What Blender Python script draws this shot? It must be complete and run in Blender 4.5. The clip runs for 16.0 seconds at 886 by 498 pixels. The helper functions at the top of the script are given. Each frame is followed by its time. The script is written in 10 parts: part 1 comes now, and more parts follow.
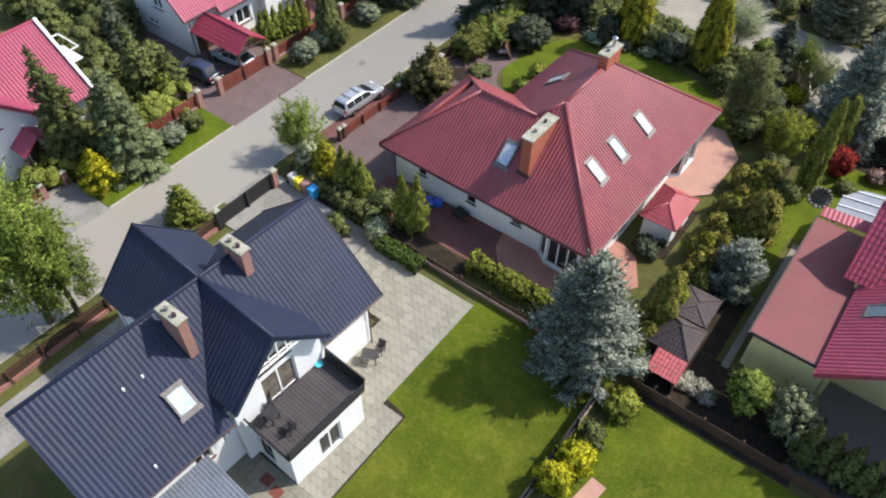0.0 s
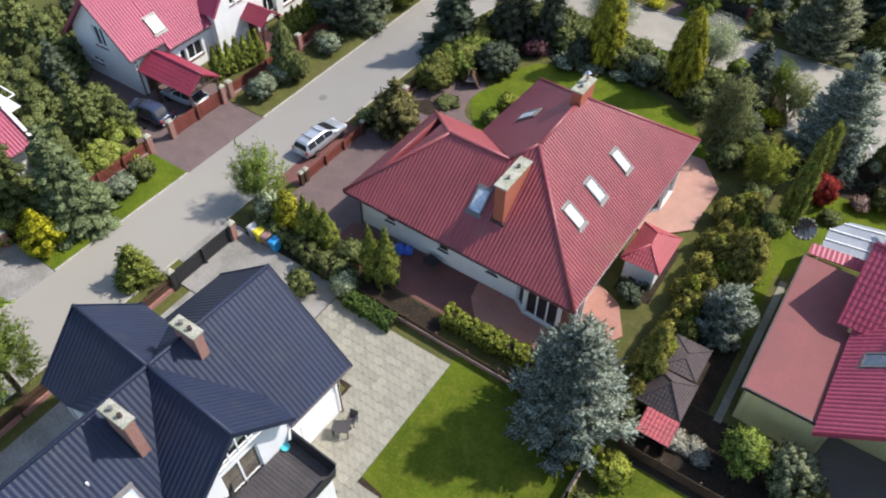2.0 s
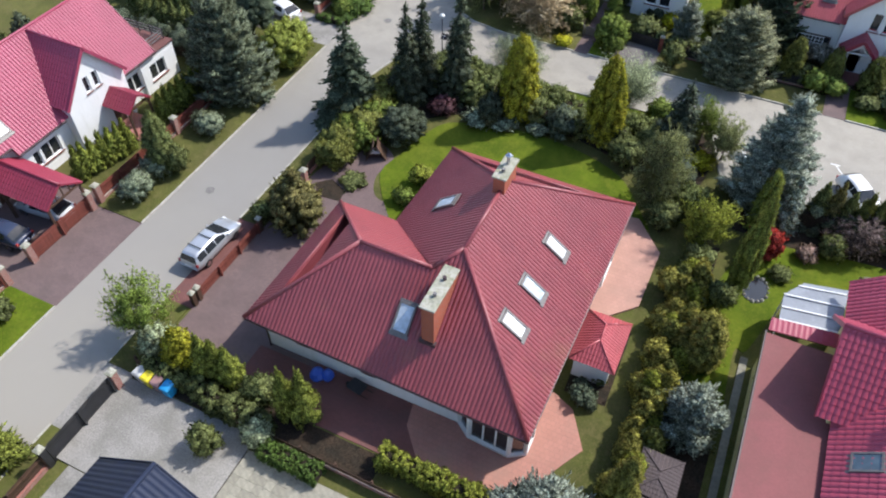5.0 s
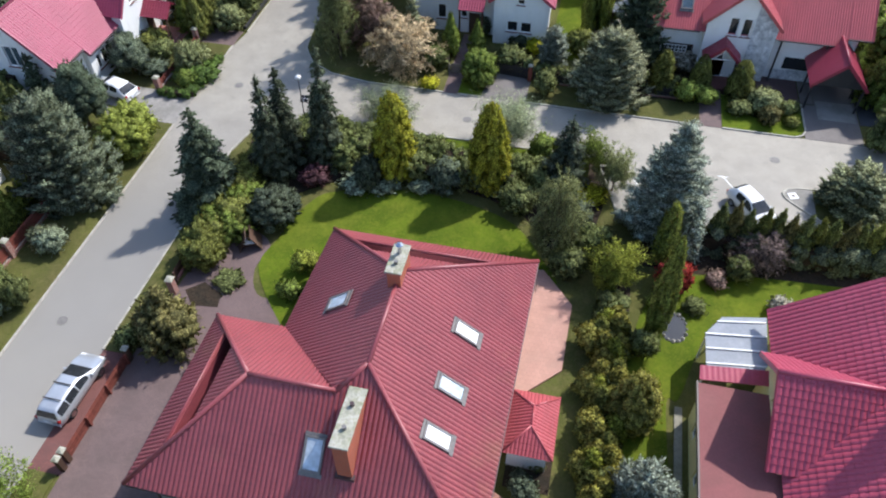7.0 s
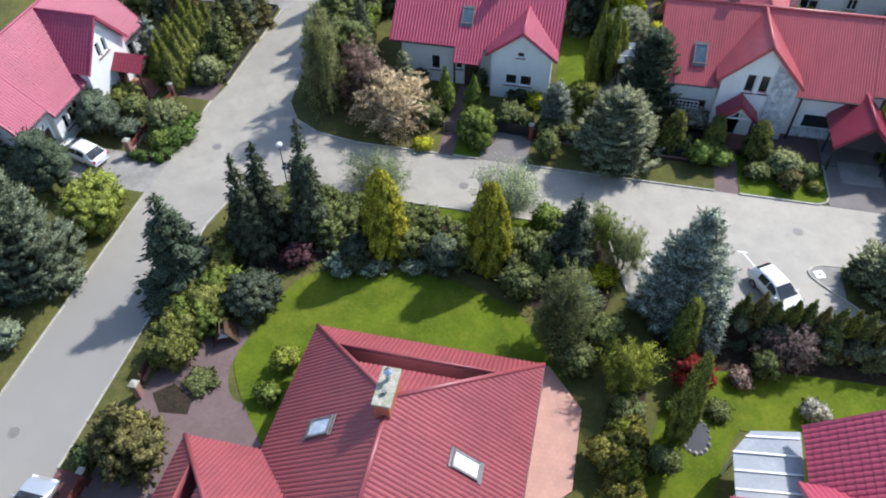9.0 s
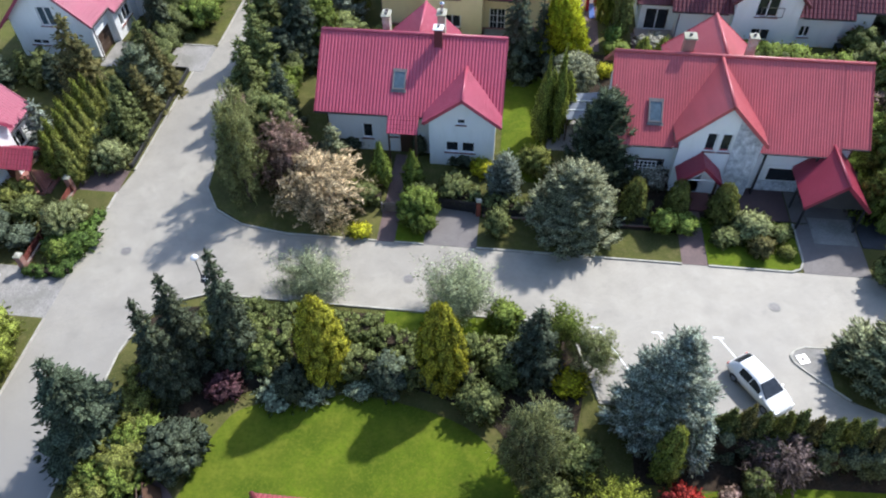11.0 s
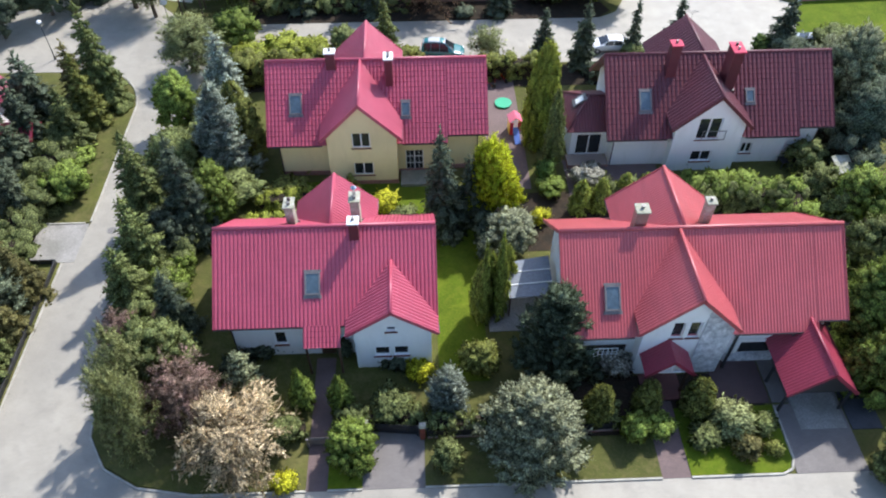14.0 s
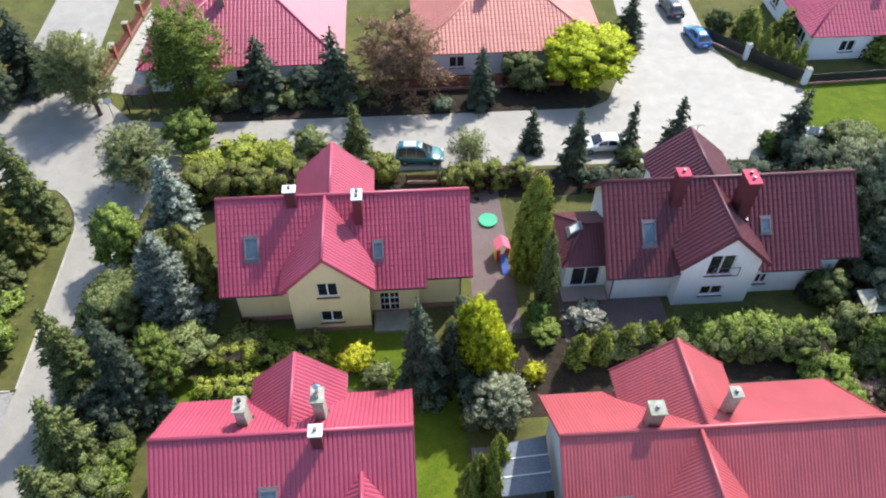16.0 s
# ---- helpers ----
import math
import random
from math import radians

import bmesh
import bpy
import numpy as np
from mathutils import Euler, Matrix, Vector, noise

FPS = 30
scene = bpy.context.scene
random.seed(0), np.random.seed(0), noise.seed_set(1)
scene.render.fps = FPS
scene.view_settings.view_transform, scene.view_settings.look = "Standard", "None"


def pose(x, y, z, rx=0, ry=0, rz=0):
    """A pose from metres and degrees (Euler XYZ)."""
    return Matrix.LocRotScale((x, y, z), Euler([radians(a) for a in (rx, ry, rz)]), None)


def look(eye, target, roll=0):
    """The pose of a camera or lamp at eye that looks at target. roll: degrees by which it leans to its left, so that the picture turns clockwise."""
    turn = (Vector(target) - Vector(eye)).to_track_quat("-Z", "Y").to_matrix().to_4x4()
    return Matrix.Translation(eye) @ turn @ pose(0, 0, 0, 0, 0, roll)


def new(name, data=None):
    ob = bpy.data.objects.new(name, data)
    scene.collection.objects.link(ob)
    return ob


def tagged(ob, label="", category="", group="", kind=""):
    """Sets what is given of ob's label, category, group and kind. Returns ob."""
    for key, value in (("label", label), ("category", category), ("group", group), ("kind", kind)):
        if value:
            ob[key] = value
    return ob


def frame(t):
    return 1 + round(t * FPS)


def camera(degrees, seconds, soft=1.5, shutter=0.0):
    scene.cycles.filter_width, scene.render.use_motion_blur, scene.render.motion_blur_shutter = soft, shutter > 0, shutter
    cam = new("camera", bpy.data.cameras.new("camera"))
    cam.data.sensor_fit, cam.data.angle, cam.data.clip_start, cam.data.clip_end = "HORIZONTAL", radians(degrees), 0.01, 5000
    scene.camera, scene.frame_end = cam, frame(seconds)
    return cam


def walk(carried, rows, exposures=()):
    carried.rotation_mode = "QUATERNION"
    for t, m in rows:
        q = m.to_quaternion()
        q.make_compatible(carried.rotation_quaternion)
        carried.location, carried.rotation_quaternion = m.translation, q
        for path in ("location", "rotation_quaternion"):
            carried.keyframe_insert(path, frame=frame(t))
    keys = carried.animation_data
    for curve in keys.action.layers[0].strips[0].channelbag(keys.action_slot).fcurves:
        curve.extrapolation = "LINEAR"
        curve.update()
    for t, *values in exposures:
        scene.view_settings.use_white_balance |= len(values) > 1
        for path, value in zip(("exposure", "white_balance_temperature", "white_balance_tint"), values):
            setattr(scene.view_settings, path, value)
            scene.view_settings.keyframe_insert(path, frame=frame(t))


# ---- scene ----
import itertools

cam = camera(62.3, 16.0, 2.1)
PATH = [
    (0, (-0.243, -0.695, 37.755), (-1.046, 0.369, 36.263), 0.5),
    (0.5, (-0.821, 0.147, 37.749), (-1.617, 1.216, 36.257), 0.5),
    (1, (-1.443, 0.976, 37.813), (-2.226, 2.052, 36.32), 0.5),
    (1.5, (-2.105, 1.976, 37.874), (-2.873, 3.063, 36.381), 0.5),
    (2, (-2.805, 3.029, 37.892), (-3.549, 4.133, 36.4), 0.5),
    (2.5, (-3.599, 4.209, 38.012), (-4.313, 5.334, 36.52), 0.4),
    (3, (-4.313, 5.421, 38.008), (-4.997, 6.566, 36.517), 0.4),
    (3.5, (-5.165, 6.774, 37.941), (-5.813, 7.939, 36.45), 0.4),
    (6, (-8.749, 14.034, 37.626), (-9.194, 15.301, 36.143), 0.3),
    (6.5, (-9.298, 15.603, 37.637), (-9.649, 16.904, 36.159), -0.0),
    (7, (-9.779, 17.164, 37.668), (-10.074, 18.481, 36.192), -0.2),
    (7.5, (-10.298, 18.868, 37.632), (-10.593, 20.19, 36.16), -0.3),
    (8, (-10.718, 20.538, 37.795), (-11.011, 21.86, 36.323), -0.1),
    (8.5, (-11.008, 22.368, 37.831), (-11.302, 23.695, 36.363), -0.2),
    (9, (-11.258, 24.166, 37.895), (-11.544, 25.497, 36.43), -0.2),
    (11.5, (-12.725, 36.402, 39.317), (-12.864, 37.722, 37.821), -0.5),
    (12, (-13.04, 38.897, 39.518), (-13.176, 40.217, 38.022), -0.3),
    (12.5, (-13.267, 41.562, 39.824), (-13.382, 42.889, 38.332), -0.2),
    (13, (-13.553, 44.188, 40.412), (-13.62, 45.52, 38.921), -0.1),
    (13.5, (-13.689, 47.135, 41.388), (-13.693, 48.469, 39.898), -0.1),
    (14, (-13.786, 49.822, 42.459), (-13.734, 51.159, 40.972), 0.0),
    (14.5, (-13.732, 52.844, 43.794), (-13.636, 54.183, 42.312), 0.0),
    (15, (-13.626, 55.896, 44.589), (-13.528, 57.234, 43.107), 0.1),
    (15.5, (-13.342, 59.315, 44.779), (-13.243, 60.654, 43.296), 0.2),
    (16, (-12.936, 63.021, 44.571), (-12.836, 64.36, 43.089), 0.4),
]
EXPOSURES = [(0.0, 0.72, 6600, 12), (4.0, 0.72, 6300, 12), (7.0, 0.76, 6150, 12), (9.0, 0.82, 6050, 11), (12.5, 1.0, 6050, 11), (16.0, 1.07, 6150, 11)]
walk(cam, [(t, look(eye, target, roll)) for t, eye, target, roll in PATH], EXPOSURES)

# ---- world, sun ----
SUN_DIR = Vector((0.43, 0.53, 0.74)).normalized()      # towards the sun
world = bpy.data.worlds.new("sky")
scene.world = world
world.use_nodes = True
wn = world.node_tree.nodes
sky = wn.new("ShaderNodeTexSky")
sky.sky_type = "NISHITA"
sky.sun_disc = False
sky.sun_elevation = math.asin(SUN_DIR.z)
sky.sun_rotation = math.atan2(SUN_DIR.x, SUN_DIR.y)
wn["Background"].inputs[1].default_value = 0.148
world.node_tree.links.new(sky.outputs[0], wn["Background"].inputs[0])
sun = new("sun", bpy.data.lights.new("sun", "SUN"))
sun.data.energy, sun.data.angle, sun.data.color = 3.45, radians(1.2), (1.0, 0.955, 0.885)
sun.matrix_world = look(SUN_DIR * 80, (0, 0, 0))

# ---- materials ----
def rgba(c):
    return (c[0], c[1], c[2], 1.0)


def mat(name, c1, c2=None, big=0.6, fine=9.0, rough=0.7, bump=0.15, metal=0.0, rand=0.0, island=0.0, fine_amt=0.25, coat=0.0, leaf=False, spec=0.4):
    """Two-scale mottled surface; rand varies it per object, island per loose piece."""
    m = bpy.data.materials.new(name)
    m.use_nodes = True
    n, l = m.node_tree.nodes, m.node_tree.links
    b = n["Principled BSDF"]
    c2 = c2 or tuple(v * 0.75 for v in c1)
    tc = n.new("ShaderNodeTexCoord")
    a = n.new("ShaderNodeTexNoise")
    a.inputs["Scale"].default_value, a.inputs["Detail"].default_value = big, 5
    l.new(tc.outputs["Object"], a.inputs["Vector"])
    ra = n.new("ShaderNodeValToRGB")
    ra.color_ramp.elements[0].position, ra.color_ramp.elements[1].position = 0.35, 0.65
    ra.color_ramp.elements[0].color, ra.color_ramp.elements[1].color = rgba(c1), rgba(c2)
    l.new(a.outputs["Fac"], ra.inputs["Fac"])
    f = n.new("ShaderNodeTexNoise")
    f.inputs["Scale"].default_value, f.inputs["Detail"].default_value = fine, 6
    l.new(tc.outputs["Object"], f.inputs["Vector"])
    fm = n.new("ShaderNodeMapRange")
    fm.inputs["From Min"].default_value, fm.inputs["From Max"].default_value = 0.3, 0.7
    fm.inputs["To Min"].default_value, fm.inputs["To Max"].default_value = 1 - fine_amt, 1 + fine_amt
    l.new(f.outputs["Fac"], fm.inputs["Value"])
    last = fm.outputs[0]
    if rand:
        oi = n.new("ShaderNodeObjectInfo")
        om = n.new("ShaderNodeMapRange")
        om.inputs["To Min"].default_value, om.inputs["To Max"].default_value = 1 - rand, 1 + rand
        l.new(oi.outputs["Random"], om.inputs["Value"])
        mu = n.new("ShaderNodeMath")
        mu.operation = "MULTIPLY"
        l.new(last, mu.inputs[0]), l.new(om.outputs[0], mu.inputs[1])
        last = mu.outputs[0]
    if island:
        ge = n.new("ShaderNodeNewGeometry")
        im = n.new("ShaderNodeMapRange")
        im.inputs["To Min"].default_value, im.inputs["To Max"].default_value = 1 - island, 1 + island
        l.new(ge.outputs["Random Per Island"], im.inputs["Value"])
        mu = n.new("ShaderNodeMath")
        mu.operation = "MULTIPLY"
        l.new(last, mu.inputs[0]), l.new(im.outputs[0], mu.inputs[1])
        last = mu.outputs[0]
    sc = n.new("ShaderNodeVectorMath")
    sc.operation = "SCALE"
    l.new(ra.outputs["Color"], sc.inputs[0]), l.new(last, sc.inputs["Scale"])
    l.new(sc.outputs[0], b.inputs["Base Color"])
    b.inputs["Roughness"].default_value, b.inputs["Metallic"].default_value = rough, metal
    b.inputs["Specular IOR Level"].default_value = spec
    b.inputs["Coat Weight"].default_value = coat
    if bump and not leaf:
        bn = n.new("ShaderNodeBump")
        bn.inputs["Strength"].default_value, bn.inputs["Distance"].default_value = bump, 0.02
        l.new(f.outputs["Fac"], bn.inputs["Height"]), l.new(bn.outputs[0], b.inputs["Normal"])
    if leaf:
        tr = n.new("ShaderNodeBsdfTranslucent")
        l.new(sc.outputs[0], tr.inputs["Color"])
        mx = n.new("ShaderNodeMixShader")
        mx.inputs[0].default_value = 0.38
        l.new(b.outputs[0], mx.inputs[1]), l.new(tr.outputs[0], mx.inputs[2])
        l.new(mx.outputs[0], n["Material Output"].inputs["Surface"])
    return m


def bricks(name, c1, c2, mortar, bw, bh, flat=False, rough=0.8, gap=0.012):
    """Courses of brick or paving; flat lies in the ground plane, else on upright walls."""
    m = mat(name, c1, c2, rough=rough)
    n, l = m.node_tree.nodes, m.node_tree.links
    b = n["Principled BSDF"]
    tc = n.new("ShaderNodeTexCoord")
    vec = tc.outputs["Object"]
    if not flat:
        sp, ad, cb = n.new("ShaderNodeSeparateXYZ"), n.new("ShaderNodeMath"), n.new("ShaderNodeCombineXYZ")
        l.new(vec, sp.inputs[0]), l.new(sp.outputs[0], ad.inputs[0]), l.new(sp.outputs[1], ad.inputs[1])
        l.new(ad.outputs[0], cb.inputs[0]), l.new(sp.outputs[2], cb.inputs[1])
        vec = cb.outputs[0]
    t = n.new("ShaderNodeTexBrick")
    t.inputs["Scale"].default_value = 1.0
    t.inputs["Brick Width"].default_value, t.inputs["Row Height"].default_value, t.inputs["Mortar Size"].default_value = bw, bh, gap
    t.inputs["Color1"].default_value, t.inputs["Color2"].default_value, t.inputs["Mortar"].default_value = rgba(c1), rgba(c2), rgba(mortar)
    l.new(vec, t.inputs["Vector"])
    no = n.new("ShaderNodeTexNoise")
    no.inputs["Scale"].default_value, no.inputs["Detail"].default_value = 0.7, 6
    l.new(tc.outputs["Object"], no.inputs["Vector"])
    mr = n.new("ShaderNodeMapRange")
    mr.inputs["From Min"].default_value, mr.inputs["From Max"].default_value = 0.3, 0.7
    mr.inputs["To Min"].default_value, mr.inputs["To Max"].default_value = 0.90, 1.07
    l.new(no.outputs["Fac"], mr.inputs["Value"])
    sc = n.new("ShaderNodeVectorMath")
    sc.operation = "SCALE"
    l.new(t.outputs["Color"], sc.inputs[0]), l.new(mr.outputs[0], sc.inputs["Scale"])
    l.new(sc.outputs[0], b.inputs["Base Color"])
    return m


def lawn_mat(name, green, dark, dry):
    """Mown grass: soft large patches, drier yellow spots and a fine blade grain."""
    m = mat(name, green, dark, 0.35, 22, 0.95, 0.9, fine_amt=0.38, spec=0.1)
    n, l = m.node_tree.nodes, m.node_tree.links
    b = n["Principled BSDF"]
    src = b.inputs["Base Color"].links[0].from_socket
    tc = n.new("ShaderNodeTexCoord")
    for scale, lo, hi, col in ((0.16, 0.48, 0.68, dry), (1.3, 0.50, 0.66, dry), (0.45, 0.46, 0.64, dark), (4.5, 0.46, 0.62, dark), (9.0, 0.50, 0.64, dry)):
        no = n.new("ShaderNodeTexNoise")
        no.inputs["Scale"].default_value, no.inputs["Detail"].default_value = scale, 7
        no.inputs["Roughness"].default_value = 0.65
        l.new(tc.outputs["Object"], no.inputs["Vector"])
        mr = n.new("ShaderNodeMapRange")
        mr.inputs["From Min"].default_value, mr.inputs["From Max"].default_value = lo, hi
        mr.inputs["To Max"].default_value = 0.55
        l.new(no.outputs["Fac"], mr.inputs["Value"])
        mx = n.new("ShaderNodeMixRGB")
        mx.inputs[2].default_value = rgba(col)
        l.new(mr.outputs[0], mx.inputs[0]), l.new(src, mx.inputs[1])
        src = mx.outputs[0]
    l.new(src, b.inputs["Base Color"])
    return m


M = {
    "grass": lawn_mat("rough_grass", (0.105, 0.115, 0.028), (0.062, 0.068, 0.020), (0.155, 0.130, 0.055)),
    "lawn": lawn_mat("fresh_mown_lawn", (0.105, 0.150, 0.010), (0.056, 0.090, 0.007), (0.155, 0.168, 0.020)),
    "drylawn": lawn_mat("patchy_mown_lawn", (0.092, 0.128, 0.009), (0.046, 0.072, 0.006), (0.165, 0.160, 0.024)),
    "soil": mat("bark_soil", (0.045, 0.032, 0.022), (0.028, 0.024, 0.018), 1.2, 12, 0.95, 0.8, fine_amt=0.5, spec=0.1),
    "road": bricks("concrete_paving", (0.335, 0.307, 0.252), (0.31, 0.284, 0.234), (0.255, 0.236, 0.20), 0.20, 0.10, True, 0.64, 0.006),
    "kerb": mat("kerb_concrete", (0.42, 0.40, 0.34), (0.34, 0.32, 0.27), 1.5, 15, 0.85, 0.3, rand=0.12),
    "drive": bricks("brown_block_paving", (0.172, 0.118, 0.110), (0.145, 0.10, 0.095), (0.095, 0.072, 0.068), 0.2, 0.1, True, 0.85, 0.008),
    "greypave": bricks("worn_grey_block_paving", (0.185, 0.166, 0.153), (0.16, 0.144, 0.134), (0.11, 0.10, 0.097), 0.2, 0.1, True, 0.8, 0.008),
    "darkpave": bricks("dark_maroon_paving", (0.105, 0.066, 0.064), (0.09, 0.058, 0.056), (0.06, 0.043, 0.042), 0.2, 0.1, True, 0.8, 0.008),
    "terracotta": bricks("terracotta_paving", (0.41, 0.19, 0.142), (0.37, 0.172, 0.128), (0.27, 0.148, 0.115), 0.3, 0.3, True, 0.75, 0.01),
    "paleterra": bricks("pale_terracotta_paving", (0.47, 0.262, 0.20), (0.43, 0.235, 0.18), (0.36, 0.21, 0.165), 0.3, 0.3, True, 0.75, 0.01),
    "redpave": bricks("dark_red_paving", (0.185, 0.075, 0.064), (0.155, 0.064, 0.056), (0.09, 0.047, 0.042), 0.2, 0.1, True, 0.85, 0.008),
    "slab": mat("concrete_slab", (0.285, 0.268, 0.212), (0.215, 0.205, 0.160), 0.5, 5, 0.85, 0.3, rand=0.13, fine_amt=0.18),
    "concrete": mat("worn_concrete", (0.28, 0.265, 0.24), (0.22, 0.21, 0.19), 0.5, 10, 0.88, 0.3),
    "white": mat("white_render", (0.80, 0.80, 0.78), (0.74, 0.745, 0.73), 0.35, 22, 0.85, 0.12, fine_amt=0.05),
    "yellow": mat("cream_render", (0.78, 0.66, 0.36), (0.72, 0.60, 0.32), 0.35, 22, 0.85, 0.12, fine_amt=0.06),
    "olive": mat("pale_olive_render", (0.80, 0.69, 0.33), (0.74, 0.64, 0.30), 0.35, 22, 0.85, 0.12, fine_amt=0.06),
    "blue_roof": mat("navy_steel_roof", (0.020, 0.028, 0.056), (0.016, 0.022, 0.044), 0.5, 8, 0.5, 0.05, metal=0.0, fine_amt=0.12, spec=0.25),
    "rh_roof": mat("brick_red_steel_roof", (0.275, 0.062, 0.070), (0.23, 0.052, 0.060), 0.5, 8, 0.42, 0.05, fine_amt=0.12, spec=0.5),
    "red_roof": mat("red_steel_roof", (0.395, 0.064, 0.104), (0.345, 0.055, 0.090), 0.45, 8, 0.42, 0.05, fine_amt=0.10, spec=0.5),
    "bright_roof": mat("bright_red_steel_roof", (0.41, 0.080, 0.088), (0.36, 0.070, 0.077), 0.45, 8, 0.40, 0.05, fine_amt=0.10, spec=0.5),
    "dark_roof": mat("dark_red_steel_roof", (0.118, 0.027, 0.035), (0.098, 0.023, 0.030), 0.45, 8, 0.45, 0.05, fine_amt=0.12, spec=0.45),
    "crimson_roof": mat("crimson_steel_roof", (0.27, 0.034, 0.060), (0.23, 0.029, 0.050), 0.45, 8, 0.42, 0.05, fine_amt=0.10, spec=0.45),
    "west_roof": mat("dusty_red_steel_roof", (0.315, 0.056, 0.100), (0.275, 0.048, 0.086), 0.45, 8, 0.45, 0.05, fine_amt=0.10, spec=0.4),
    "pink_roof": mat("faded_red_roof", (0.52, 0.20, 0.15), (0.46, 0.17, 0.13), 0.5, 8, 0.55, 0.1, fine_amt=0.15),
    "flat_roof": mat("red_felt_roof", (0.225, 0.076, 0.074), (0.20, 0.069, 0.067), 0.5, 7, 0.8, 0.10, fine_amt=0.07),
    "ruin_roof": mat("brown_shingle_roof", (0.085, 0.065, 0.062), (0.065, 0.05, 0.05), 0.9, 8, 0.85, 0.3, fine_amt=0.25),
    "grey_roof": mat("grey_steel_roof", (0.14, 0.16, 0.19), (0.11, 0.13, 0.155), 0.6, 8, 0.4, 0.05, spec=0.6),
    "brick": bricks("red_brick", (0.34, 0.135, 0.105), (0.27, 0.105, 0.085), (0.32, 0.25, 0.21), 0.25, 0.075),
    "orange_brick": bricks("orange_clinker", (0.42, 0.105, 0.05), (0.36, 0.085, 0.045), (0.30, 0.13, 0.09), 0.25, 0.075),
    "cap": mat("mossy_concrete_cap", (0.40, 0.38, 0.32), (0.27, 0.27, 0.20), 1.6, 9, 0.9, 0.4),
    "stone": mat("pale_rubble_stone", (0.62, 0.63, 0.64), (0.34, 0.35, 0.37), 2.2, 9, 0.85, 0.6, fine_amt=0.3),
    "paleterra_tile": mat("faded_red_tile", (0.50, 0.12, 0.13), (0.40, 0.11, 0.115), 1.5, 9, 0.7, 0.15, spec=0.2),
    "cap_red": mat("red_painted_cap", (0.52, 0.075, 0.12), (0.46, 0.065, 0.10), 1.5, 8, 0.75, 0.05, spec=0.15),
    "boulder": mat("grey_boulder", (0.30, 0.28, 0.24), (0.20, 0.19, 0.17), 2.2, 9, 0.85, 0.6, fine_amt=0.3, rand=0.25),
    "frame": mat("white_plastic_frame", (0.82, 0.82, 0.80), (0.78, 0.78, 0.76), 1, 20, 0.35, 0.0, fine_amt=0.03),
    "brownframe": mat("dark_brown_frame", (0.075, 0.045, 0.03), None, 1, 20, 0.45, 0.05),
    "glass": mat("dark_window_glass", (0.018, 0.022, 0.026), (0.028, 0.03, 0.033), 0.8, 3, 0.05, 0.0, spec=0.6),
    "blind": mat("pale_roof_blind_glass", (0.80, 0.80, 0.77), (0.74, 0.74, 0.72), 1, 4, 0.12, 0.0, fine_amt=0.05, spec=0.8),
    "curtain": mat("curtained_window_glass", (0.20, 0.17, 0.13), (0.10, 0.085, 0.07), 1.3, 5, 0.08, 0.0, spec=0.6),
    "skyglass": mat("blue_roof_glass", (0.055, 0.085, 0.105), (0.08, 0.115, 0.135), 1.0, 3, 0.05, 0.0, spec=1.0),
    # pale blue base colour paints the sky's reflection into the pane
    "paleglass": mat("sky_painted_roof_glass", (0.42, 0.50, 0.57), (0.52, 0.58, 0.63), 1.0, 3, 0.06, 0.0, spec=1.0),
    "polycarb": mat("milky_polycarbonate", (0.29, 0.31, 0.335), (0.25, 0.268, 0.29), 0.8, 5, 0.25, 0.0, fine_amt=0.08),
    "steel": mat("grey_flashing_steel", (0.20, 0.185, 0.175), None, 2, 12, 0.5, 0.05, metal=0.2),
    "gutter": mat("dark_gutter", (0.07, 0.045, 0.045), None, 2, 12, 0.4, 0.0),
    "wood": mat("dark_stained_wood", (0.085, 0.045, 0.028), (0.06, 0.034, 0.022), 1.4, 14, 0.65, 0.3, rand=0.2),
    "redwood": mat("red_stained_fence_board", (0.20, 0.055, 0.038), (0.15, 0.045, 0.032), 1.4, 14, 0.65, 0.3, rand=0.2),
    "black": mat("black_painted_wood", (0.020, 0.020, 0.022), (0.03, 0.03, 0.032), 1.4, 14, 0.5, 0.2, rand=0.15),
    "deck": mat("dark_balcony_decking", (0.070, 0.062, 0.064), (0.05, 0.046, 0.048), 1.2, 14, 0.7, 0.3, rand=0.15),
    "bark": mat("tree_bark", (0.12, 0.085, 0.06), (0.07, 0.052, 0.04), 3, 16, 0.9, 0.8, fine_amt=0.4),
    "asphalt": mat("dark_asphalt", (0.055, 0.058, 0.068), (0.042, 0.045, 0.053), 0.8, 12, 0.8, 0.3),
    "rubber": mat("black_rubber", (0.018, 0.018, 0.018), None, 4, 20, 0.8, 0.1),
    "chrome": mat("silver_trim", (0.6, 0.6, 0.62), None, 4, 20, 0.25, 0.0, metal=1.0),
    "marking": mat("white_road_paint", (0.75, 0.75, 0.72), (0.6, 0.6, 0.58), 2.0, 14, 0.7, 0.1),
    "iron": mat("cast_iron_cover", (0.20, 0.185, 0.17), (0.15, 0.14, 0.13), 3, 18, 0.6, 0.4),
    "plastic_white": mat("white_lamp_globe", (0.85, 0.85, 0.83), None, 2, 9, 0.3, 0.0, fine_amt=0.03),
    "water": mat("pond_water", (0.012, 0.016, 0.018), None, 0.8, 3, 0.05, 0.05, spec=0.9),
}


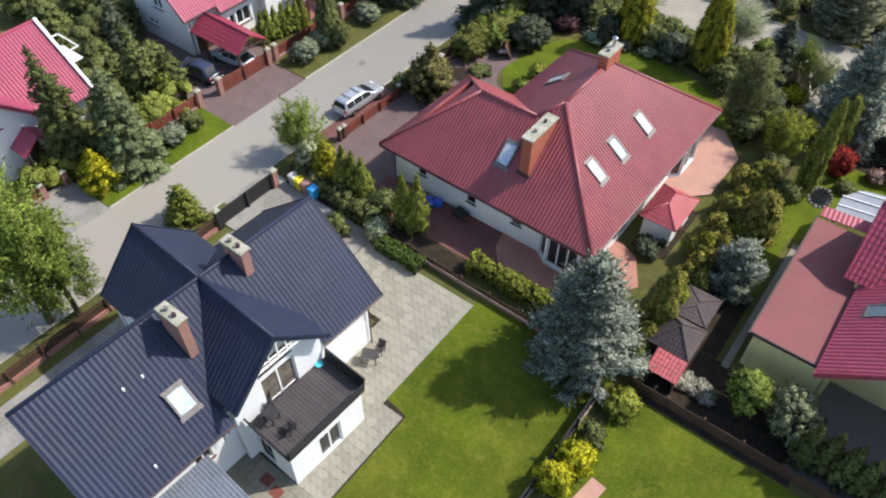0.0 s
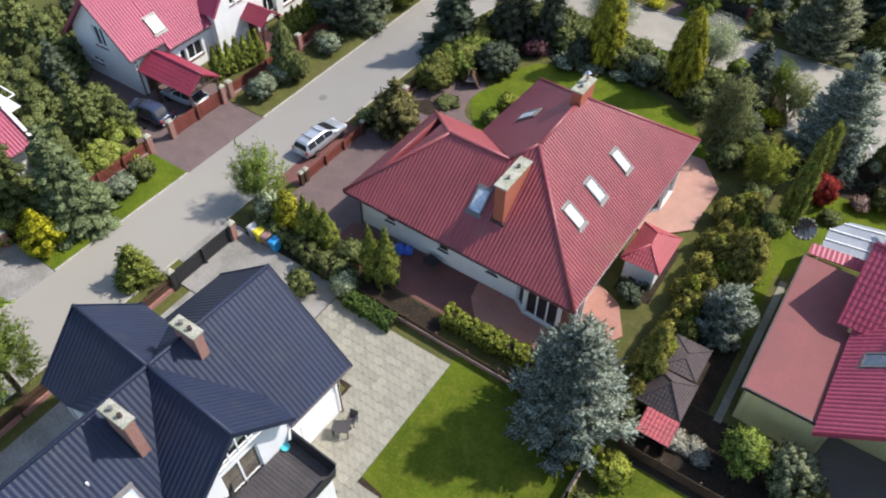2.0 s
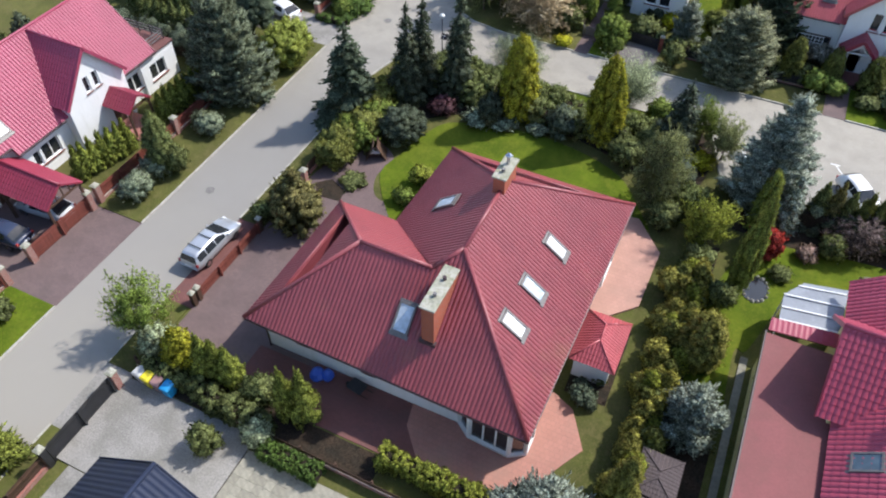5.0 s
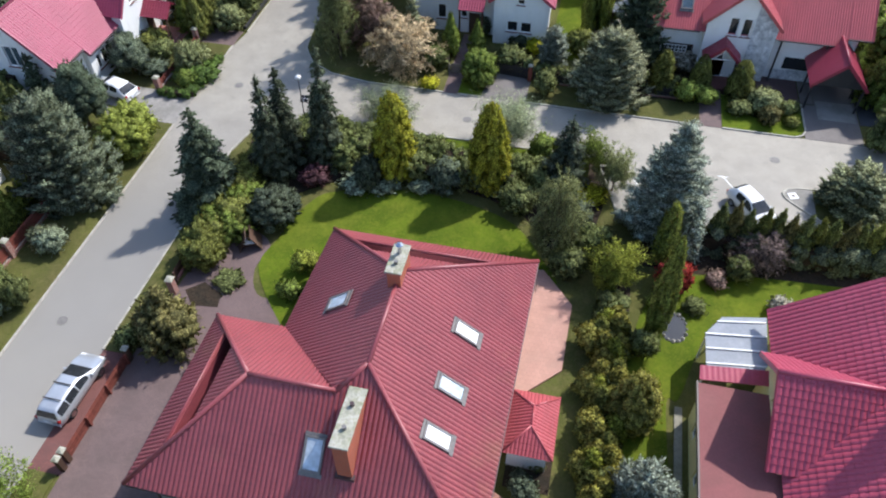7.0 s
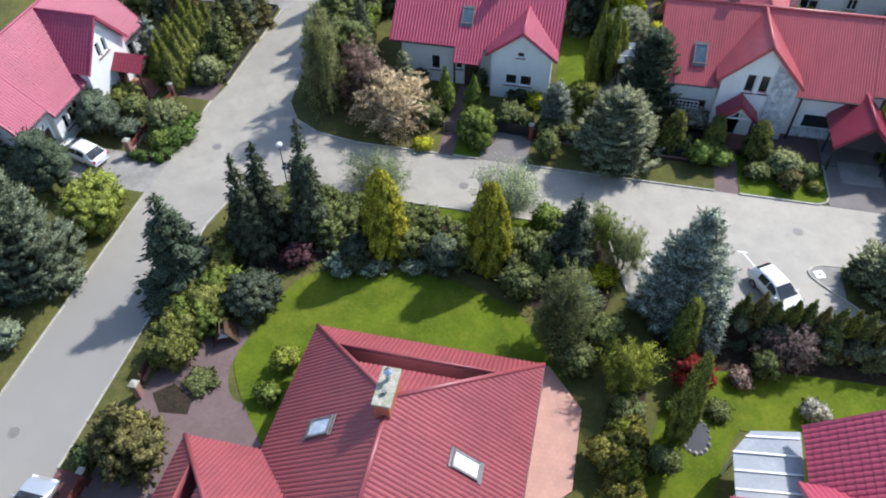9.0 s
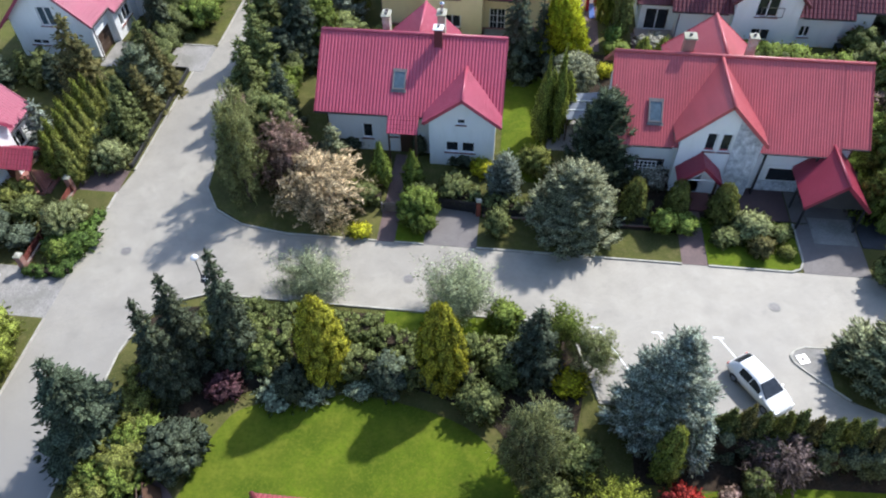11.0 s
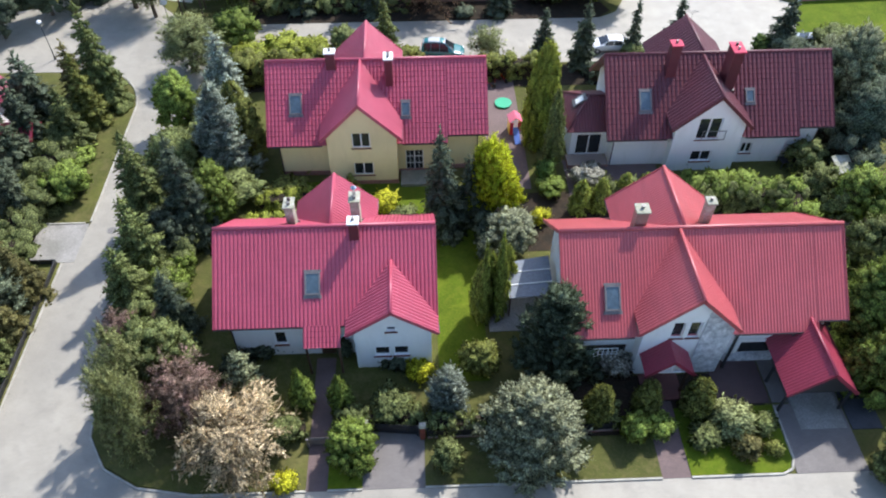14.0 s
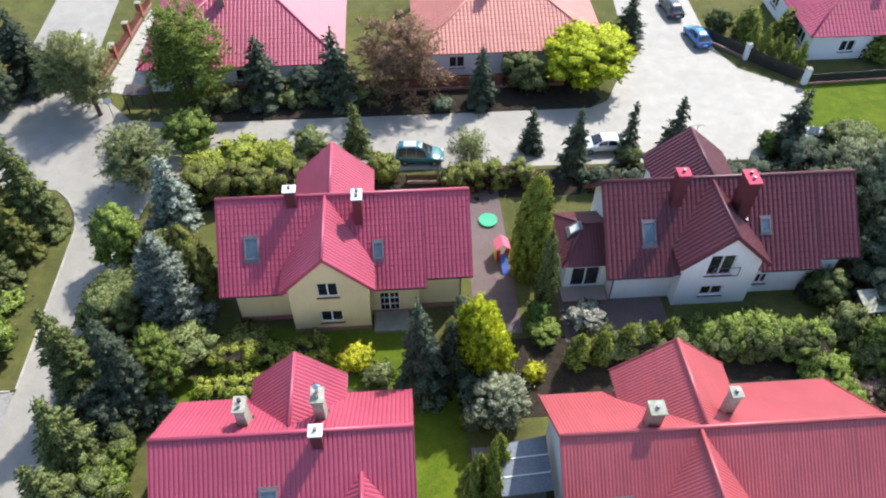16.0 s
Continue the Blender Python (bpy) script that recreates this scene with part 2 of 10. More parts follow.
def stain(key, colour, scale, lo, hi, amount, stretch=(1, 1, 1)):
    """Patches of dirt, moss or wear over a finished material."""
    m = M[key]
    n, l = m.node_tree.nodes, m.node_tree.links
    b = n["Principled BSDF"]
    src = b.inputs["Base Color"].links[0].from_socket
    tc, mp, no, mr, mx = n.new("ShaderNodeTexCoord"), n.new("ShaderNodeMapping"), n.new("ShaderNodeTexNoise"), n.new("ShaderNodeMapRange"), n.new("ShaderNodeMixRGB")
    mp.inputs["Scale"].default_value = stretch
    no.inputs["Scale"].default_value, no.inputs["Detail"].default_value, no.inputs["Roughness"].default_value = scale, 8, 0.62
    mr.inputs["From Min"].default_value, mr.inputs["From Max"].default_value, mr.inputs["To Max"].default_value = lo, hi, amount
    mx.inputs[2].default_value = rgba(colour)
    l.new(tc.outputs["Object"], mp.inputs["Vector"]), l.new(mp.outputs[0], no.inputs["Vector"]), l.new(no.outputs["Fac"], mr.inputs["Value"])
    l.new(mr.outputs[0], mx.inputs[0]), l.new(src, mx.inputs[1]), l.new(mx.outputs[0], b.inputs["Base Color"])


stain("rh_roof", (0.26, 0.19, 0.08), 0.16, 0.56, 0.74, 0.40)
stain("rh_roof", (0.13, 0.035, 0.04), 1.6, 0.50, 0.72, 0.30)
stain("red_roof", (0.24, 0.035, 0.06), 1.1, 0.50, 0.74, 0.35)
stain("bright_roof", (0.22, 0.05, 0.05), 0.8, 0.48, 0.72, 0.40, (4, 0.4, 0.4))
stain("dark_roof", (0.15, 0.05, 0.055), 0.9, 0.50, 0.74, 0.30)
stain("crimson_roof", (0.18, 0.022, 0.04), 0.8, 0.50, 0.74, 0.35)
stain("blue_roof", (0.06, 0.07, 0.09), 0.5, 0.50, 0.74, 0.30)
stain("flat_roof", (0.15, 0.065, 0.055), 0.35, 0.48, 0.66, 0.50)
stain("flat_roof", (0.29, 0.12, 0.11), 0.5, 0.54, 0.74, 0.30)
stain("white", (0.56, 0.56, 0.50), 0.9, 0.52, 0.76, 0.35, (2, 2, 0.4))
stain("olive", (0.40, 0.37, 0.20), 0.9, 0.52, 0.76, 0.35, (2, 2, 0.4))
stain("yellow", (0.58, 0.47, 0.26), 0.9, 0.52, 0.76, 0.35, (2, 2, 0.4))
stain("road", (0.20, 0.185, 0.16), 0.13, 0.46, 0.66, 0.40)
stain("road", (0.17, 0.16, 0.145), 0.9, 0.54, 0.72, 0.35)


def glare_ramp(key, colour, y0, y1, amount):
    """Glare and exposure differences along the southern street painted into the paving colour, fading at the crossing.
    """
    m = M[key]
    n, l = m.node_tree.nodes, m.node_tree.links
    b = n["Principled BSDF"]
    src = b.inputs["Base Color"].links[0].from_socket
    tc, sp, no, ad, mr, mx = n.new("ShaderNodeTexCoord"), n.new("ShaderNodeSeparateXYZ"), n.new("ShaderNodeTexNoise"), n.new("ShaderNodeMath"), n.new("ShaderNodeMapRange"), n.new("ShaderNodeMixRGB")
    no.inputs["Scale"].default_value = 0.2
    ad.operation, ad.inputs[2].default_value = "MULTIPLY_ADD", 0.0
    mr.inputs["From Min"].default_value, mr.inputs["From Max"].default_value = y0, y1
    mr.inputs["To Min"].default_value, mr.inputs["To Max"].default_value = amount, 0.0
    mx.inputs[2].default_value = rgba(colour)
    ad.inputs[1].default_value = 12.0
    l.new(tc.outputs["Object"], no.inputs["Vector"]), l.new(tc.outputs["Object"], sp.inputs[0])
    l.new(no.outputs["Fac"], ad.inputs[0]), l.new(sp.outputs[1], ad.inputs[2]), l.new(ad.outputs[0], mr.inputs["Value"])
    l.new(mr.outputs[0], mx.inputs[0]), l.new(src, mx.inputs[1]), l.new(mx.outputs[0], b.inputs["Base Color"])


# darker middle stretch and lighter south end put the view's brightness into the colour
glare_ramp("road", (0.238, 0.226, 0.204), 56.0, 70.0, 0.86)
glare_ramp("road", (0.305, 0.282, 0.236), 30.0, 46.0, 0.80)
stain("slab", (0.20, 0.19, 0.11), 0.25, 0.46, 0.64, 0.45)
stain("slab", (0.13, 0.12, 0.10), 1.3, 0.54, 0.72, 0.45)
stain("concrete", (0.17, 0.16, 0.13), 0.5, 0.48, 0.66, 0.5)
stain("drive", (0.09, 0.07, 0.065), 0.5, 0.48, 0.70, 0.5)
stain("redpave", (0.10, 0.065, 0.06), 0.5, 0.48, 0.70, 0.5)
stain("terracotta", (0.33, 0.20, 0.15), 0.45, 0.48, 0.66, 0.5)
stain("paleterra", (0.36, 0.22, 0.17), 0.45, 0.48, 0.66, 0.5)
stain("cap", (0.20, 0.21, 0.09), 3.0, 0.50, 0.66, 0.6)

M["road"].node_tree.nodes["Principled BSDF"].inputs["Specular IOR Level"].default_value = 0.45


def paint(name, c, rough=0.25, metal=0.0):
    return mat(name, c, tuple(v * 0.93 for v in c), 0.7, 6, rough, 0.0, metal=metal, fine_amt=0.04, coat=0.6)


def leafmat(name, c1, c2, rand=0.16, island=0.20):
    """Foliage: sprays of small leaves, gap shade and lit centres painted into the colour, let through some light."""
    m = mat(name, c1, c2, 0.9, 4.0, 0.75, 0, rand=rand, island=island, fine_amt=0.25, leaf=True, spec=0.2)
    n, l = m.node_tree.nodes, m.node_tree.links
    b = n["Principled BSDF"]
    src = b.inputs["Base Color"].links[0].from_socket
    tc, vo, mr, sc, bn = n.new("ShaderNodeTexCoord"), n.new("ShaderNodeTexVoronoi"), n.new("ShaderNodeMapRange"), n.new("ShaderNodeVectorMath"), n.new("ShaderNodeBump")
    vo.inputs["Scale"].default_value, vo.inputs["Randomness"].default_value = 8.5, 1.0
    # cell edges darkened as gap shade, cell centres lifted as lit leaves
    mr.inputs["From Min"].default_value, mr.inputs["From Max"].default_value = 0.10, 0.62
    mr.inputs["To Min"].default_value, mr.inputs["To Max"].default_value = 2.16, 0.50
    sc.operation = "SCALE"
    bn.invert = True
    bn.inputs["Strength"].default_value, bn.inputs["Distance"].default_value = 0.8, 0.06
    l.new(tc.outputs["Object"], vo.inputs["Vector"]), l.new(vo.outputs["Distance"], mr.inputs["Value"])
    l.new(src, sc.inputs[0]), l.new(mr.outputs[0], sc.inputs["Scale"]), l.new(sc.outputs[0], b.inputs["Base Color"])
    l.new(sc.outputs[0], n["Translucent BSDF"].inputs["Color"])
    l.new(vo.outputs["Distance"], bn.inputs["Height"]), l.new(bn.outputs[0], b.inputs["Normal"])
    return m


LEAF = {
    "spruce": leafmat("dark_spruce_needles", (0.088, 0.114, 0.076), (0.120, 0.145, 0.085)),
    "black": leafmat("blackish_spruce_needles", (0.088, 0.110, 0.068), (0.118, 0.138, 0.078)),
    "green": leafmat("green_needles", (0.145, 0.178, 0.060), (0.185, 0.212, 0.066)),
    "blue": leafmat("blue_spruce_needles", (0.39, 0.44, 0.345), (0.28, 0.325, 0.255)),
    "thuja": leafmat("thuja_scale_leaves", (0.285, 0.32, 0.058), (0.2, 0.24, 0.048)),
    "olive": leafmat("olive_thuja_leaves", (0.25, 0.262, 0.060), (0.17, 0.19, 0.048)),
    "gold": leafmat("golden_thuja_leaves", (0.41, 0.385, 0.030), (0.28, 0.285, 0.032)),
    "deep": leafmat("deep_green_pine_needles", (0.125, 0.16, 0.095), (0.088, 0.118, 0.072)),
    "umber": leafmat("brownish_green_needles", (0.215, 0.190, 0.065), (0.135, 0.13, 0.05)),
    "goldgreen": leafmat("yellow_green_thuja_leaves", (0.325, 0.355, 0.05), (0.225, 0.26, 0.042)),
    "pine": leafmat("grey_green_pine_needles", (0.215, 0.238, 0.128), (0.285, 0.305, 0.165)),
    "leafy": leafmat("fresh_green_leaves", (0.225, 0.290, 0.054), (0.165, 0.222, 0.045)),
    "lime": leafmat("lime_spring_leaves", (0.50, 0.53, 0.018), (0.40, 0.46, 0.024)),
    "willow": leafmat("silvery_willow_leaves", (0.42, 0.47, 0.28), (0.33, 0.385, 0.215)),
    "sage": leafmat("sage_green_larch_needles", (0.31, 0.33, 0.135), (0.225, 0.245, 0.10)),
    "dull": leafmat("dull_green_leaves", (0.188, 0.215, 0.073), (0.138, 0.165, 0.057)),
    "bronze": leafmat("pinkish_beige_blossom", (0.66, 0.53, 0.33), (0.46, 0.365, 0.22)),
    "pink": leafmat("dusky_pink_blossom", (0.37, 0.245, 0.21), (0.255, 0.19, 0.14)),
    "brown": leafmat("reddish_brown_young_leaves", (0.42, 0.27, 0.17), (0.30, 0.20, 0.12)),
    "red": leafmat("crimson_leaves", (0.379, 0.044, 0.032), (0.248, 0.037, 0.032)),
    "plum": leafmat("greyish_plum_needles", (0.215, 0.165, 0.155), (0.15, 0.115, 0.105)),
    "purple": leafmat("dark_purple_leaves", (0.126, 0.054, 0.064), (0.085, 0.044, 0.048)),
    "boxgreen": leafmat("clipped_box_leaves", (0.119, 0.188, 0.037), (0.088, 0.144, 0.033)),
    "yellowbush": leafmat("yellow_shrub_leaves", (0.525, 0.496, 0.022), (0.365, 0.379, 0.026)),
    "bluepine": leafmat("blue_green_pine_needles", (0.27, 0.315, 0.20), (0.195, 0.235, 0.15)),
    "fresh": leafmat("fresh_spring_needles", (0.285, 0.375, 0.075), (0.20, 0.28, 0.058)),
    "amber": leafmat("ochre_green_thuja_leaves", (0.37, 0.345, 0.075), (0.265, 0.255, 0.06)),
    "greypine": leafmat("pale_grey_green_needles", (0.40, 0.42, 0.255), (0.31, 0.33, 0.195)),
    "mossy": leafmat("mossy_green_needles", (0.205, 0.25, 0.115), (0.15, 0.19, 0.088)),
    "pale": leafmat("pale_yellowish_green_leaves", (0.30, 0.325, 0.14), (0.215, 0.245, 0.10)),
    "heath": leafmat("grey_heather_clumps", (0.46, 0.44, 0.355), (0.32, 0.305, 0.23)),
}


# ---- mesh helpers ----
class MB:
    """Collects vertices and faces of one part."""

    def __init__(self):
        self.v, self.f = [], []

    def poly(self, pts):
        k = len(self.v)
        self.v += [tuple(p) for p in pts]
        self.f.append(tuple(range(k, k + len(pts))))
        return self

    def prism(self, pts, off):
        """A solid between the polygon pts and the same moved by off."""
        off = Vector(off)
        a = [Vector(p) for p in pts]
        b = [p + off for p in a]
        self.poly(a[::-1]), self.poly(b)
        for i in range(len(a)):
            j = (i + 1) % len(a)
            self.poly((a[i], a[j], b[j], b[i]))
        return self

    def box(self, x0, x1, y0, y1, z0, z1, bev=0.0):
        if bev <= 0:
            return self.prism(((x0, y0, z0), (x1, y0, z0), (x1, y1, z0), (x0, y1, z0)), (0, 0, z1 - z0))
        b = bev
        ring = lambda d, z: [(x0 + d, y0 + d, z), (x1 - d, y0 + d, z), (x1 - d, y1 - d, z), (x0 + d, y1 - d, z)]
        return self.loft([ring(b, z0), ring(0, z0 + b), ring(0, z1 - b), ring(b, z1)])

    def loft(self, rings, cap=True, closed=True):
        k, n = len(self.v), len(rings[0])
        for r in rings:
            self.v += [tuple(p) for p in r]
        for i in range(len(rings) - 1):
            for j in range(n if closed else n - 1):
                a, b = k + i * n + j, k + i * n + (j + 1) % n
                self.f.append((a, b, b + n, a + n))
        if cap:
            self.f.append(tuple(range(k + n - 1, k - 1, -1)))
            self.f.append(tuple(range(k + (len(rings) - 1) * n, k + len(rings) * n)))
        return self

    def tube(self, pts, radii, n=8):
        rings = []
        pts = [Vector(p) for p in pts]
        for i, p in enumerate(pts):
            d = (pts[min(i + 1, len(pts) - 1)] - pts[max(i - 1, 0)]).normalized()
            s = d.cross(Vector((0, 0, 1)) if abs(d.z) < 0.9 else Vector((1, 0, 0))).normalized()
            u = s.cross(d)
            r = radii[i] if isinstance(radii, (list, tuple)) else radii
            rings.append([p + (s * math.cos(6.28318 * j / n) + u * math.sin(6.28318 * j / n)) * r for j in range(n)])
        return self.loft(rings)

    def bar(self, a, b, w, h):
        """A squared bar from a to b, w wide and h high."""
        a, b = Vector(a), Vector(b)
        d = (b - a).normalized()
        s = d.cross(Vector((0, 0, 1)) if abs(d.z) < 0.95 else Vector((1, 0, 0))).normalized()
        u = s.cross(d).normalized()
        ring = lambda p: [p + s * w / 2 + u * h / 2, p - s * w / 2 + u * h / 2, p - s * w / 2 - u * h / 2, p + s * w / 2 - u * h / 2]
        return self.loft([ring(a), ring(b)])

    def mesh(self, name, smooth=False):
        me = bpy.data.meshes.new(name)
        me.from_pydata(self.v, [], self.f)
        me.validate()
        if smooth:
            me.shade_smooth()
        me.update()
        return me


def part(name, mb, material, parent, label="", smooth=False):
    me = mb if isinstance(mb, bpy.types.Mesh) else mb.mesh(name, smooth)
    if not me.materials:
        me.materials.append(material)
    ob = new(name, me)
    ob.parent = parent
    if label:
        tagged(ob, label)
    return ob


def thing(name, x, y, z=0.0, rz=0.0, label="", category="", group="", kind=""):
    ob = new(name)
    ob.empty_display_size = 0.2
    ob.matrix_world = pose(x, y, z, 0, 0, rz)
    return tagged(ob, label, category, group, kind)


def solid(name, mb, material, label, category="", group="", kind="", smooth=False):
    """A thing that is one mesh."""
    me = mb.mesh(name, smooth)
    me.materials.append(material)
    return tagged(new(name, me), label, category, group, kind)


# ---- roofs, walls, openings ----
def sheet(poly, wave=0.22, depth=0.035, step=0.0, fall=0.02, thick=0.10):
    """A profiled steel roof slope. poly: convex, its first edge the eave; ribs run up the slope, step makes tile courses."""
    p = [Vector(q) for q in poly]
    u = (p[1] - p[0]).normalized()
    nrm = Vector((0, 0, 0))
    for i in range(1, len(p) - 1):
        nrm += (p[i] - p[0]).cross(p[i + 1] - p[0])
    nrm.normalize()
    if nrm.z < 0:
        nrm = -nrm
    w = nrm.cross(u)
    q2 = [((q - p[0]).dot(u), (q - p[0]).dot(w)) for q in p]
    if sum(q[1] for q in q2) < 0:
        w, q2 = -w, [(a, -b) for a, b in q2]
    lo, hi = min(a for a, b in q2), max(a for a, b in q2)
    prof = (0.0, 0.75, 1.0, 0.75) if step else (0.0, 0.0, 1.0, 1.0)
    count = max(2, int((hi - lo) / wave * 4))
    us = np.linspace(lo + 1e-4, hi - 1e-4, count + 1)
    spans = []
    for a in us:
        vs = []
        for i in range(len(q2)):
            (a0, b0), (a1, b1) = q2[i], q2[(i + 1) % len(q2)]
            if (a0 - a) * (a1 - a) <= 0 and abs(a1 - a0) > 1e-9:
                vs.append(b0 + (b1 - b0) * (a - a0) / (a1 - a0))
        spans.append((min(vs), max(vs)) if vs else (0, 0))
    top = max(s[1] for s in spans)
    levels = [(0.0, 0.0), (top, 0.0)]
    if step:
        levels = []
        k = 0
        while k * step < top:
            levels += [(k * step, fall), ((k + 1) * step - 0.02, 0.0)]
            k += 1
    mb = MB()
    nv = len(levels)
    for i, a in enumerate(us):
        l, h = spans[i]
        r = prof[i % 4] * depth
        for v, f in levels:
            vv = min(max(v, l), h)
            mb.v.append(tuple(p[0] + u * a + w * vv + nrm * (r + f + 0.004)))
    for i in range(count):
        for j in range(nv - 1):
            if max(spans[i][1], spans[i + 1][1]) <= levels[j][0] or min(spans[i][0], spans[i + 1][0]) >= levels[j + 1][0]:
                continue
            a = i * nv + j
            mb.f.append((a, a + nv, a + nv + 1, a + 1))
    mb.prism([q - nrm * thick for q in p], nrm * thick)
    return mb


def cap_line(a, b, r=0.11):
    a, b = Vector(a) + Vector((0, 0, 0.03)), Vector(b) + Vector((0, 0, 0.03))
    return MB().tube([a, a.lerp(b, 0.5), b], r, 8)


def wall(a, b, z0, tops, holes=(), thick=0.3):
    """An upright wall from a to b (x, y), its outside to the right of that way. tops: (u, z) along it. holes: (u0, u1, z0, z1)."""
    a, b = Vector((*a, 0)), Vector((*b, 0))
    d = (b - a).normalized()
    inn = Vector((-d.y, d.x, 0)) * thick
    mb, full = MB(), (b - a).length
    cuts = sorted({0.0, (b - a).length, *[t[0] for t in tops], *[h[0] for h in holes], *[h[1] for h in holes]})

    def top(u):
        for (u0, h0), (u1, h1) in zip(tops, tops[1:]):
            if u0 - 1e-6 <= u <= u1 + 1e-6:
                return h0 + (h1 - h0) * (u - u0) / max(u1 - u0, 1e-6)
        return tops[-1][1]
    for u0, u1 in zip(cuts, cuts[1:]):
        if u1 - u0 < 1e-4:
            continue
        mid = (u0 + u1) / 2
        segs, base = [], z0
        for h in sorted((h for h in holes if h[0] - 1e-6 <= mid <= h[1] + 1e-6), key=lambda h: h[2]):
            segs.append((base, base, h[2], h[2]))
            base = h[3]
        segs.append((base, base, top(u0 + 1e-5), top(u1 - 1e-5)))
        for p0, p1, t0, t1 in segs:
            if t0 - p0 < 1e-3 and t1 - p1 < 1e-3:
                continue
            e0, e1 = (0.004 if u0 < 1e-6 else 0), (0.004 if u1 > full - 1e-6 else 0)
            q = [a + d * (u0 + e0) + Vector((0, 0, p0)), a + d * (u1 - e1) + Vector((0, 0, p1)), a + d * (u1 - e1) + Vector((0, 0, t1)), a + d * (u0 + e0) + Vector((0, 0, t0))]
            mb.prism(q, inn)
    return mb


def window(house, a, b, u0, u1, z0, z1, sashes=2, frame="frame", sill="redwood", pane="glass", name="window", sashbars=False):
    """A window set back in its opening in the wall from a to b."""
    a, b = Vector((*a, 0)), Vector((*b, 0))
    d = (b - a).normalized()
    ang = math.degrees(math.atan2(d.y, d.x))
    w = new(name)
    w.parent = house
    w.matrix_local = pose(*(a + d * u0), 0, 0, ang) @ pose(0, 0.12, z0)
    W, H = u1 - u0, z1 - z0
    t = 0.07
    fr = MB()
    fr.box(0, W, 0, 0.08, 0, t), fr.box(0, W, 0, 0.08, H - t, H), fr.box(0, t, 0, 0.08, t, H - t), fr.box(W - t, W, 0, 0.08, t, H - t)
    for i in range(1, sashes):
        fr.box(W * i / sashes - 0.05, W * i / sashes + 0.05, -0.01, 0.08, t, H - t)
    if sashbars:
        for i in range(sashes):
            c = W * (i + 0.5) / sashes
            fr.box(c - 0.02, c + 0.02, 0.0, 0.06, t, H - t)
            for k in (0.33, 0.66):
                fr.box(W * i / sashes + 0.05, W * (i + 1) / sashes - 0.05, 0.002, 0.058, H * k - 0.02, H * k + 0.02)
    part("frame", fr, M[frame], w)
    for i in range(sashes):
        part("pane", MB().box(W * i / sashes + 0.04, W * (i + 1) / sashes - 0.04, 0.045, 0.055, 0.05, H - 0.05), M[pane], w)
    if sill:
        part("sill", MB().box(-0.1, W + 0.1, -0.22, 0.02, -0.07, -0.005), M[sill], w)
    return w


def skylight(house, o, u, v, W, H, pane="skyglass"):
    """A roof window lying on a slope: o its lower corner, u along the eave, v up the slope."""
    o, u, v = Vector(o), Vector(u).normalized(), Vector(v).normalized()
    n = u.cross(v)
    if n.z < 0:
        n = -n
    s = new("skylight")
    s.parent = house
    s.matrix_local = Matrix.Translation(o + n * 0.05) @ Matrix((u, v, n)).transposed().to_4x4()
    fr = MB()
    f = 0.11
    fr.box(-f, W + f, -f, 0, 0, 0.13), fr.box(-f, W + f, H, H + f, 0, 0.13), fr.box(-f, 0, 0, H, 0, 0.13), fr.box(W, W + f, 0, H, 0, 0.13)
    part("frame", fr, M["steel"], s)
    part("pane", MB().box(0.002, W - 0.002, 0.002, H - 0.002, 0.02, 0.09), M[pane], s)
    part("flashing", MB().box(-f - 0.08, W + f + 0.08, -f - 0.22, -f - 0.003, 0.0, 0.06), M["steel"], s)
    part("flashing", MB().box(-f - 0.05, W + f + 0.05, H + f + 0.003, H + f + 0.16, 0.0, 0.07), M["steel"], s)
    return s


def chimney(house, x, y, z0, z1, wx, wy, body="brick", pots=2, cap="cap", rz=0.0, cowl=False):
    c = new("chimney")
    c.parent = house
    c.matrix_local = pose(x, y, 0, 0, 0, rz)
    part("shaft", MB().box(-wx / 2, wx / 2, -wy / 2, wy / 2, z0, z1), M[body], c)
    part("cap", MB().box(-wx / 2 - 0.09, wx / 2 + 0.09, -wy / 2 - 0.09, wy / 2 + 0.09, z1, z1 + 0.12, 0.02), M[cap], c)
    part("collar", MB().box(-wx / 2 - 0.12, wx / 2 + 0.12, -wy / 2 - 0.12, wy / 2 + 0.12, z0, z0 + 0.22), M["gutter"], c)
    for i in range(pots):
        along = (i + 0.5) / pots - 0.5
        px, py = (0, along * wy * 0.8) if wy > wx else (along * wx * 0.8, 0)
        pot = MB().tube([(px, py, z1 + 0.12), (px, py, z1 + 0.34)], 0.11, 10)
        if cowl and i == pots - 1:
            pot.tube([(px, py, z1 + 0.34), (px, py, z1 + 0.7)], 0.10, 10)
            pot.tube([(px, py, z1 + 0.7), (px, py, z1 + 0.76), (px, py, z1 + 0.9)], [0.19, 0.22, 0.05], 10)
            part("cowl", pot, M["chrome"], c)
        else:
            part("flue", pot, M["gutter"] if i % 2 else M["steel"], c)
    return c


def gutter(house, a, b, mat_="gutter"):
    part("gutter", MB().tube([a, b], 0.075, 8), M[mat_], house)


def downpipe(house, x, y, z1, mat_="gutter"):
    part("downpipe", MB().tube([(x, y, 0), (x, y, z1)], 0.05, 8), M[mat_], house)


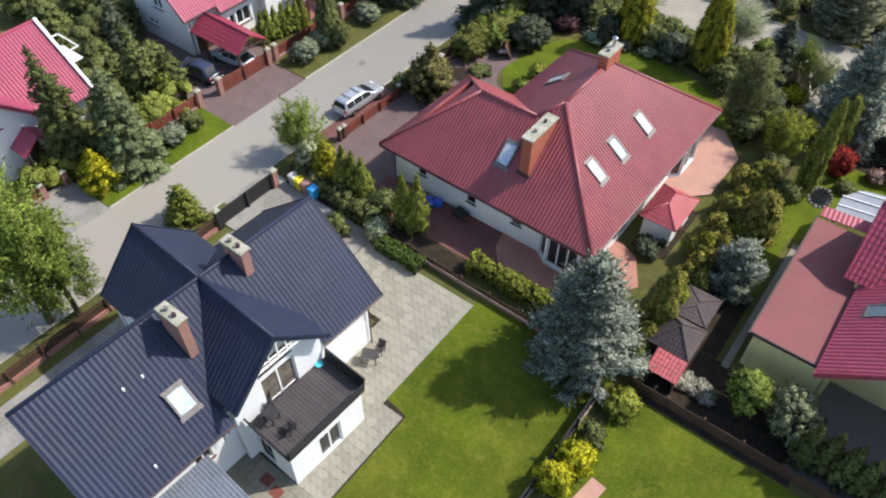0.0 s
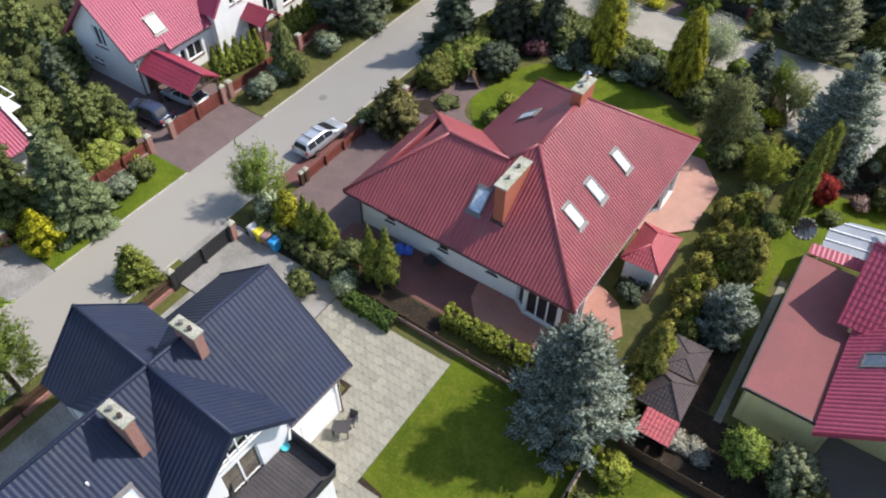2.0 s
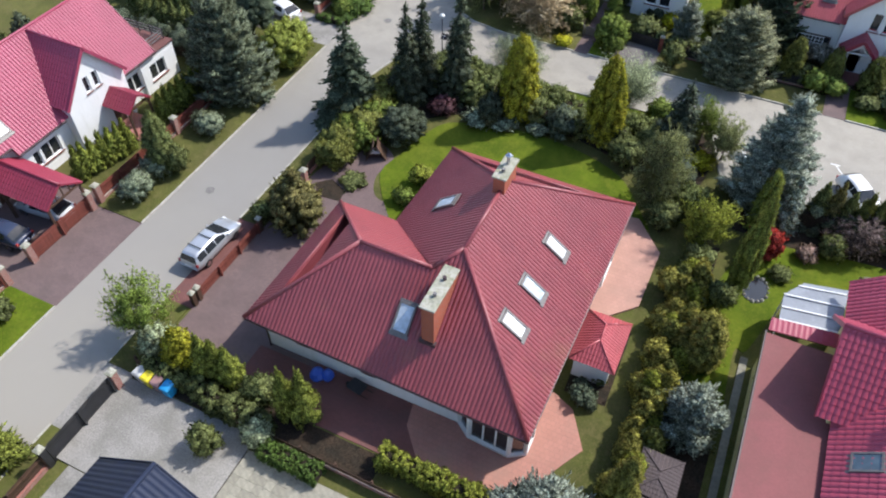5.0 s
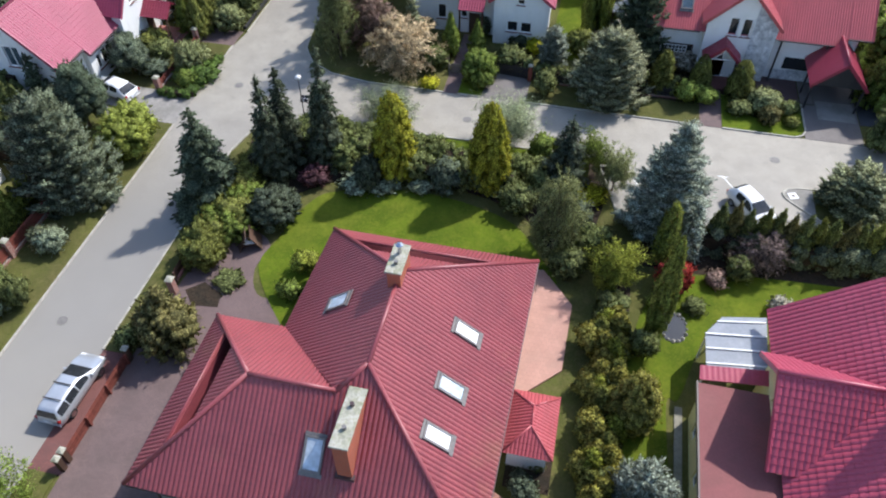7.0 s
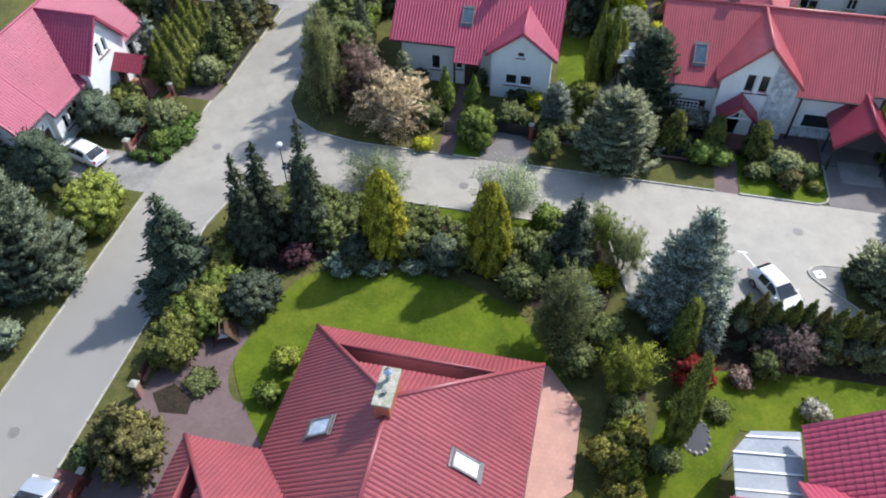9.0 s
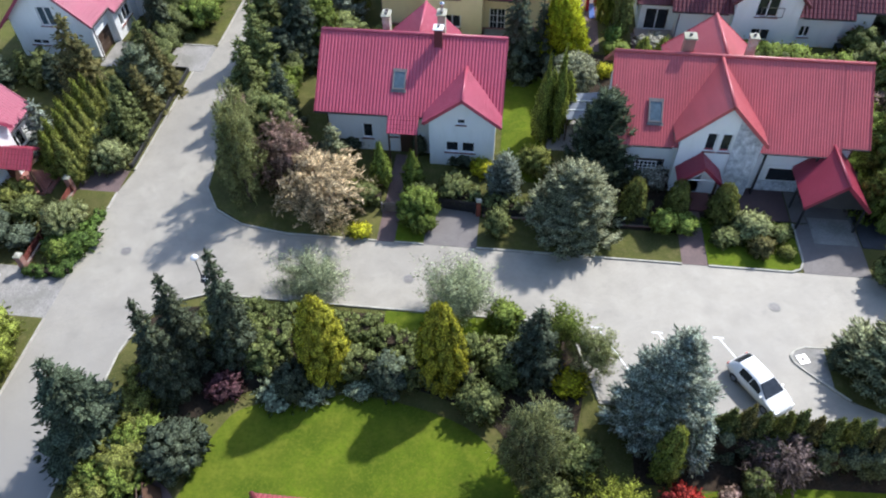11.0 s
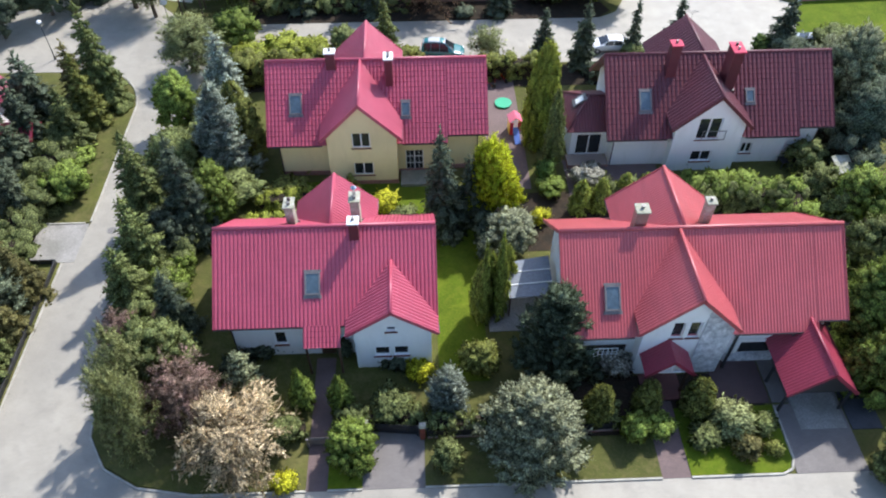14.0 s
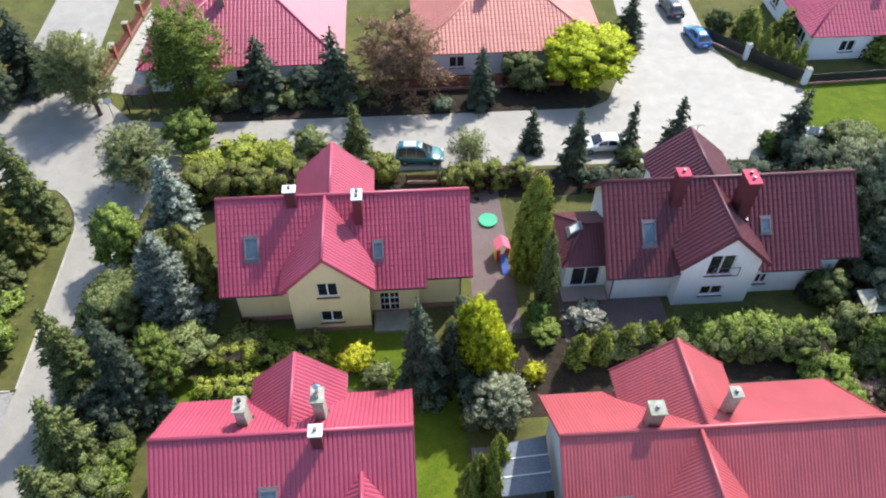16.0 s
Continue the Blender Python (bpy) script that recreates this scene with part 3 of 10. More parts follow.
def gable_roof(house, axis, c, half, lo, hi, zr, ze, roof, cuts=(0, 0), **kw):
    """Two slopes on a ridge along axis ('x' or 'y') at c, from lo to hi. cuts: how far each slope's eave is drawn in or out."""
    for side in (-1, 1):
        h = half + cuts[0 if side < 0 else 1]
        z = zr - (zr - ze) * h / half
        if axis == "y":
            pts = [(c + side * h, lo, z), (c + side * h, hi, z), (c, hi, zr), (c, lo, zr)]
        else:
            pts = [(lo, c + side * h, z), (hi, c + side * h, z), (hi, c, zr), (lo, c, zr)]
        part("roof_slope", sheet(pts, **kw), M[roof], house)
        gutter(house, Vector(pts[0]) - Vector((0, 0, 0.08)), Vector(pts[1]) - Vector((0, 0, 0.08)))
    ends = [(c, lo, zr), (c, hi, zr)] if axis == "y" else [(lo, c, zr), (hi, c, zr)]
    part("ridge_cap", cap_line(*ends), M[roof], house, smooth=True)


def verge(house, a, b, roof):
    part("verge_board", MB().bar(Vector(a) - Vector((0, 0, 0.08)), Vector(b) - Vector((0, 0, 0.08)), 0.05, 0.26), M[roof], house)

# ---- ground, road, paving ----
def rounded(pts, per=6):
    """A closed smooth line through pts."""
    p = [Vector((*q, 0)) for q in pts]
    out = []
    for i in range(len(p)):
        a, b, c, d = p[i - 1], p[i], p[(i + 1) % len(p)], p[(i + 2) % len(p)]
        for k in range(per):
            t = k / per
            out.append(0.5 * ((2 * b) + (c - a) * t + (2 * a - 5 * b + 4 * c - d) * t * t + (3 * b - a - 3 * c + d) * t ** 3))
    return [(q.x, q.y) for q in out]


def rect(x0, x1, y0, y1):
    return [(x0, y0), (x1, y0), (x1, y1), (x0, y1)]


def patch(name, pts, z, material, label, z0=-0.04):
    return solid(name, MB().prism([(x, y, z0) for x, y in pts], (0, 0, z - z0)), M[material], label, kind="structure")


ground = solid("ground", MB().poly([(-900, -900, 0), (900, -900, 0), (900, 900, 0), (-900, 900, 0)]), M["grass"], "rough grass and bare earth between the plots", kind="structure")

road_pts = [(-42, -120), (-36, -120), (-36, 57.5), (-35.4, 60.2), (-34, 61.8), (-31.8, 62.7), (-7.6, 62.7), (-5.8, 57), (12, 57), (14, 60.5), (40, 60.5),
            (40, 68.7), (-28, 68.7), (-31.5, 69.3), (-33.8, 70.6), (-35.2, 72.8), (-35.6, 76), (-35.6, 108), (-34.8, 112), (-32, 113.5), (20, 112.6), (25, 114.5), (28.4, 119),
            (28.4, 123), (23, 127), (21.6, 131), (22.4, 160), (14.6, 160), (12, 130), (8, 122.3), (6, 121.2), (-33, 121.2), (-39, 122), (-42.5, 126), (-45, 132), (-46, 170), (-53, 170),
            (-52.5, 132), (-54, 126), (-70, 121), (-70, 113.5), (-46, 113), (-43.3, 112.4), (-41.3, 109.9), (-40.5, 107.3), (-40.5, 91.8), (-41.5, 87.7), (-41.6, 74.2), (-42, 71.6)]
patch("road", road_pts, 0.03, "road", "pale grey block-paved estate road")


def stones(a, b, parent, step=1.0, w=0.14, h=0.13):
    a, b = Vector((*a, 0)), Vector((*b, 0))
    n = max(1, round((b - a).length / step))
    L = (b - a).length / n
    key = round(L, 2)
    if key not in KERB:
        KERB[key] = MB().box(0.006, L - 0.006, -w / 2, w / 2, -0.03, h, 0.015).mesh("kerbstone")
        KERB[key].materials.append(M["kerb"])
    ang = math.degrees(math.atan2(b.y - a.y, b.x - a.x))
    for i in range(n):
        k = new("kerbstone", KERB[key])
        k.parent = parent
        k.matrix_local = pose(*a.lerp(b, i / n)[:2], random.uniform(-0.008, 0.008), 0, 0, ang)


KERB = {}
KERB_RUNS = [[(-42, -12), (-42, 11.2)], [(-42, 14.6), (-42, 26.4)], [(-42, 34.6), (-42, 59.6)], [(-42, 63.8), (-42, 71.6)], [(-41.6, 74.2), (-41.5, 87.6)], [(-46, 91.85), (-40.9, 91.85)], [(-40.5, 92), (-40.5, 107.3), (-40.8, 108.7), (-41.3, 109.9), (-42.1, 111.2), (-43.3, 112.4)],
             [(-36, -12), (-36, 20.0)], [(-36, 24.6), (-36, 30)], [(-36, 38), (-36, 57.5), (-35.4, 60.2), (-34, 61.8), (-31.8, 62.7), (-7.6, 62.7), (-5.8, 57.2)],
             [(-35.6, 92), (-35.6, 76), (-35.2, 72.8), (-33.8, 70.6), (-31.5, 69.3), (-28, 68.7), (-21.3, 68.7)], [(-20, 68.7), (-17.9, 68.7)], [(-14.1, 68.7), (0.3, 68.7)], [(2.1, 68.7), (7.75, 68.7), (8.4, 69.0), (8.7, 69.7), (8.7, 73.4)],
             [(9.2, 58.7), (7.0, 60.55), (6.35, 61.2), (6.25, 61.65), (6.6, 62.1), (7.3, 62.4), (8.6, 62.45), (11.1, 63.15)]]
kerb = thing("kerb", 0, 0, 0, 0, "pale concrete kerb along the road and verges", kind="structure")

for name, pts, m_, z, label in (
        ("verge_west", rect(-46, -42.07, -14, 11.2), "lawn", 0.09, "grass verge with shrubs beside the road"),
        ("verge_west", rect(-46, -42.07, 14.6, 26.4), "lawn", 0.09, "grass verge under spruces beside the road"),
        ("verge_west", rect(-46, -42.07, 34.6, 59.6), "grass", 0.09, "grass verge with conifers beside the road"),
        ("verge_west", rect(-46, -42.07, 63.8, 71.6), "grass", 0.09, "planted grass verge beside the road"),
        ("verge_west", [(-46, 91.9), (-40.57, 91.9), (-40.57, 107.3), (-41.4, 109.9), (-43.3, 112.3), (-46, 112.6)], "grass", 0.09, "grass verge in front of a dense hedge"),
        ("verge_west", [(-46, 74.2), (-41.67, 74.2), (-41.57, 87.65), (-46, 87.65)], "grass", 0.09, "planted verge under a dense conifer hedge"),
        ("driveway", rect(-50.4, -40.6, 87.7, 91.8), "concrete", 0.05, "grey paved driveway off the northern road"),
        ("verge_east", rect(-35.93, -34.2, -14, 20.0), "grass", 0.09, "narrow grass verge outside a dark fence"),
        ("verge_east", rect(-35.93, -34.2, 24.6, 30), "grass", 0.09, "grass verge around a young tree"),
        ("verge_east", rect(-35.93, -34.2, 38, 57.5), "grass", 0.09, "grass verge beside a mixed hedge"),
        ("verge_north", [(-35.5, 92), (-35.5, 76), (-35.1, 72.9), (-33.7, 70.75), (-31.4, 69.45), (-28, 68.8), (-21.3, 68.8), (-21.3, 71.2), (-32, 92)], "grass", 0.09, "shaded grass corner at the road junction"),
        ("verge_north", rect(-20, -17.9, 68.8, 71.6), "lawn", 0.09, "small grass patch between path and driveway"),
        ("verge_north", rect(-14.1, 0.3, 68.8, 71.6), "grass", 0.09, "grass strip in front of hedges and pine"),
        ("verge_north", [(2.1, 68.8), (7.7, 68.8), (8.3, 69.05), (8.6, 69.7), (8.6, 73.4), (2.1, 73.4)], "lawn", 0.09, "mown front lawn beside the path"),
        ("driveway", rect(-46, -42, 26.4, 34.6), "drive", 0.045, "brown block-paved driveway in front of a red gate"),
        ("yard", rect(-61, -46, 26.6, 35.6), "drive", 0.043, "dark brown paved yard round the carport"),
        ("road_lawn", rect(-19.6, -9.2, 60.4, 62.55), "lawn", 0.07, "bright grass strip beside the road"),
        ("driveway", rect(-48, -42, 11.2, 14.6), "concrete", 0.045, "grey paved driveway entrance"),
        ("driveway", rect(-50, -42, 59.6, 63.8), "concrete", 0.045, "grey paved driveway with a parked white car"),
        ("driveway", rect(-46, -42, 71.6, 74.2), "drive", 0.045, "paved entrance path between hedges"),
        ("driveway", rect(-36, -34, 30, 38), "redpave", 0.045, "reddish paved parking bay beside the road"),
        ("driveway", rect(-34, -24.6, 29.6, 41.2), "drive", 0.05, "brown block-paved yard beside the red-roofed house"),
        ("driveway", rect(-34, -28.4, 26.4, 29.6), "drive", 0.05, "brown block paving beside the house corner"),
        ("driveway", rect(-36, -34, 20.0, 24.6), "concrete", 0.045, "pale paved gateway entrance"),
        ("driveway", rect(-17.9, -14.1, 68.7, 73), "greypave", 0.05, "grey paved driveway before a dark gate"),
        ("path", rect(-21.3, -20, 68.7, 78.2), "drive", 0.05, "brown paved garden path to the front door"),
        ("path", rect(0.3, 2.1, 68.7, 75), "drive", 0.05, "brown paved path to a red porch"),
        ("driveway", [(8.6, 68.7), (13.1, 68.7), (13.1, 78), (9.8, 78), (9.8, 73.5), (8.6, 73.4)], "greypave", 0.05, "grey paved driveway under a carport"),
        ("garden_path", rounded([(-33, 41), (-26, 41.2), (-26.2, 43.6), (-28.4, 44.2), (-29.4, 46.2), (-29.2, 48.6), (-31.4, 49.6), (-32.2, 46.5), (-33.6, 45.5)]), "drive", 0.04, "curving brown paved garden path"),
        ("back_lawn", rounded([(-29.2, 46.4), (-28.9, 49.2), (-28.0, 53.0), (-26.2, 54.8), (-20, 56.0), (-13.6, 54.6), (-10.6, 51.4), (-9.5, 48.6), (-16, 47.0), (-24, 47.0), (-24.6, 41.5), (-26.4, 42.6)]), "lawn", 0.045, "bright mown lawn curving round the house"),
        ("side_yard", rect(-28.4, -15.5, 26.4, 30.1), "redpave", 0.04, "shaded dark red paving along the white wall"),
        ("patio", [(-18.2, 30.5), (-17.8, 28.6), (-16.4, 27.0), (-13.4, 26.3), (-10.8, 27.0), (-8.3, 31.4), (-9.6, 33.6), (-11.4, 34.4)], "terracotta", 0.06, "terracotta tiled corner patio"),
        ("terrace", [(-11.9, 40.4), (-10.2, 40.4), (-8.15, 42.5), (-8.05, 47.6), (-10.2, 50.2), (-11.9, 50.0)], "paleterra", 0.16, "raised pale terracotta terrace"),
        ("side_lawn", rect(-8, -6.2, 26.5, 49.5), "grass", 0.035, "narrow strip of grass along the hedge"),
        ("lawn_blue_house", [(-26, -40), (-6.4, -40), (-6.1, 24.4), (-16, 24.4), (-16, 14.9), (-14.4, 14.7), (-14.4, -6), (-26, -6)], "drylawn", 0.04, "large mown lawn with yellowed patches"),
        ("lawn_east", [(-6.0, -40), (40, -40), (40, 23.6), (-5.0, 23.8)], "drylawn", 0.04, "mown neighbouring lawn behind a low fence"),
        ("lawn_yellow_house", rounded([(-4.4, 35.2), (-1.95, 35.2), (-1.95, 41.6), (-1.2, 42.2), (0.6, 47.6), (2.8, 48.2), (16, 48.6), (16, 52.7), (2, 52.5), (-2.6, 50.0), (-4.2, 45), (-4.3, 37)]), "lawn", 0.04, "mown lawn strip around the cream house"),
        ("yard_blue_house", [(-34.9, 18.6), (-25.06, 18.6), (-25.06, 24.3), (-34.9, 24.3)], "concrete", 0.094, "worn pale concrete yard inside the gate"),
        ("yard_blue_house", [(-33.3, -8), (-30.4, -8), (-30.2, 18.55), (-33.3, 18.55)], "concrete", 0.035, "pale paved strip behind the street fence"),
        ("front_garden", rect(-27, -13.2, 71.8, 78.6), "grass", 0.035, "shaded front garden grass"),
        ("side_garden", [(-29, 78), (-27, 78), (-26, 92), (-31, 92)], "lawn", 0.035, "grass along the gable wall"),
        ("side_garden", rect(-13, -9.6, 76, 92), "lawn", 0.035, "grass between house and thuja hedge"),
        ("back_garden", rect(-26, -13, 90.6, 96), "lawn", 0.035, "shaded back lawn of the cream house"),
        ("play_yard", rect(-8.0, -4.6, 94.5, 111), "drive", 0.035, "pale paved yard with play things"),
        ("back_patio", rect(-1.5, 6.5, 93.4, 98), "drive", 0.035, "worn paved terrace behind hedges"),
        ("back_patio", rect(-9.3, -4.9, 80, 85.5), "concrete", 0.035, "small paved terrace beside a canopy"),
        ("apron", rect(9.9, 12.9, 71.6, 74.2), "concrete", 0.062, "pale concrete apron before the carport"),
        ("side_path", rect(8.7, 9.75, 73.6, 77.6), "greypave", 0.06, "narrow grey paved strip beside the carport"),
        ("front_yard", rect(5.2, 8.6, 73.6, 77.6), "darkpave", 0.056, "dark paved yard in front of the garage"),
        ("side_yard", rect(13.2, 15.2, 71.5, 80), "asphalt", 0.05, "dark strip littered with small stones"),
        ("far_lawn", [(24, 112), (60, 112), (60, 124), (29, 124)], "lawn", 0.035, "sunlit lawn beyond the turning area"),
        ("street_verge", [(-31, 121.3), (6, 121.3), (7.4, 122.6), (6, 126), (-34, 126)], "soil", 0.06, "bare planted verge along the far street"),
        ("flower_bed", rounded([(-28.5, 54.5), (-26, 56), (-20, 57.2), (-13, 55.6), (-9.8, 52), (-8.4, 50), (-6.5, 60), (-9, 62), (-33, 61.5), (-34, 56), (-33.6, 50)]), "soil", 0.03, "dark mulched shrub border"),
        ("flower_bed", rect(-6.3, -4.4, 26, 50), "soil", 0.03, "dark soil under the boundary hedge"),
        ("flower_bed", rect(-4.6, 4.5, 23.9, 29.2), "soil", 0.045, "brown soil bed with small shrubs"),
        # dark sheet laid where the hedge's shade falls
        ("flower_bed", rect(-10.5, -8, 34.6, 40.3), "soil", 0.03, "dark ground strip beside the house, toned for hedge shade"),
        ("flower_bed", rect(-4.4, -1.9, 29.3, 35.1), "soil", 0.032, "dark shaded soil between sheds and garage"),
        ("flower_bed", rect(-8, 8.2, 71.7, 76), "soil", 0.03, "dark planted bed in front of the house"),
        ("flower_bed", rect(-31, 22, 109, 112.5), "soil", 0.03, "dark soil under street hedges"),
        ("flower_bed", rect(-9.2, 22, 87.5, 94), "soil", 0.03, "dark soil under back garden hedges"),
        ("flower_bed", rect(-4, 30, 52.2, 57), "soil", 0.028, "dark soil under a tall hedge"),
        ("driveway", rect(3.95, 16, 24.6, 31.9), "greypave", 0.05, "dark asphalt yard before the cream house"),
        ("flower_bed", [(-33.2, 43.5), (-32.2, 44.4), (-30.7, 43.7), (-30.5, 42.6), (-32.2, 42.4)], "soil", 0.055, "bare dark planting square in the paving"),
        ("brick_path", [(-4.5, 15.6), (-3.5, 15.6), (-3.2, 17.9), (-4.1, 18.0)], "paleterra", 0.055, "short pinkish brick path in the lawn"),
        ("flower_bed", rect(-34, -18, 24.4, 26.3), "soil", 0.03, "bare soil between wall and paving")):
    patch(name, pts, z, m_, label)

# ---- houses ----
def blue_house():
    h = thing("house", -24.4, 10.5, 0, -2.7, "white house with dark navy ribbed steel roof and balcony", "house")
    kw = dict(wave=0.27, depth=0.022)
    for s in (-1, 1):
        # the slopes stop at the cross gables
        for lo, hi in ((-10.1, -2.9), (3.3, 7.9)):
            e = 2.4 if s < 0 and lo < 0 else 5.2
            part("roof_slope", sheet([(e * s, lo, 4.4), (e * s, hi, 4.4), (0, hi, 8.94), (0, lo, 8.94)], **kw), M["blue_roof"], h)
            gutter(h, (e * s, lo, 4.32), (e * s, hi, 4.32))
        part("roof_slope", sheet([(3.55 * s, -2.9, 5.84), (3.55 * s, 3.3, 5.84), (0, 3.3, 8.94), (0, -2.9, 8.94)], **kw), M["blue_roof"], h)
    part("ridge_cap", cap_line((0, -10.1, 8.94), (0, 7.9, 8.94)), M["blue_roof"], h, smooth=True)
    for s in (1, -1):
        x1 = 5.75 * s
        for side, half in ((1, 3.15), (-1, 3.15)):
            yc = 0.2
            ye, ze = yc + side * half, 5.8
            inner = (8.94 - ze) / 0.873 * s
            pts = [(inner, ye, ze), (x1, ye, ze), (x1, yc, 8.96), (0, yc, 8.96)]
            part("roof_slope", sheet(pts, **kw), M["blue_roof"], h)
            verge(h, (x1, yc, 8.96), (x1, ye, ze), "blue_roof")
        part("ridge_cap", cap_line((0, yc, 8.96), (x1, yc, 8.96)), M["blue_roof"], h, smooth=True)
        a, b = ((5.1, -2.75), (5.1, 3.15)) if s > 0 else ((-5.1, 3.15), (-5.1, -2.75))
        holes = [(1.9, 4.1, 3.25, 5.6)] if s > 0 else [(2.3, 3.6, 5.0, 6.2)]
        part("wall", wall(a, b, 0, [(0, 6.0), (2.95, 8.72), (5.9, 6.0)], holes), M["white"], h)
        for k, o in enumerate(holes):
            window(h, a, b, *o, sashes=2, sill=None if s > 0 else "redwood", pane="curtain" if s > 0 else "glass")
        if s > 0:
            tr = MB()
            for k in range(-2, 3):
                tr.bar((5.70, 0.2 + k * 0.55, 7.3), (5.70, 0.2 + k * 0.55, 8.75 - abs(k) * 0.5), 0.07, 0.07)
            tr.bar((5.70, -1.3, 7.3), (5.70, 1.7, 7.3), 0.1, 0.1), tr.bar((5.70, -1.0, 7.62), (5.70, 1.4, 7.62), 0.07, 0.07)
            part("gable_truss", tr, M["frame"], h, "white timber gable truss")
            part("fanlight", MB().box(5.07, 5.11, -0.9, 1.3, 6.0, 7.0), M["glass"], h)
    # the south wing is narrower, with a steep slope to the street
    for y, d, w in ((-9.5, 1, 2.05), (7.3, -1, 4.6)):
        a, b = ((-w, y), (4.6, y)) if d > 0 else ((4.6, y), (-w, y))
        tops = [(0, 4.75), (w, 8.7), (w + 4.6, 4.75)]
        part("wall", wall(a, b, 0, tops, [(2.5, 3.7, 1, 2.3), (5.2, 6.4, 1, 2.3)]), M["white"], h)
        for u in (2.5, 5.2):
            window(h, a, b, u, u + 1.2, 1, 2.3)
        yy = -10.1 if d > 0 else 7.9
        verge(h, (0, yy, 8.94), (5.2, yy, 4.4), "blue_roof")
        verge(h, (0, yy, 8.94), (-2.4 if d > 0 else -5.2, yy, 4.4), "blue_roof")
    a, b = (4.6, -9.5), (4.6, 7.3)
    holes = [(2.0, 3.2, 1.0, 2.3), (4.2, 5.2, 2.3, 3.3)]
    part("wall", wall(a, b, 0, [(0, 4.75), (16.8, 4.75)], holes), M["white"], h)
    for o in holes:
        window(h, a, b, *o, sill="redwood")
    part("wall", wall((-4.6, 7.3), (-4.6, -2.7), 0, [(0, 4.75), (10.0, 4.75)]), M["white"], h)
    part("wall", wall((-4.6, -2.7), (-2.05, -2.7), 0, [(0, 5.6), (2.55, 5.6)]), M["white"], h)
    part("wall", wall((-2.05, -2.7), (-2.05, -9.5), 0, [(0, 4.75), (6.8, 4.75)]), M["white"], h)
    garage = MB()
    for k in range(4):
        garage.box(4.604, 4.64, 4.2, 6.9, 0.08 + 0.56 * k, 0.62 + 0.56 * k, 0.008)
    part("garage_door", garage, M["frame"], h, "white sectional garage door")
    # garden room with the balcony on it
    a, b = (8.1, -2.1), (8.1, 3.0)
    part("wall", wall(a, b, 0, [(0, 3.1), (5.1, 3.1)], [(1.9, 3.4, 0.15, 2.25)], 0.25), M["white"], h)
    window(h, a, b, 1.9, 3.4, 0.15, 2.25, sill=None, name="patio_door")
    part("wall", wall((4.9, -2.1), (7.85, -2.1), 0, [(0, 3.1), (2.95, 3.1)], [(0.4, 1.6, 0.1, 2.2)], 0.25), M["white"], h)
    window(h, (4.9, -2.1), (7.85, -2.1), 0.4, 1.6, 0.1, 2.2, sashes=1, frame="brownframe", sill=None, name="side_door")
    part("wall", wall((7.85, 3.0), (4.9, 3.0), 0, [(0, 3.1), (2.95, 3.1)], [], 0.25), M["white"], h)
    part("balcony_slab", MB().box(4.9, 8.25, -2.25, 3.15, 3.1, 3.22), M["black"], h)
    for i in range(24):
        y = -2.15 + i * 0.22
        part("deck_board", MB().box(4.9, 8.1, y, y + 0.205, 3.222, 3.25), M["deck"], h)
    rail = MB()
    for (x0, y0), (x1, y1) in (((5.2, -2.2), (8.25, -2.2)), ((8.25, -2.2), (8.25, 3.1)), ((8.25, 3.1), (5.2, 3.1))):
        n = int(math.hypot(x1 - x0, y1 - y0) / 0.16)
        out = Vector((y1 - y0, x0 - x1, 0)).normalized() * 0.18
        a3, b3 = Vector((x0, y0, 3.05)), Vector((x1, y1, 3.05))
        for i in range(n):
            p, q = a3.lerp(b3, (i + 0.03) / n), a3.lerp(b3, (i + 0.97) / n)
            up = out + Vector((0, 0, 1.02))
            rail.prism([p, q, q + up, p + up], -out.normalized() * 0.03)
        for z in (3.3, 4.1):
            k = out * (z - 3.05) / 1.05
            rail.bar(Vector((x0, y0, z)) + k, Vector((x1, y1, z)) + k, 0.09, 0.10)
    part("balcony_railing", rail, M["black"], h, "black timber board railing leaning outward")
    # lower canopy and chimneys
    part("canopy_roof", sheet([(8.9, -9.0, 2.35), (8.9, -4.6, 2.35), (4.7, -4.6, 2.95), (4.7, -9.0, 2.95)], wave=0.2, depth=0.03, thick=0.05), M["grey_roof"], h, "grey corrugated canopy roof")
    for y in (-8.8, -4.8):
        part("canopy_post", MB().box(8.55, 8.67, y - 0.06, y + 0.06, 0, 2.35), M["black"], h)
    chimney(h, 0.36, 2.44, 7.0, 9.75, 1.5, 0.5, "brick", 2, rz=2.7)
    chimney(h, 1.54, -2.33, 6.6, 9.75, 1.5, 0.5, "brick", 2, rz=2.7)
    skylight(h, (3.7, -4.6, 5.74), (0, 1, 0), (-5.2, 0, 4.54), 0.9, 1.2, "paleglass")
    for x, y, z in ((1.68, -5.83, 7.45), (1.73, -4.82, 7.42), (4.53, -6.89, 4.98)):
        part("roof_vent", MB().tube([(x, y, z - 0.05), (x, y, z + 0.22)], 0.06, 8), M["frame"], h)
    downpipe(h, 4.75, 7.1, 4.3), downpipe(h, 4.75, -9.2, 4.3)
    return h


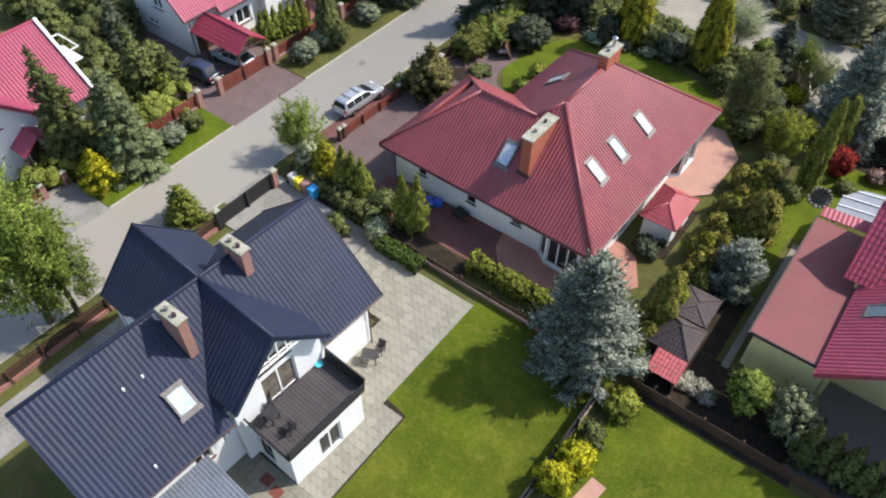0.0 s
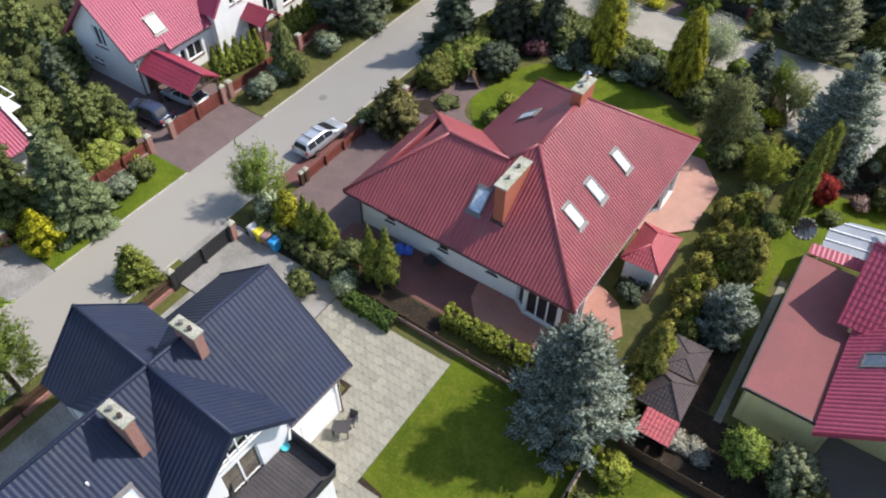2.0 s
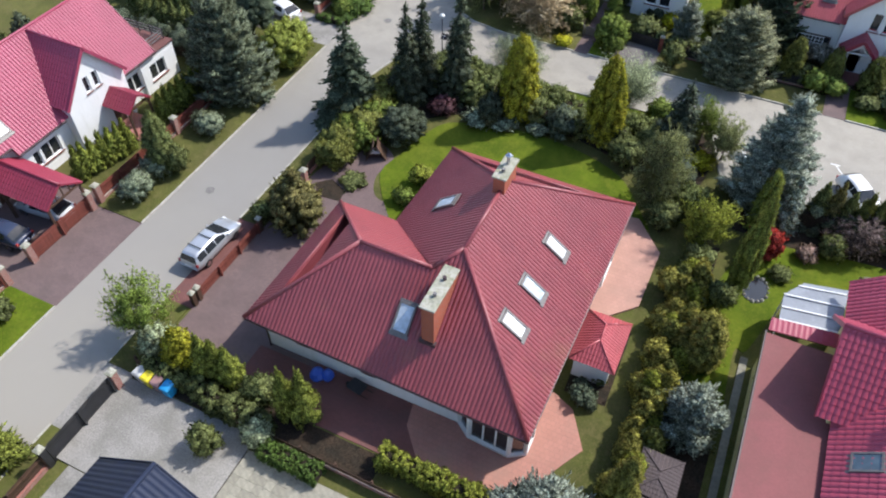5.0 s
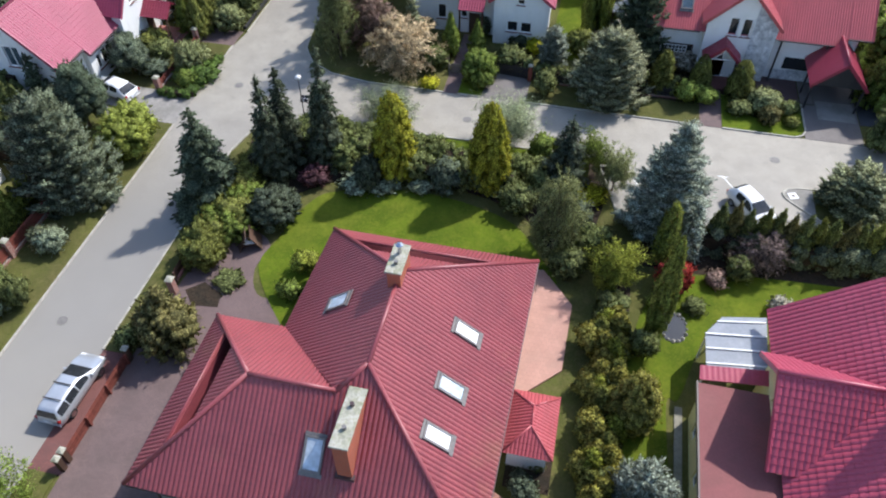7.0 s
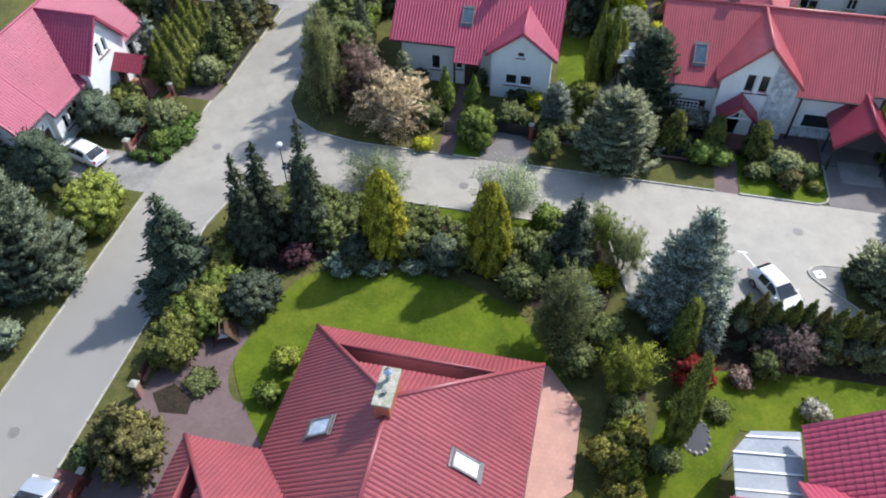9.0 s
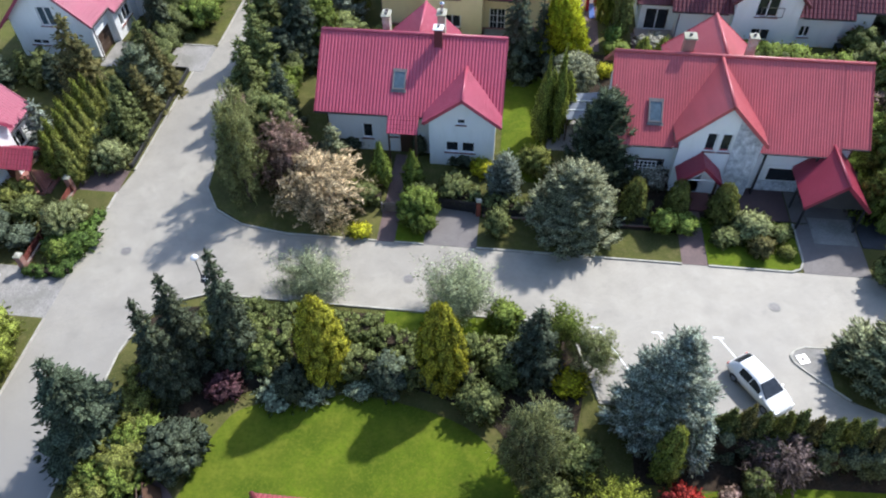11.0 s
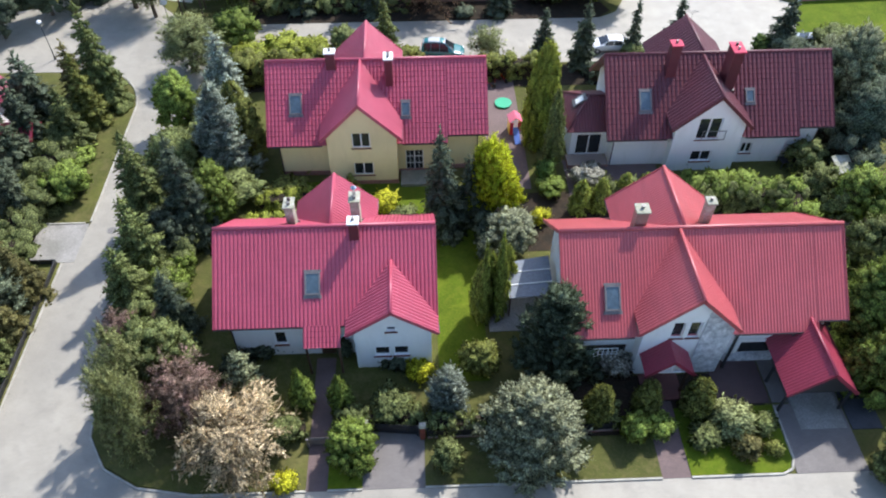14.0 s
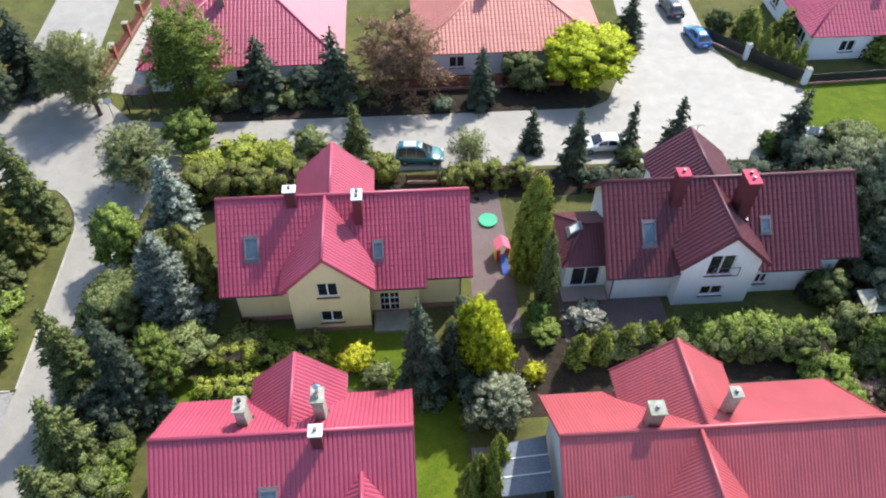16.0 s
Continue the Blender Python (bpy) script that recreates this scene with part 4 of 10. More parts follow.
def red_house():
    h = thing("house", 0, 0, 0, 0, "sprawling white bungalow with brick-red hipped steel tile roof", "house")
    ze, kw, R = 3.27, dict(wave=0.255, depth=0.062, step=0.36, fall=0.006), "rh_roof"
    SW, SE, NE, NW, V, GW = (-28.65, 29.2, ze), (-10.9, 28.9, ze), (-10.6, 48.1, ze), (-23.95, 48.1, ze), (-24.25, 39.9, ze), (-28.45, 39.9, ze)
    P1, P2, A, B = (-17.5, 35.35, 8.4), (-17.45, 41.3, 8.4), (-18.8, 34.15, 7.4), (-23.3, 34.15, 7.4)
    lerp = lambda p, q, t: tuple(Vector(p).lerp(Vector(q), t))
    for pts in ([SE, NE, P2, P1], [SW, SE, P1, A, B], [GW, V, A, B], [V, NW, P2, P1, A]):
        part("roof_slope", sheet(pts, **kw), M[R], h)
    for c0, c1, top in ((NE, NW, P2), (GW, SW, B)):
        # hip ends with a sunken loggia cut across them
        part("roof_slope", sheet([c0, c1, lerp(c1, top, 0.31), lerp(c0, top, 0.31)], **kw), M[R], h)
        part("roof_slope", sheet([lerp(c0, top, 0.56), lerp(c1, top, 0.56), top], **kw), M[R], h)
        lo0, lo1, hi0, hi1 = lerp(c0, top, 0.31), lerp(c1, top, 0.31), lerp(c0, top, 0.56), lerp(c1, top, 0.56)
        dn = Vector((0, 0, -1.3))
        part("loggia_floor", MB().prism([Vector(lo0) + dn, Vector(lo1) + dn, Vector(hi1) + dn * 1.7, Vector(hi0) + dn * 1.7], (0, 0, -0.1)), M["deck"], h)
        back = (Vector(top) - (Vector(c0) + Vector(c1)) / 2)
        back.z = 0
        back = back.normalized() * 0.12
        part("loggia_parapet", MB().prism([Vector(lo0) + dn, Vector(lo1) + dn, Vector(lo1) - Vector((0, 0, 0.05)), Vector(lo0) - Vector((0, 0, 0.05))], back), M["rh_roof"], h)
        part("loggia_wall", MB().prism([Vector(hi0) + dn * 1.7, Vector(hi1) + dn * 1.7, Vector(hi1) - Vector((0, 0, 0.12)), Vector(hi0) - Vector((0, 0, 0.12))], back), M["white"], h)
        part("ridge_cap", cap_line(lo0, lo1, 0.07), M[R], h, smooth=True)
    for a, b in ((SE, P1), (NE, P2), (P1, P2), (SW, B), (GW, B), (A, B), (NW, P2), (A, P1)):
        part("ridge_cap", cap_line(a, b, 0.13), M[R], h, smooth=True)
    for a, b in ((SW, SE), (SE, NE), (NE, NW), (NW, V), (V, GW), (GW, SW)):
        d = Vector((0, 0, -0.08))
        gutter(h, Vector(a) + d, Vector(b) + d)
        part("soffit", MB().bar(Vector(a) + Vector((0, 0, -0.14)), Vector(b) + Vector((0, 0, -0.14)), 0.04, 0.2), M["rh_roof"], h)
    wt = 3.5
    runs = [((-27.9, 30.0), (-15.3, 30.0), [(2.2, 2.9, 1.5, 2.3), (6.6, 7.3, 1.3, 2.2), (10.4, 11.1, 1.5, 2.3)]), ((-11.5, 30.6), (-11.4, 47.4), [(10.5, 12.2, 0.4, 2.5), (12.8, 14.4, 0.4, 2.5), (3.0, 4.5, 0.9, 2.3)]),
            ((-11.4, 47.4), (-23.2, 47.4), [(3, 5, 0.3, 2.4), (7, 9, 0.3, 2.4)]), ((-23.2, 47.4), (-23.3, 39.2), [(3, 4.2, 1, 2.3)]), ((-23.3, 39.2), (-27.9, 39.2), []), ((-27.9, 39.2), (-27.9, 30.0), [(2, 4.4, 0.1, 2.3), (5.4, 7.8, 0.1, 2.3)])]
    for a, b, holes in runs:
        L = math.dist(a, b)
        part("wall", wall(a, b, 0, [(0, wt), (L, wt)], holes), M["white"], h)
        for o in holes:
            window(h, a, b, *o, sashes=1 if o[1] - o[0] < 1 else 2, sill="black" if o[2] > 0.8 else None, frame="brownframe" if o[1] - o[0] < 1 else "frame")
    # glazed corner bay
    bay = [(-15.3, 30.0), (-14.4, 29.35), (-11.9, 29.2), (-11.0, 29.75), (-11.0, 31.0)]
    for a, b in zip(bay, bay[1:]):
        L = math.dist(a, b)
        holes = [(0.12, L - 0.12, 0.25, 2.75)]
        part("bay_wall", wall(a, b, 0, [(0, 3.2), (L, 3.2)], holes, 0.2), M["white"], h)
        window(h, a, b, *holes[0], sashes=3 if L > 2 else 1, sill=None, name="bay_window")
    bay2 = [(-11.4, 42.2), (-10.8, 43.0), (-10.8, 45.4), (-11.4, 46.2)]
    for a, b in zip(bay2, bay2[1:]):
        L = math.dist(a, b)
        part("bay_wall", wall(a, b, 0, [(0, 3.2), (L, 3.2)], [(0.1, L - 0.1, 0.3, 2.6)], 0.15), M["white"], h)
        window(h, a, b, 0.1, L - 0.1, 0.3, 2.6, sashes=2 if L > 2 else 1, sill=None, name="bay_window")
    chimney(h, -17.65, 32.6, 4.95, 7.95, 0.72, 3.0, "orange_brick", 2)
    chimney(h, -17.55, 41.2, 7.2, 9.35, 0.72, 1.9, "orange_brick", 2, cowl=True)
    vE, vS, vW = Vector((-6.75, 0, 5.13)), Vector((0, 6.3, 5.13)), Vector((6.6, 0, 5.13))
    skylight(h, (-13.28, 33.4, 5.12), (0, 1, 0), vE, 0.72, 1.42, "blind")
    skylight(h, (-13.22, 36.2, 5.12), (0, 1, 0), vE, 0.72, 1.42, "paleglass")
    skylight(h, (-13.11, 39.75, 5.10), (0, 1, 0), vE, 0.72, 1.42, "blind")
    skylight(h, (-19.75, 31.15, 4.98), (1, 0, 0), vS, 0.78, 1.5, "paleglass")
    skylight(h, (-21.35, 40.8, 5.5), (0, -1, 0), vW, 0.8, 1.3, "paleglass")
    downpipe(h, -27.8, 29.85, 3.2), downpipe(h, -11.3, 47.5, 3.2)
    return h


def garden_store():
    h = thing("garden_store", -9.4, 37.5, 0, 0, "small white store with a red hipped tile roof", "shed")
    z, t = 1.95, 2.85
    c = [(-1.4, -1.95, z), (1.3, -1.95, z), (1.3, 1.95, z), (-1.4, 1.95, z)]
    p, q = (-0.05, -0.6, t), (-0.05, 0.6, t)
    kw = dict(wave=0.2, depth=0.035, step=0.33, fall=0.015, thick=0.06)
    for pts in ([c[0], c[1], p], [c[1], c[2], q, p], [c[2], c[3], q], [c[3], c[0], p, q]):
        part("roof_slope", sheet(pts, **kw), M["bright_roof"], h)
    for a, b in ((c[0], p), (c[1], p), (c[2], q), (c[3], q), (p, q)):
        part("ridge_cap", cap_line(a, b, 0.06), M["bright_roof"], h, smooth=True)
    for a, b in (((-1.1, -1.65), (1.0, -1.65)), ((1.0, -1.65), (1.0, 1.65)), ((1.0, 1.65), (-1.1, 1.65)), ((-1.1, 1.65), (-1.1, -1.65))):
        part("wall", wall(a, b, 0, [(0, 2.0), (math.dist(a, b), 2.0)], [], 0.15), M["white"], h)
    part("door", MB().box(1.0, 1.04, -0.4, 0.4, 0.05, 1.85), M["brownframe"], h)


def gabled_house(x, y, L0, L1, zr, half_s, half_n, slope, roof, wallm, fg, bg, label, kw, front_windows=(), extra=None, rz=0.0, slope_n=None, group="", notch=None):
    """A house whose ridge runs east-west at local y = 0, x from L0 to L1, with front (south) gable fg and back gable bg:
    each (centre x, half width, end y, ridge z, eave z)."""
    h = thing("house", x, y, 0, rz, label, "house", group)
    slope_n = slope_n or slope
    zs, zn = zr - half_s * slope, zr - half_n * slope_n
    xn, hn = notch or (L1, half_s)
    zq = zr - hn * slope
    part("roof_slope", sheet([(L0, -half_s, zs), (xn, -half_s, zs), (xn, 0, zr), (L0, 0, zr)], **kw), M[roof], h)
    if notch:
        part("roof_slope", sheet([(xn, -hn, zq), (L1, -hn, zq), (L1, 0, zr), (xn, 0, zr)], **kw), M[roof], h)
        verge(h, (xn, -hn, zq), (xn, -half_s, zs), roof), gutter(h, (xn, -hn, zq - 0.08), (L1, -hn, zq - 0.08))
    part("roof_slope", sheet([(L1, half_n, zn), (L0, half_n, zn), (L0, 0, zr), (L1, 0, zr)], **kw), M[roof], h)
    part("ridge_cap", cap_line((L0, 0, zr), (L1, 0, zr), 0.14), M[roof], h, smooth=True)
    for xx in (L0, L1):
        verge(h, (xx, 0, zr), (xx, -half_s, zs) if xx == L0 else (xx, -hn, zq), roof), verge(h, (xx, 0, zr), (xx, half_n, zn), roof)
    gutter(h, (L0, -half_s, zs - 0.08), (fg[0] - fg[1], -half_s, zs - 0.08)), gutter(h, (fg[0] + fg[1], -half_s, zs - 0.08), (xn, -half_s, zs - 0.08)), gutter(h, (L0, half_n, zn - 0.08), (L1, half_n, zn - 0.08))
    ws, wn_ = -half_s + 0.75, half_n - 0.7
    x0, x1 = L0 + 0.75, L1 - 0.75
    tops = lambda yy: zr - abs(yy) * (slope if yy < 0 else slope_n) - 0.14
    we, xb = (ws, x1) if not notch else (-hn + 0.75, xn - 0.5)
    a, b = (x0, ws), (xb, ws)
    if notch:
        part("wall", wall((xb, ws), (xb, we), 0, [(0, tops(ws)), (we - ws, tops(we))]), M[wallm], h)
        part("wall", wall((xb, we), (x1, we), 0, [(0, tops(we)), (x1 - xb, tops(we))]), M[wallm], h)
    fh = [o for o in front_windows]
    part("wall", wall(a, b, 0, [(0, tops(ws)), (xb - x0, tops(ws))], [o[:4] for o in fh]), M[wallm], h)
    for o in fh:
        window(h, a, b, *o[:4], sashes=o[4] if len(o) > 4 else 2, sashbars=len(o) > 5)
    part("wall", wall((x1, wn_), (x0, wn_), 0, [(0, tops(wn_)), (x1 - x0, tops(wn_))]), M[wallm], h)
    part("wall", wall((x1, we), (x1, wn_), 0, [(0, tops(we)), (-we, zr - 0.16), (wn_ - we, tops(wn_))], [(2.2, 3.4, 1, 2.3), (3.6, 4.6, 4.4, 5.6)]), M[wallm], h)
    window(h, (x1, we), (x1, wn_), 2.2, 3.4, 1, 2.3), window(h, (x1, we), (x1, wn_), 3.6, 4.6, 4.4, 5.6)
    part("wall", wall((x0, wn_), (x0, ws), 0, [(0, tops(wn_)), (wn_, zr - 0.16), (wn_ - ws, tops(ws))], [(3.6, 4.6, 4.4, 5.6)]), M[wallm], h)
    window(h, (x0, wn_), (x0, ws), 3.6, 4.6, 4.4, 5.6)
    for g, s in ((fg, -1), (bg, 1)):
        if not g:
            continue
        cx, hw, ye, gz, ge = g[:5]
        meet = (gz - zr) / slope * -1
        yi = s * max(0.0, meet)
        yv = s * (zr - ge) / (slope if s < 0 else slope_n)
        for side in (-1, 1):
            pts = [(cx + side * hw, yv, ge), (cx + side * hw, ye, ge), (cx, ye, gz), (cx, yi, gz)]
            part("roof_slope", sheet(pts, **kw), M[roof], h)
            verge(h, (cx, ye, gz), (cx + side * hw, ye, ge), roof)
            gutter(h, (cx + side * hw, ye, ge - 0.08), (cx + side * hw, yv * 0.55 + ye * 0.45, ge - 0.08))
        part("ridge_cap", cap_line((cx, yi, gz), (cx, ye, gz), 0.12), M[roof], h, smooth=True)
        hw2, yw = hw - 0.45, ye - s * 0.45
        gs = (gz - ge) / hw
        top = [(0, ge + 0.45 * gs - 0.14), (hw2, gz - 0.15), (2 * hw2, ge + 0.45 * gs - 0.14)]
        a, b = ((cx - hw2, yw), (cx + hw2, yw)) if s < 0 else ((cx + hw2, yw), (cx - hw2, yw))
        holes = g[5] if len(g) > 5 else []
        part("gable_wall", wall(a, b, 0, top, [o[:4] for o in holes]), M[g[6] if len(g) > 6 else wallm], h)
        for o in holes:
            window(h, a, b, *o[:4], sashes=o[4] if len(o) > 4 else 2)
        yq = s * (abs(ws) if s < 0 else wn_)
        for xx in (cx - hw2, cx + hw2):
            yw_ = yw - s * 0.31
            p0, p1 = ((xx, yq), (xx, yw_)) if (s < 0) == (xx < cx) else ((xx, yw_), (xx, yq))
            if abs(yw_ - yq) > 0.15:
                part("side_wall", wall(p0, p1, 0, [(0, top[0][1] - 0.01), (abs(yw_ - yq), top[0][1] - 0.01)]), M[wallm], h)
    downpipe(h, x0 + 0.05, ws - 0.1, zs), downpipe(h, x1 - 0.05, we - 0.1, zq)
    if extra:
        extra(h)
    return h


TILE = dict(wave=0.24, depth=0.058, step=0.36, fall=0.020)
RIB = dict(wave=0.24, depth=0.04)


def h1_extra(h):
    part("roof_slope", sheet([(-1.25, -6.2, 3.30), (1.15, -6.2, 3.30), (1.15, -5.05, 4.19), (-1.25, -5.05, 4.19)], **TILE), M["red_roof"], h)
    for xx in (-1.1, 1.0):
        part("porch_post", MB().box(xx - 0.07, xx + 0.07, -6.05, -5.91, 0, 3.3), M["wood"], h)
    part("door", MB().box(-0.5, 0.5, -4.42, -4.36, 0.05, 2.1), M["brownframe"], h)
    chimney(h, 2.2, -0.5, 7.2, 9.0, 0.6, 0.6, "dark_roof", 1, cap="white")
    chimney(h, 2.2, 1.7, 6.2, 8.95, 0.6, 0.9, "cap", 2, cowl=True)
    chimney(h, -2.1, 1.5, 6.4, 8.75, 0.55, 0.9, "cap", 2)
    skylight(h, (-0.95, -3.42, 5.45), (1, 0, 0), (0, 4.8, 3.72), 0.78, 1.25)


def h2_extra(h):
    # porch, carport and terrace front
    for side in (-1, 1):
        part("porch_roof", sheet([(-1.2 + side * 1.6, -7.2, 2.45), (-1.2 + side * 1.6, -5.4, 2.45), (-1.2, -5.4, 4.0), (-1.2, -7.2, 4.0)] if side > 0 else [(-2.8, -5.4, 2.45), (-2.8, -7.2, 2.45), (-1.2, -7.2, 4.0), (-1.2, -5.4, 4.0)], **dict(wave=0.2, depth=0.014)), M["crimson_roof"], h)
        verge(h, (-1.2, -7.2, 4.0), (-1.2 + side * 1.6, -7.2, 2.45), "crimson_roof")
        part("porch_post", MB().box(-1.2 + side * 1.2 - 0.08, -1.2 + side * 1.2 + 0.08, -7.0, -6.84, 0, 2.75), M["wood"], h)
    part("porch_step", MB().box(-2.5, 0.1, -7.6, -5.6, 0, 0.18), M["redpave"], h)
    part("front_door", MB().box(-1.7, -0.75, -5.45, -5.36, 0.15, 2.2), M["frame"], h)
    cx, ya, yb, ce, cr = 8.0, -8.9, -3.9, 2.4, 4.65
    for side in (-1, 1):
        x = cx + side * 2.25
        part("carport_roof", sheet([(x, ya, ce), (x, yb, ce), (cx, yb, cr), (cx, ya, cr)] if side > 0 else [(x, yb, ce), (x, ya, ce), (cx, ya, cr), (cx, yb, cr)], **dict(wave=0.2, depth=0.014)), M["crimson_roof"], h)
        verge(h, (cx, ya, cr), (x, ya, ce), "crimson_roof")
        for y in (ya + 0.3, (ya + yb) / 2, yb):
            part("carport_post", MB().box(x - side * 0.25 - 0.07, x - side * 0.25 + 0.07, y - 0.07, y + 0.07, 0, ce + 0.1), M["black"], h)
    part("ridge_cap", cap_line((cx, ya, cr), (cx, yb, cr), 0.11), M["crimson_roof"], h, smooth=True)
    part("gable_boarding", MB().prism([(cx - 2.2, ya + 0.15, ce + 0.05), (cx + 2.2, ya + 0.15, ce + 0.05), (cx, ya + 0.15, cr - 0.1)], (0, 0.06, 0)), M["black"], h)
    chimney(h, -2.65, 0.75, 7.0, 9.5, 0.75, 0.75, "brick", 1)
    chimney(h, 2.1, 1.6, 6.4, 9.2, 0.5, 0.6, "cap", 1)
    skylight(h, (-5.15, -3.95, 5.33), (1, 0, 0), (0, 5.3, 4.3), 0.8, 1.4)
    lattice(h, -6.2, -4.1, -4.9, 0.3, 2.3)
    part("facing_stone", MB().prism([(0.75, -5.5, 0.1), (2.73, -5.5, 0.1), (2.73, -5.5, 5.1), (0.75, -5.5, 7.2)], (0, -0.03, 0)), M["stone"], h, "pale rubble stone facing")
    part("front_window", MB().box(4.2, 6.4, -4.66, -4.60, 1.1, 2.25), M["glass"], h)
    part("stone_base", MB().box(3.5, 6.9, -4.73, -4.664, 0.06, 1.0), M["stone"], h, "pale rubble stone base")
    for x in (3.35, 7.0):
        part("veranda_post", MB().box(x - 0.07, x + 0.07, -5.28, -5.14, 0, 4.05), M["black"], h)
    part("porch_truss", MB().bar((-2.2, -7.1, 2.75), (-0.2, -7.1, 2.75), 0.08, 0.08).bar((-1.2, -7.1, 2.75), (-1.2, -7.1, 3.8), 0.08, 0.08).bar((-1.9, -7.1, 2.78), (-1.3, -7.1, 3.4), 0.06, 0.06).bar((-0.5, -7.1, 2.78), (-1.1, -7.1, 3.4), 0.06, 0.06), M["frame"], h)
    part("window_surround", MB().box(3.95, 6.65, -4.70, -4.665, 2.25, 2.5).box(3.95, 4.2, -4.70, -4.665, 1.1, 2.25).box(6.4, 6.65, -4.70, -4.665, 1.1, 2.25), M["frame"], h)
    part("terrace_glazing", MB().box(-7.0, -3.6, -4.66, -4.60, 0.1, 2.25), M["glass"], h)
    part("terrace_frame", MB().box(-7.1, -3.5, -4.70, -4.665, 2.25, 2.4).box(-7.1, -7.0, -4.70, -4.665, 0.1, 2.25).box(-5.35, -5.25, -4.70, -4.665, 0.1, 2.25).box(-3.6, -3.5, -4.70, -4.665, 0.1, 2.25), M["brownframe"], h)


def lattice(h, x0, x1, y, z0, z1):
    """A white lattice screen: a frame with separate slats."""
    fr = MB().box(x0 - 0.06, x1 + 0.06, y - 0.03, y + 0.03, z1, z1 + 0.07).box(x0 - 0.06, x1 + 0.06, y - 0.03, y + 0.03, z0 - 0.07, z0).box(x0 - 0.06, x0, y - 0.03, y + 0.03, z0, z1).box(x1, x1 + 0.06, y - 0.03, y + 0.03, z0, z1)
    screen = part("trellis", fr, M["frame"], h, "white wooden lattice screen")
    for i in range(1, 7):
        x, z = x0 + (x1 - x0) * i / 7, z0 + (z1 - z0) * i / 7
        part("slat", MB().box(x - 0.03, x + 0.03, y - 0.018, y + 0.018, z0, z1), M["frame"], screen)
        part("slat", MB().box(x0, x1, y - 0.034, y - 0.019, z - 0.03, z + 0.03), M["frame"], screen)


def h3_extra(h):
    chimney(h, -2.35, -0.35, 6.8, 9.45, 0.75, 0.6, "dark_roof", 1, cap="white")
    chimney(h, 2.35, -1.2, 6.4, 9.45, 0.6, 0.95, "dark_roof", 2, cap="white")
    skylight(h, (-5.7, -3.1, 5.58), (1, 0, 0), (0, 5.3, 4.93), 0.8, 1.35)
    skylight(h, (3.33, -3.37, 5.33), (1, 0, 0), (0, 5.3, 4.93), 0.55, 1.0)
    part("plinth", MB().box(-6.95, 6.4, -4.41, -4.305, 0, 0.4).box(6.4, 9.5, -3.96, -3.855, 0, 0.4).box(-2.85, 2.85, -5.72, -5.655, 0, 0.4), M["brick"], h, "brick-red base course")
    part("terrace_step", MB().box(3.0, 5.6, -6.2, -4.42, 0, 0.3), M["slab"], h)


def h4_extra(h):
    chimney(h, -3.0, -1.2, 6.4, 9.7, 0.8, 0.8, "dark_roof", 1, cap="cap_red")
    chimney(h, 1.7, -2.0, 6.0, 9.7, 0.85, 1.4, "dark_roof", 2, cap="cap_red")
    skylight(h, (-5.5, -3.56, 4.97), (1, 0, 0), (0, 6.0, 5.16), 0.8, 1.5)
    skylight(h, (3.4, -3.15, 5.33), (1, 0, 0), (0, 6.0, 5.16), 0.55, 0.85, "skyglass")
    # glazed balcony doors
    part("balcony_rail", MB().box(-0.75, 1.2, -5.86, -5.81, 3.5, 3.56).box(-0.75, 1.2, -5.86, -5.81, 4.4, 4.46).box(-0.75, -0.70, -5.86, -5.81, 3.5, 4.4).box(1.15, 1.2, -5.86, -5.81, 3.5, 4.4), M["steel"], h)
    # hipped garden room
    z, t = 3.1, 4.7
    c = [(-11.4, -3.9, z), (-7.5, -3.9, z), (-7.5, 1.9, z), (-11.4, 1.9, z)]
    p, q = (-7.6, -1.0, t), (-9.3, -1.0, t)
    for pts in ([c[0], c[1], p, q], [c[2], c[3], q, p], [c[3], c[0], q]):
        part("roof_slope", sheet(pts, **RIB), M["dark_roof"], h)
    for a, b in ((c[0], q), (c[3], q), (q, p)):
        part("ridge_cap", cap_line(a, b, 0.09), M["dark_roof"], h, smooth=True)
    runs = [((-10.9, -3.4), (-7.6, -3.4), [(0.5, 2.7, 0.2, 2.4)]), ((-10.9, 1.4), (-10.9, -3.4), [(1.4, 3.4, 0.8, 2.3)]), ((-7.6, 1.4), (-10.9, 1.4), [])]
    for a, b, holes in runs:
        part("wall", wall(a, b, 0, [(0, 3.05), (math.dist(a, b), 3.05)], holes, 0.25), M["white"], h)
        for o in holes:
            window(h, a, b, *o, sashes=2, sill=None)
    skylight(h, (-10.3, -1.35, 3.96), (0, 1, 0), (2.1, 0, 1.6), 0.7, 0.75, "blind")
    part("terrace_base", MB().box(-11.2, -7.7, -4.9, -3.45, 0, 0.3), M["brick"], h)


WEST_TILE = dict(wave=0.26, depth=0.036, step=0.38, fall=0.014)


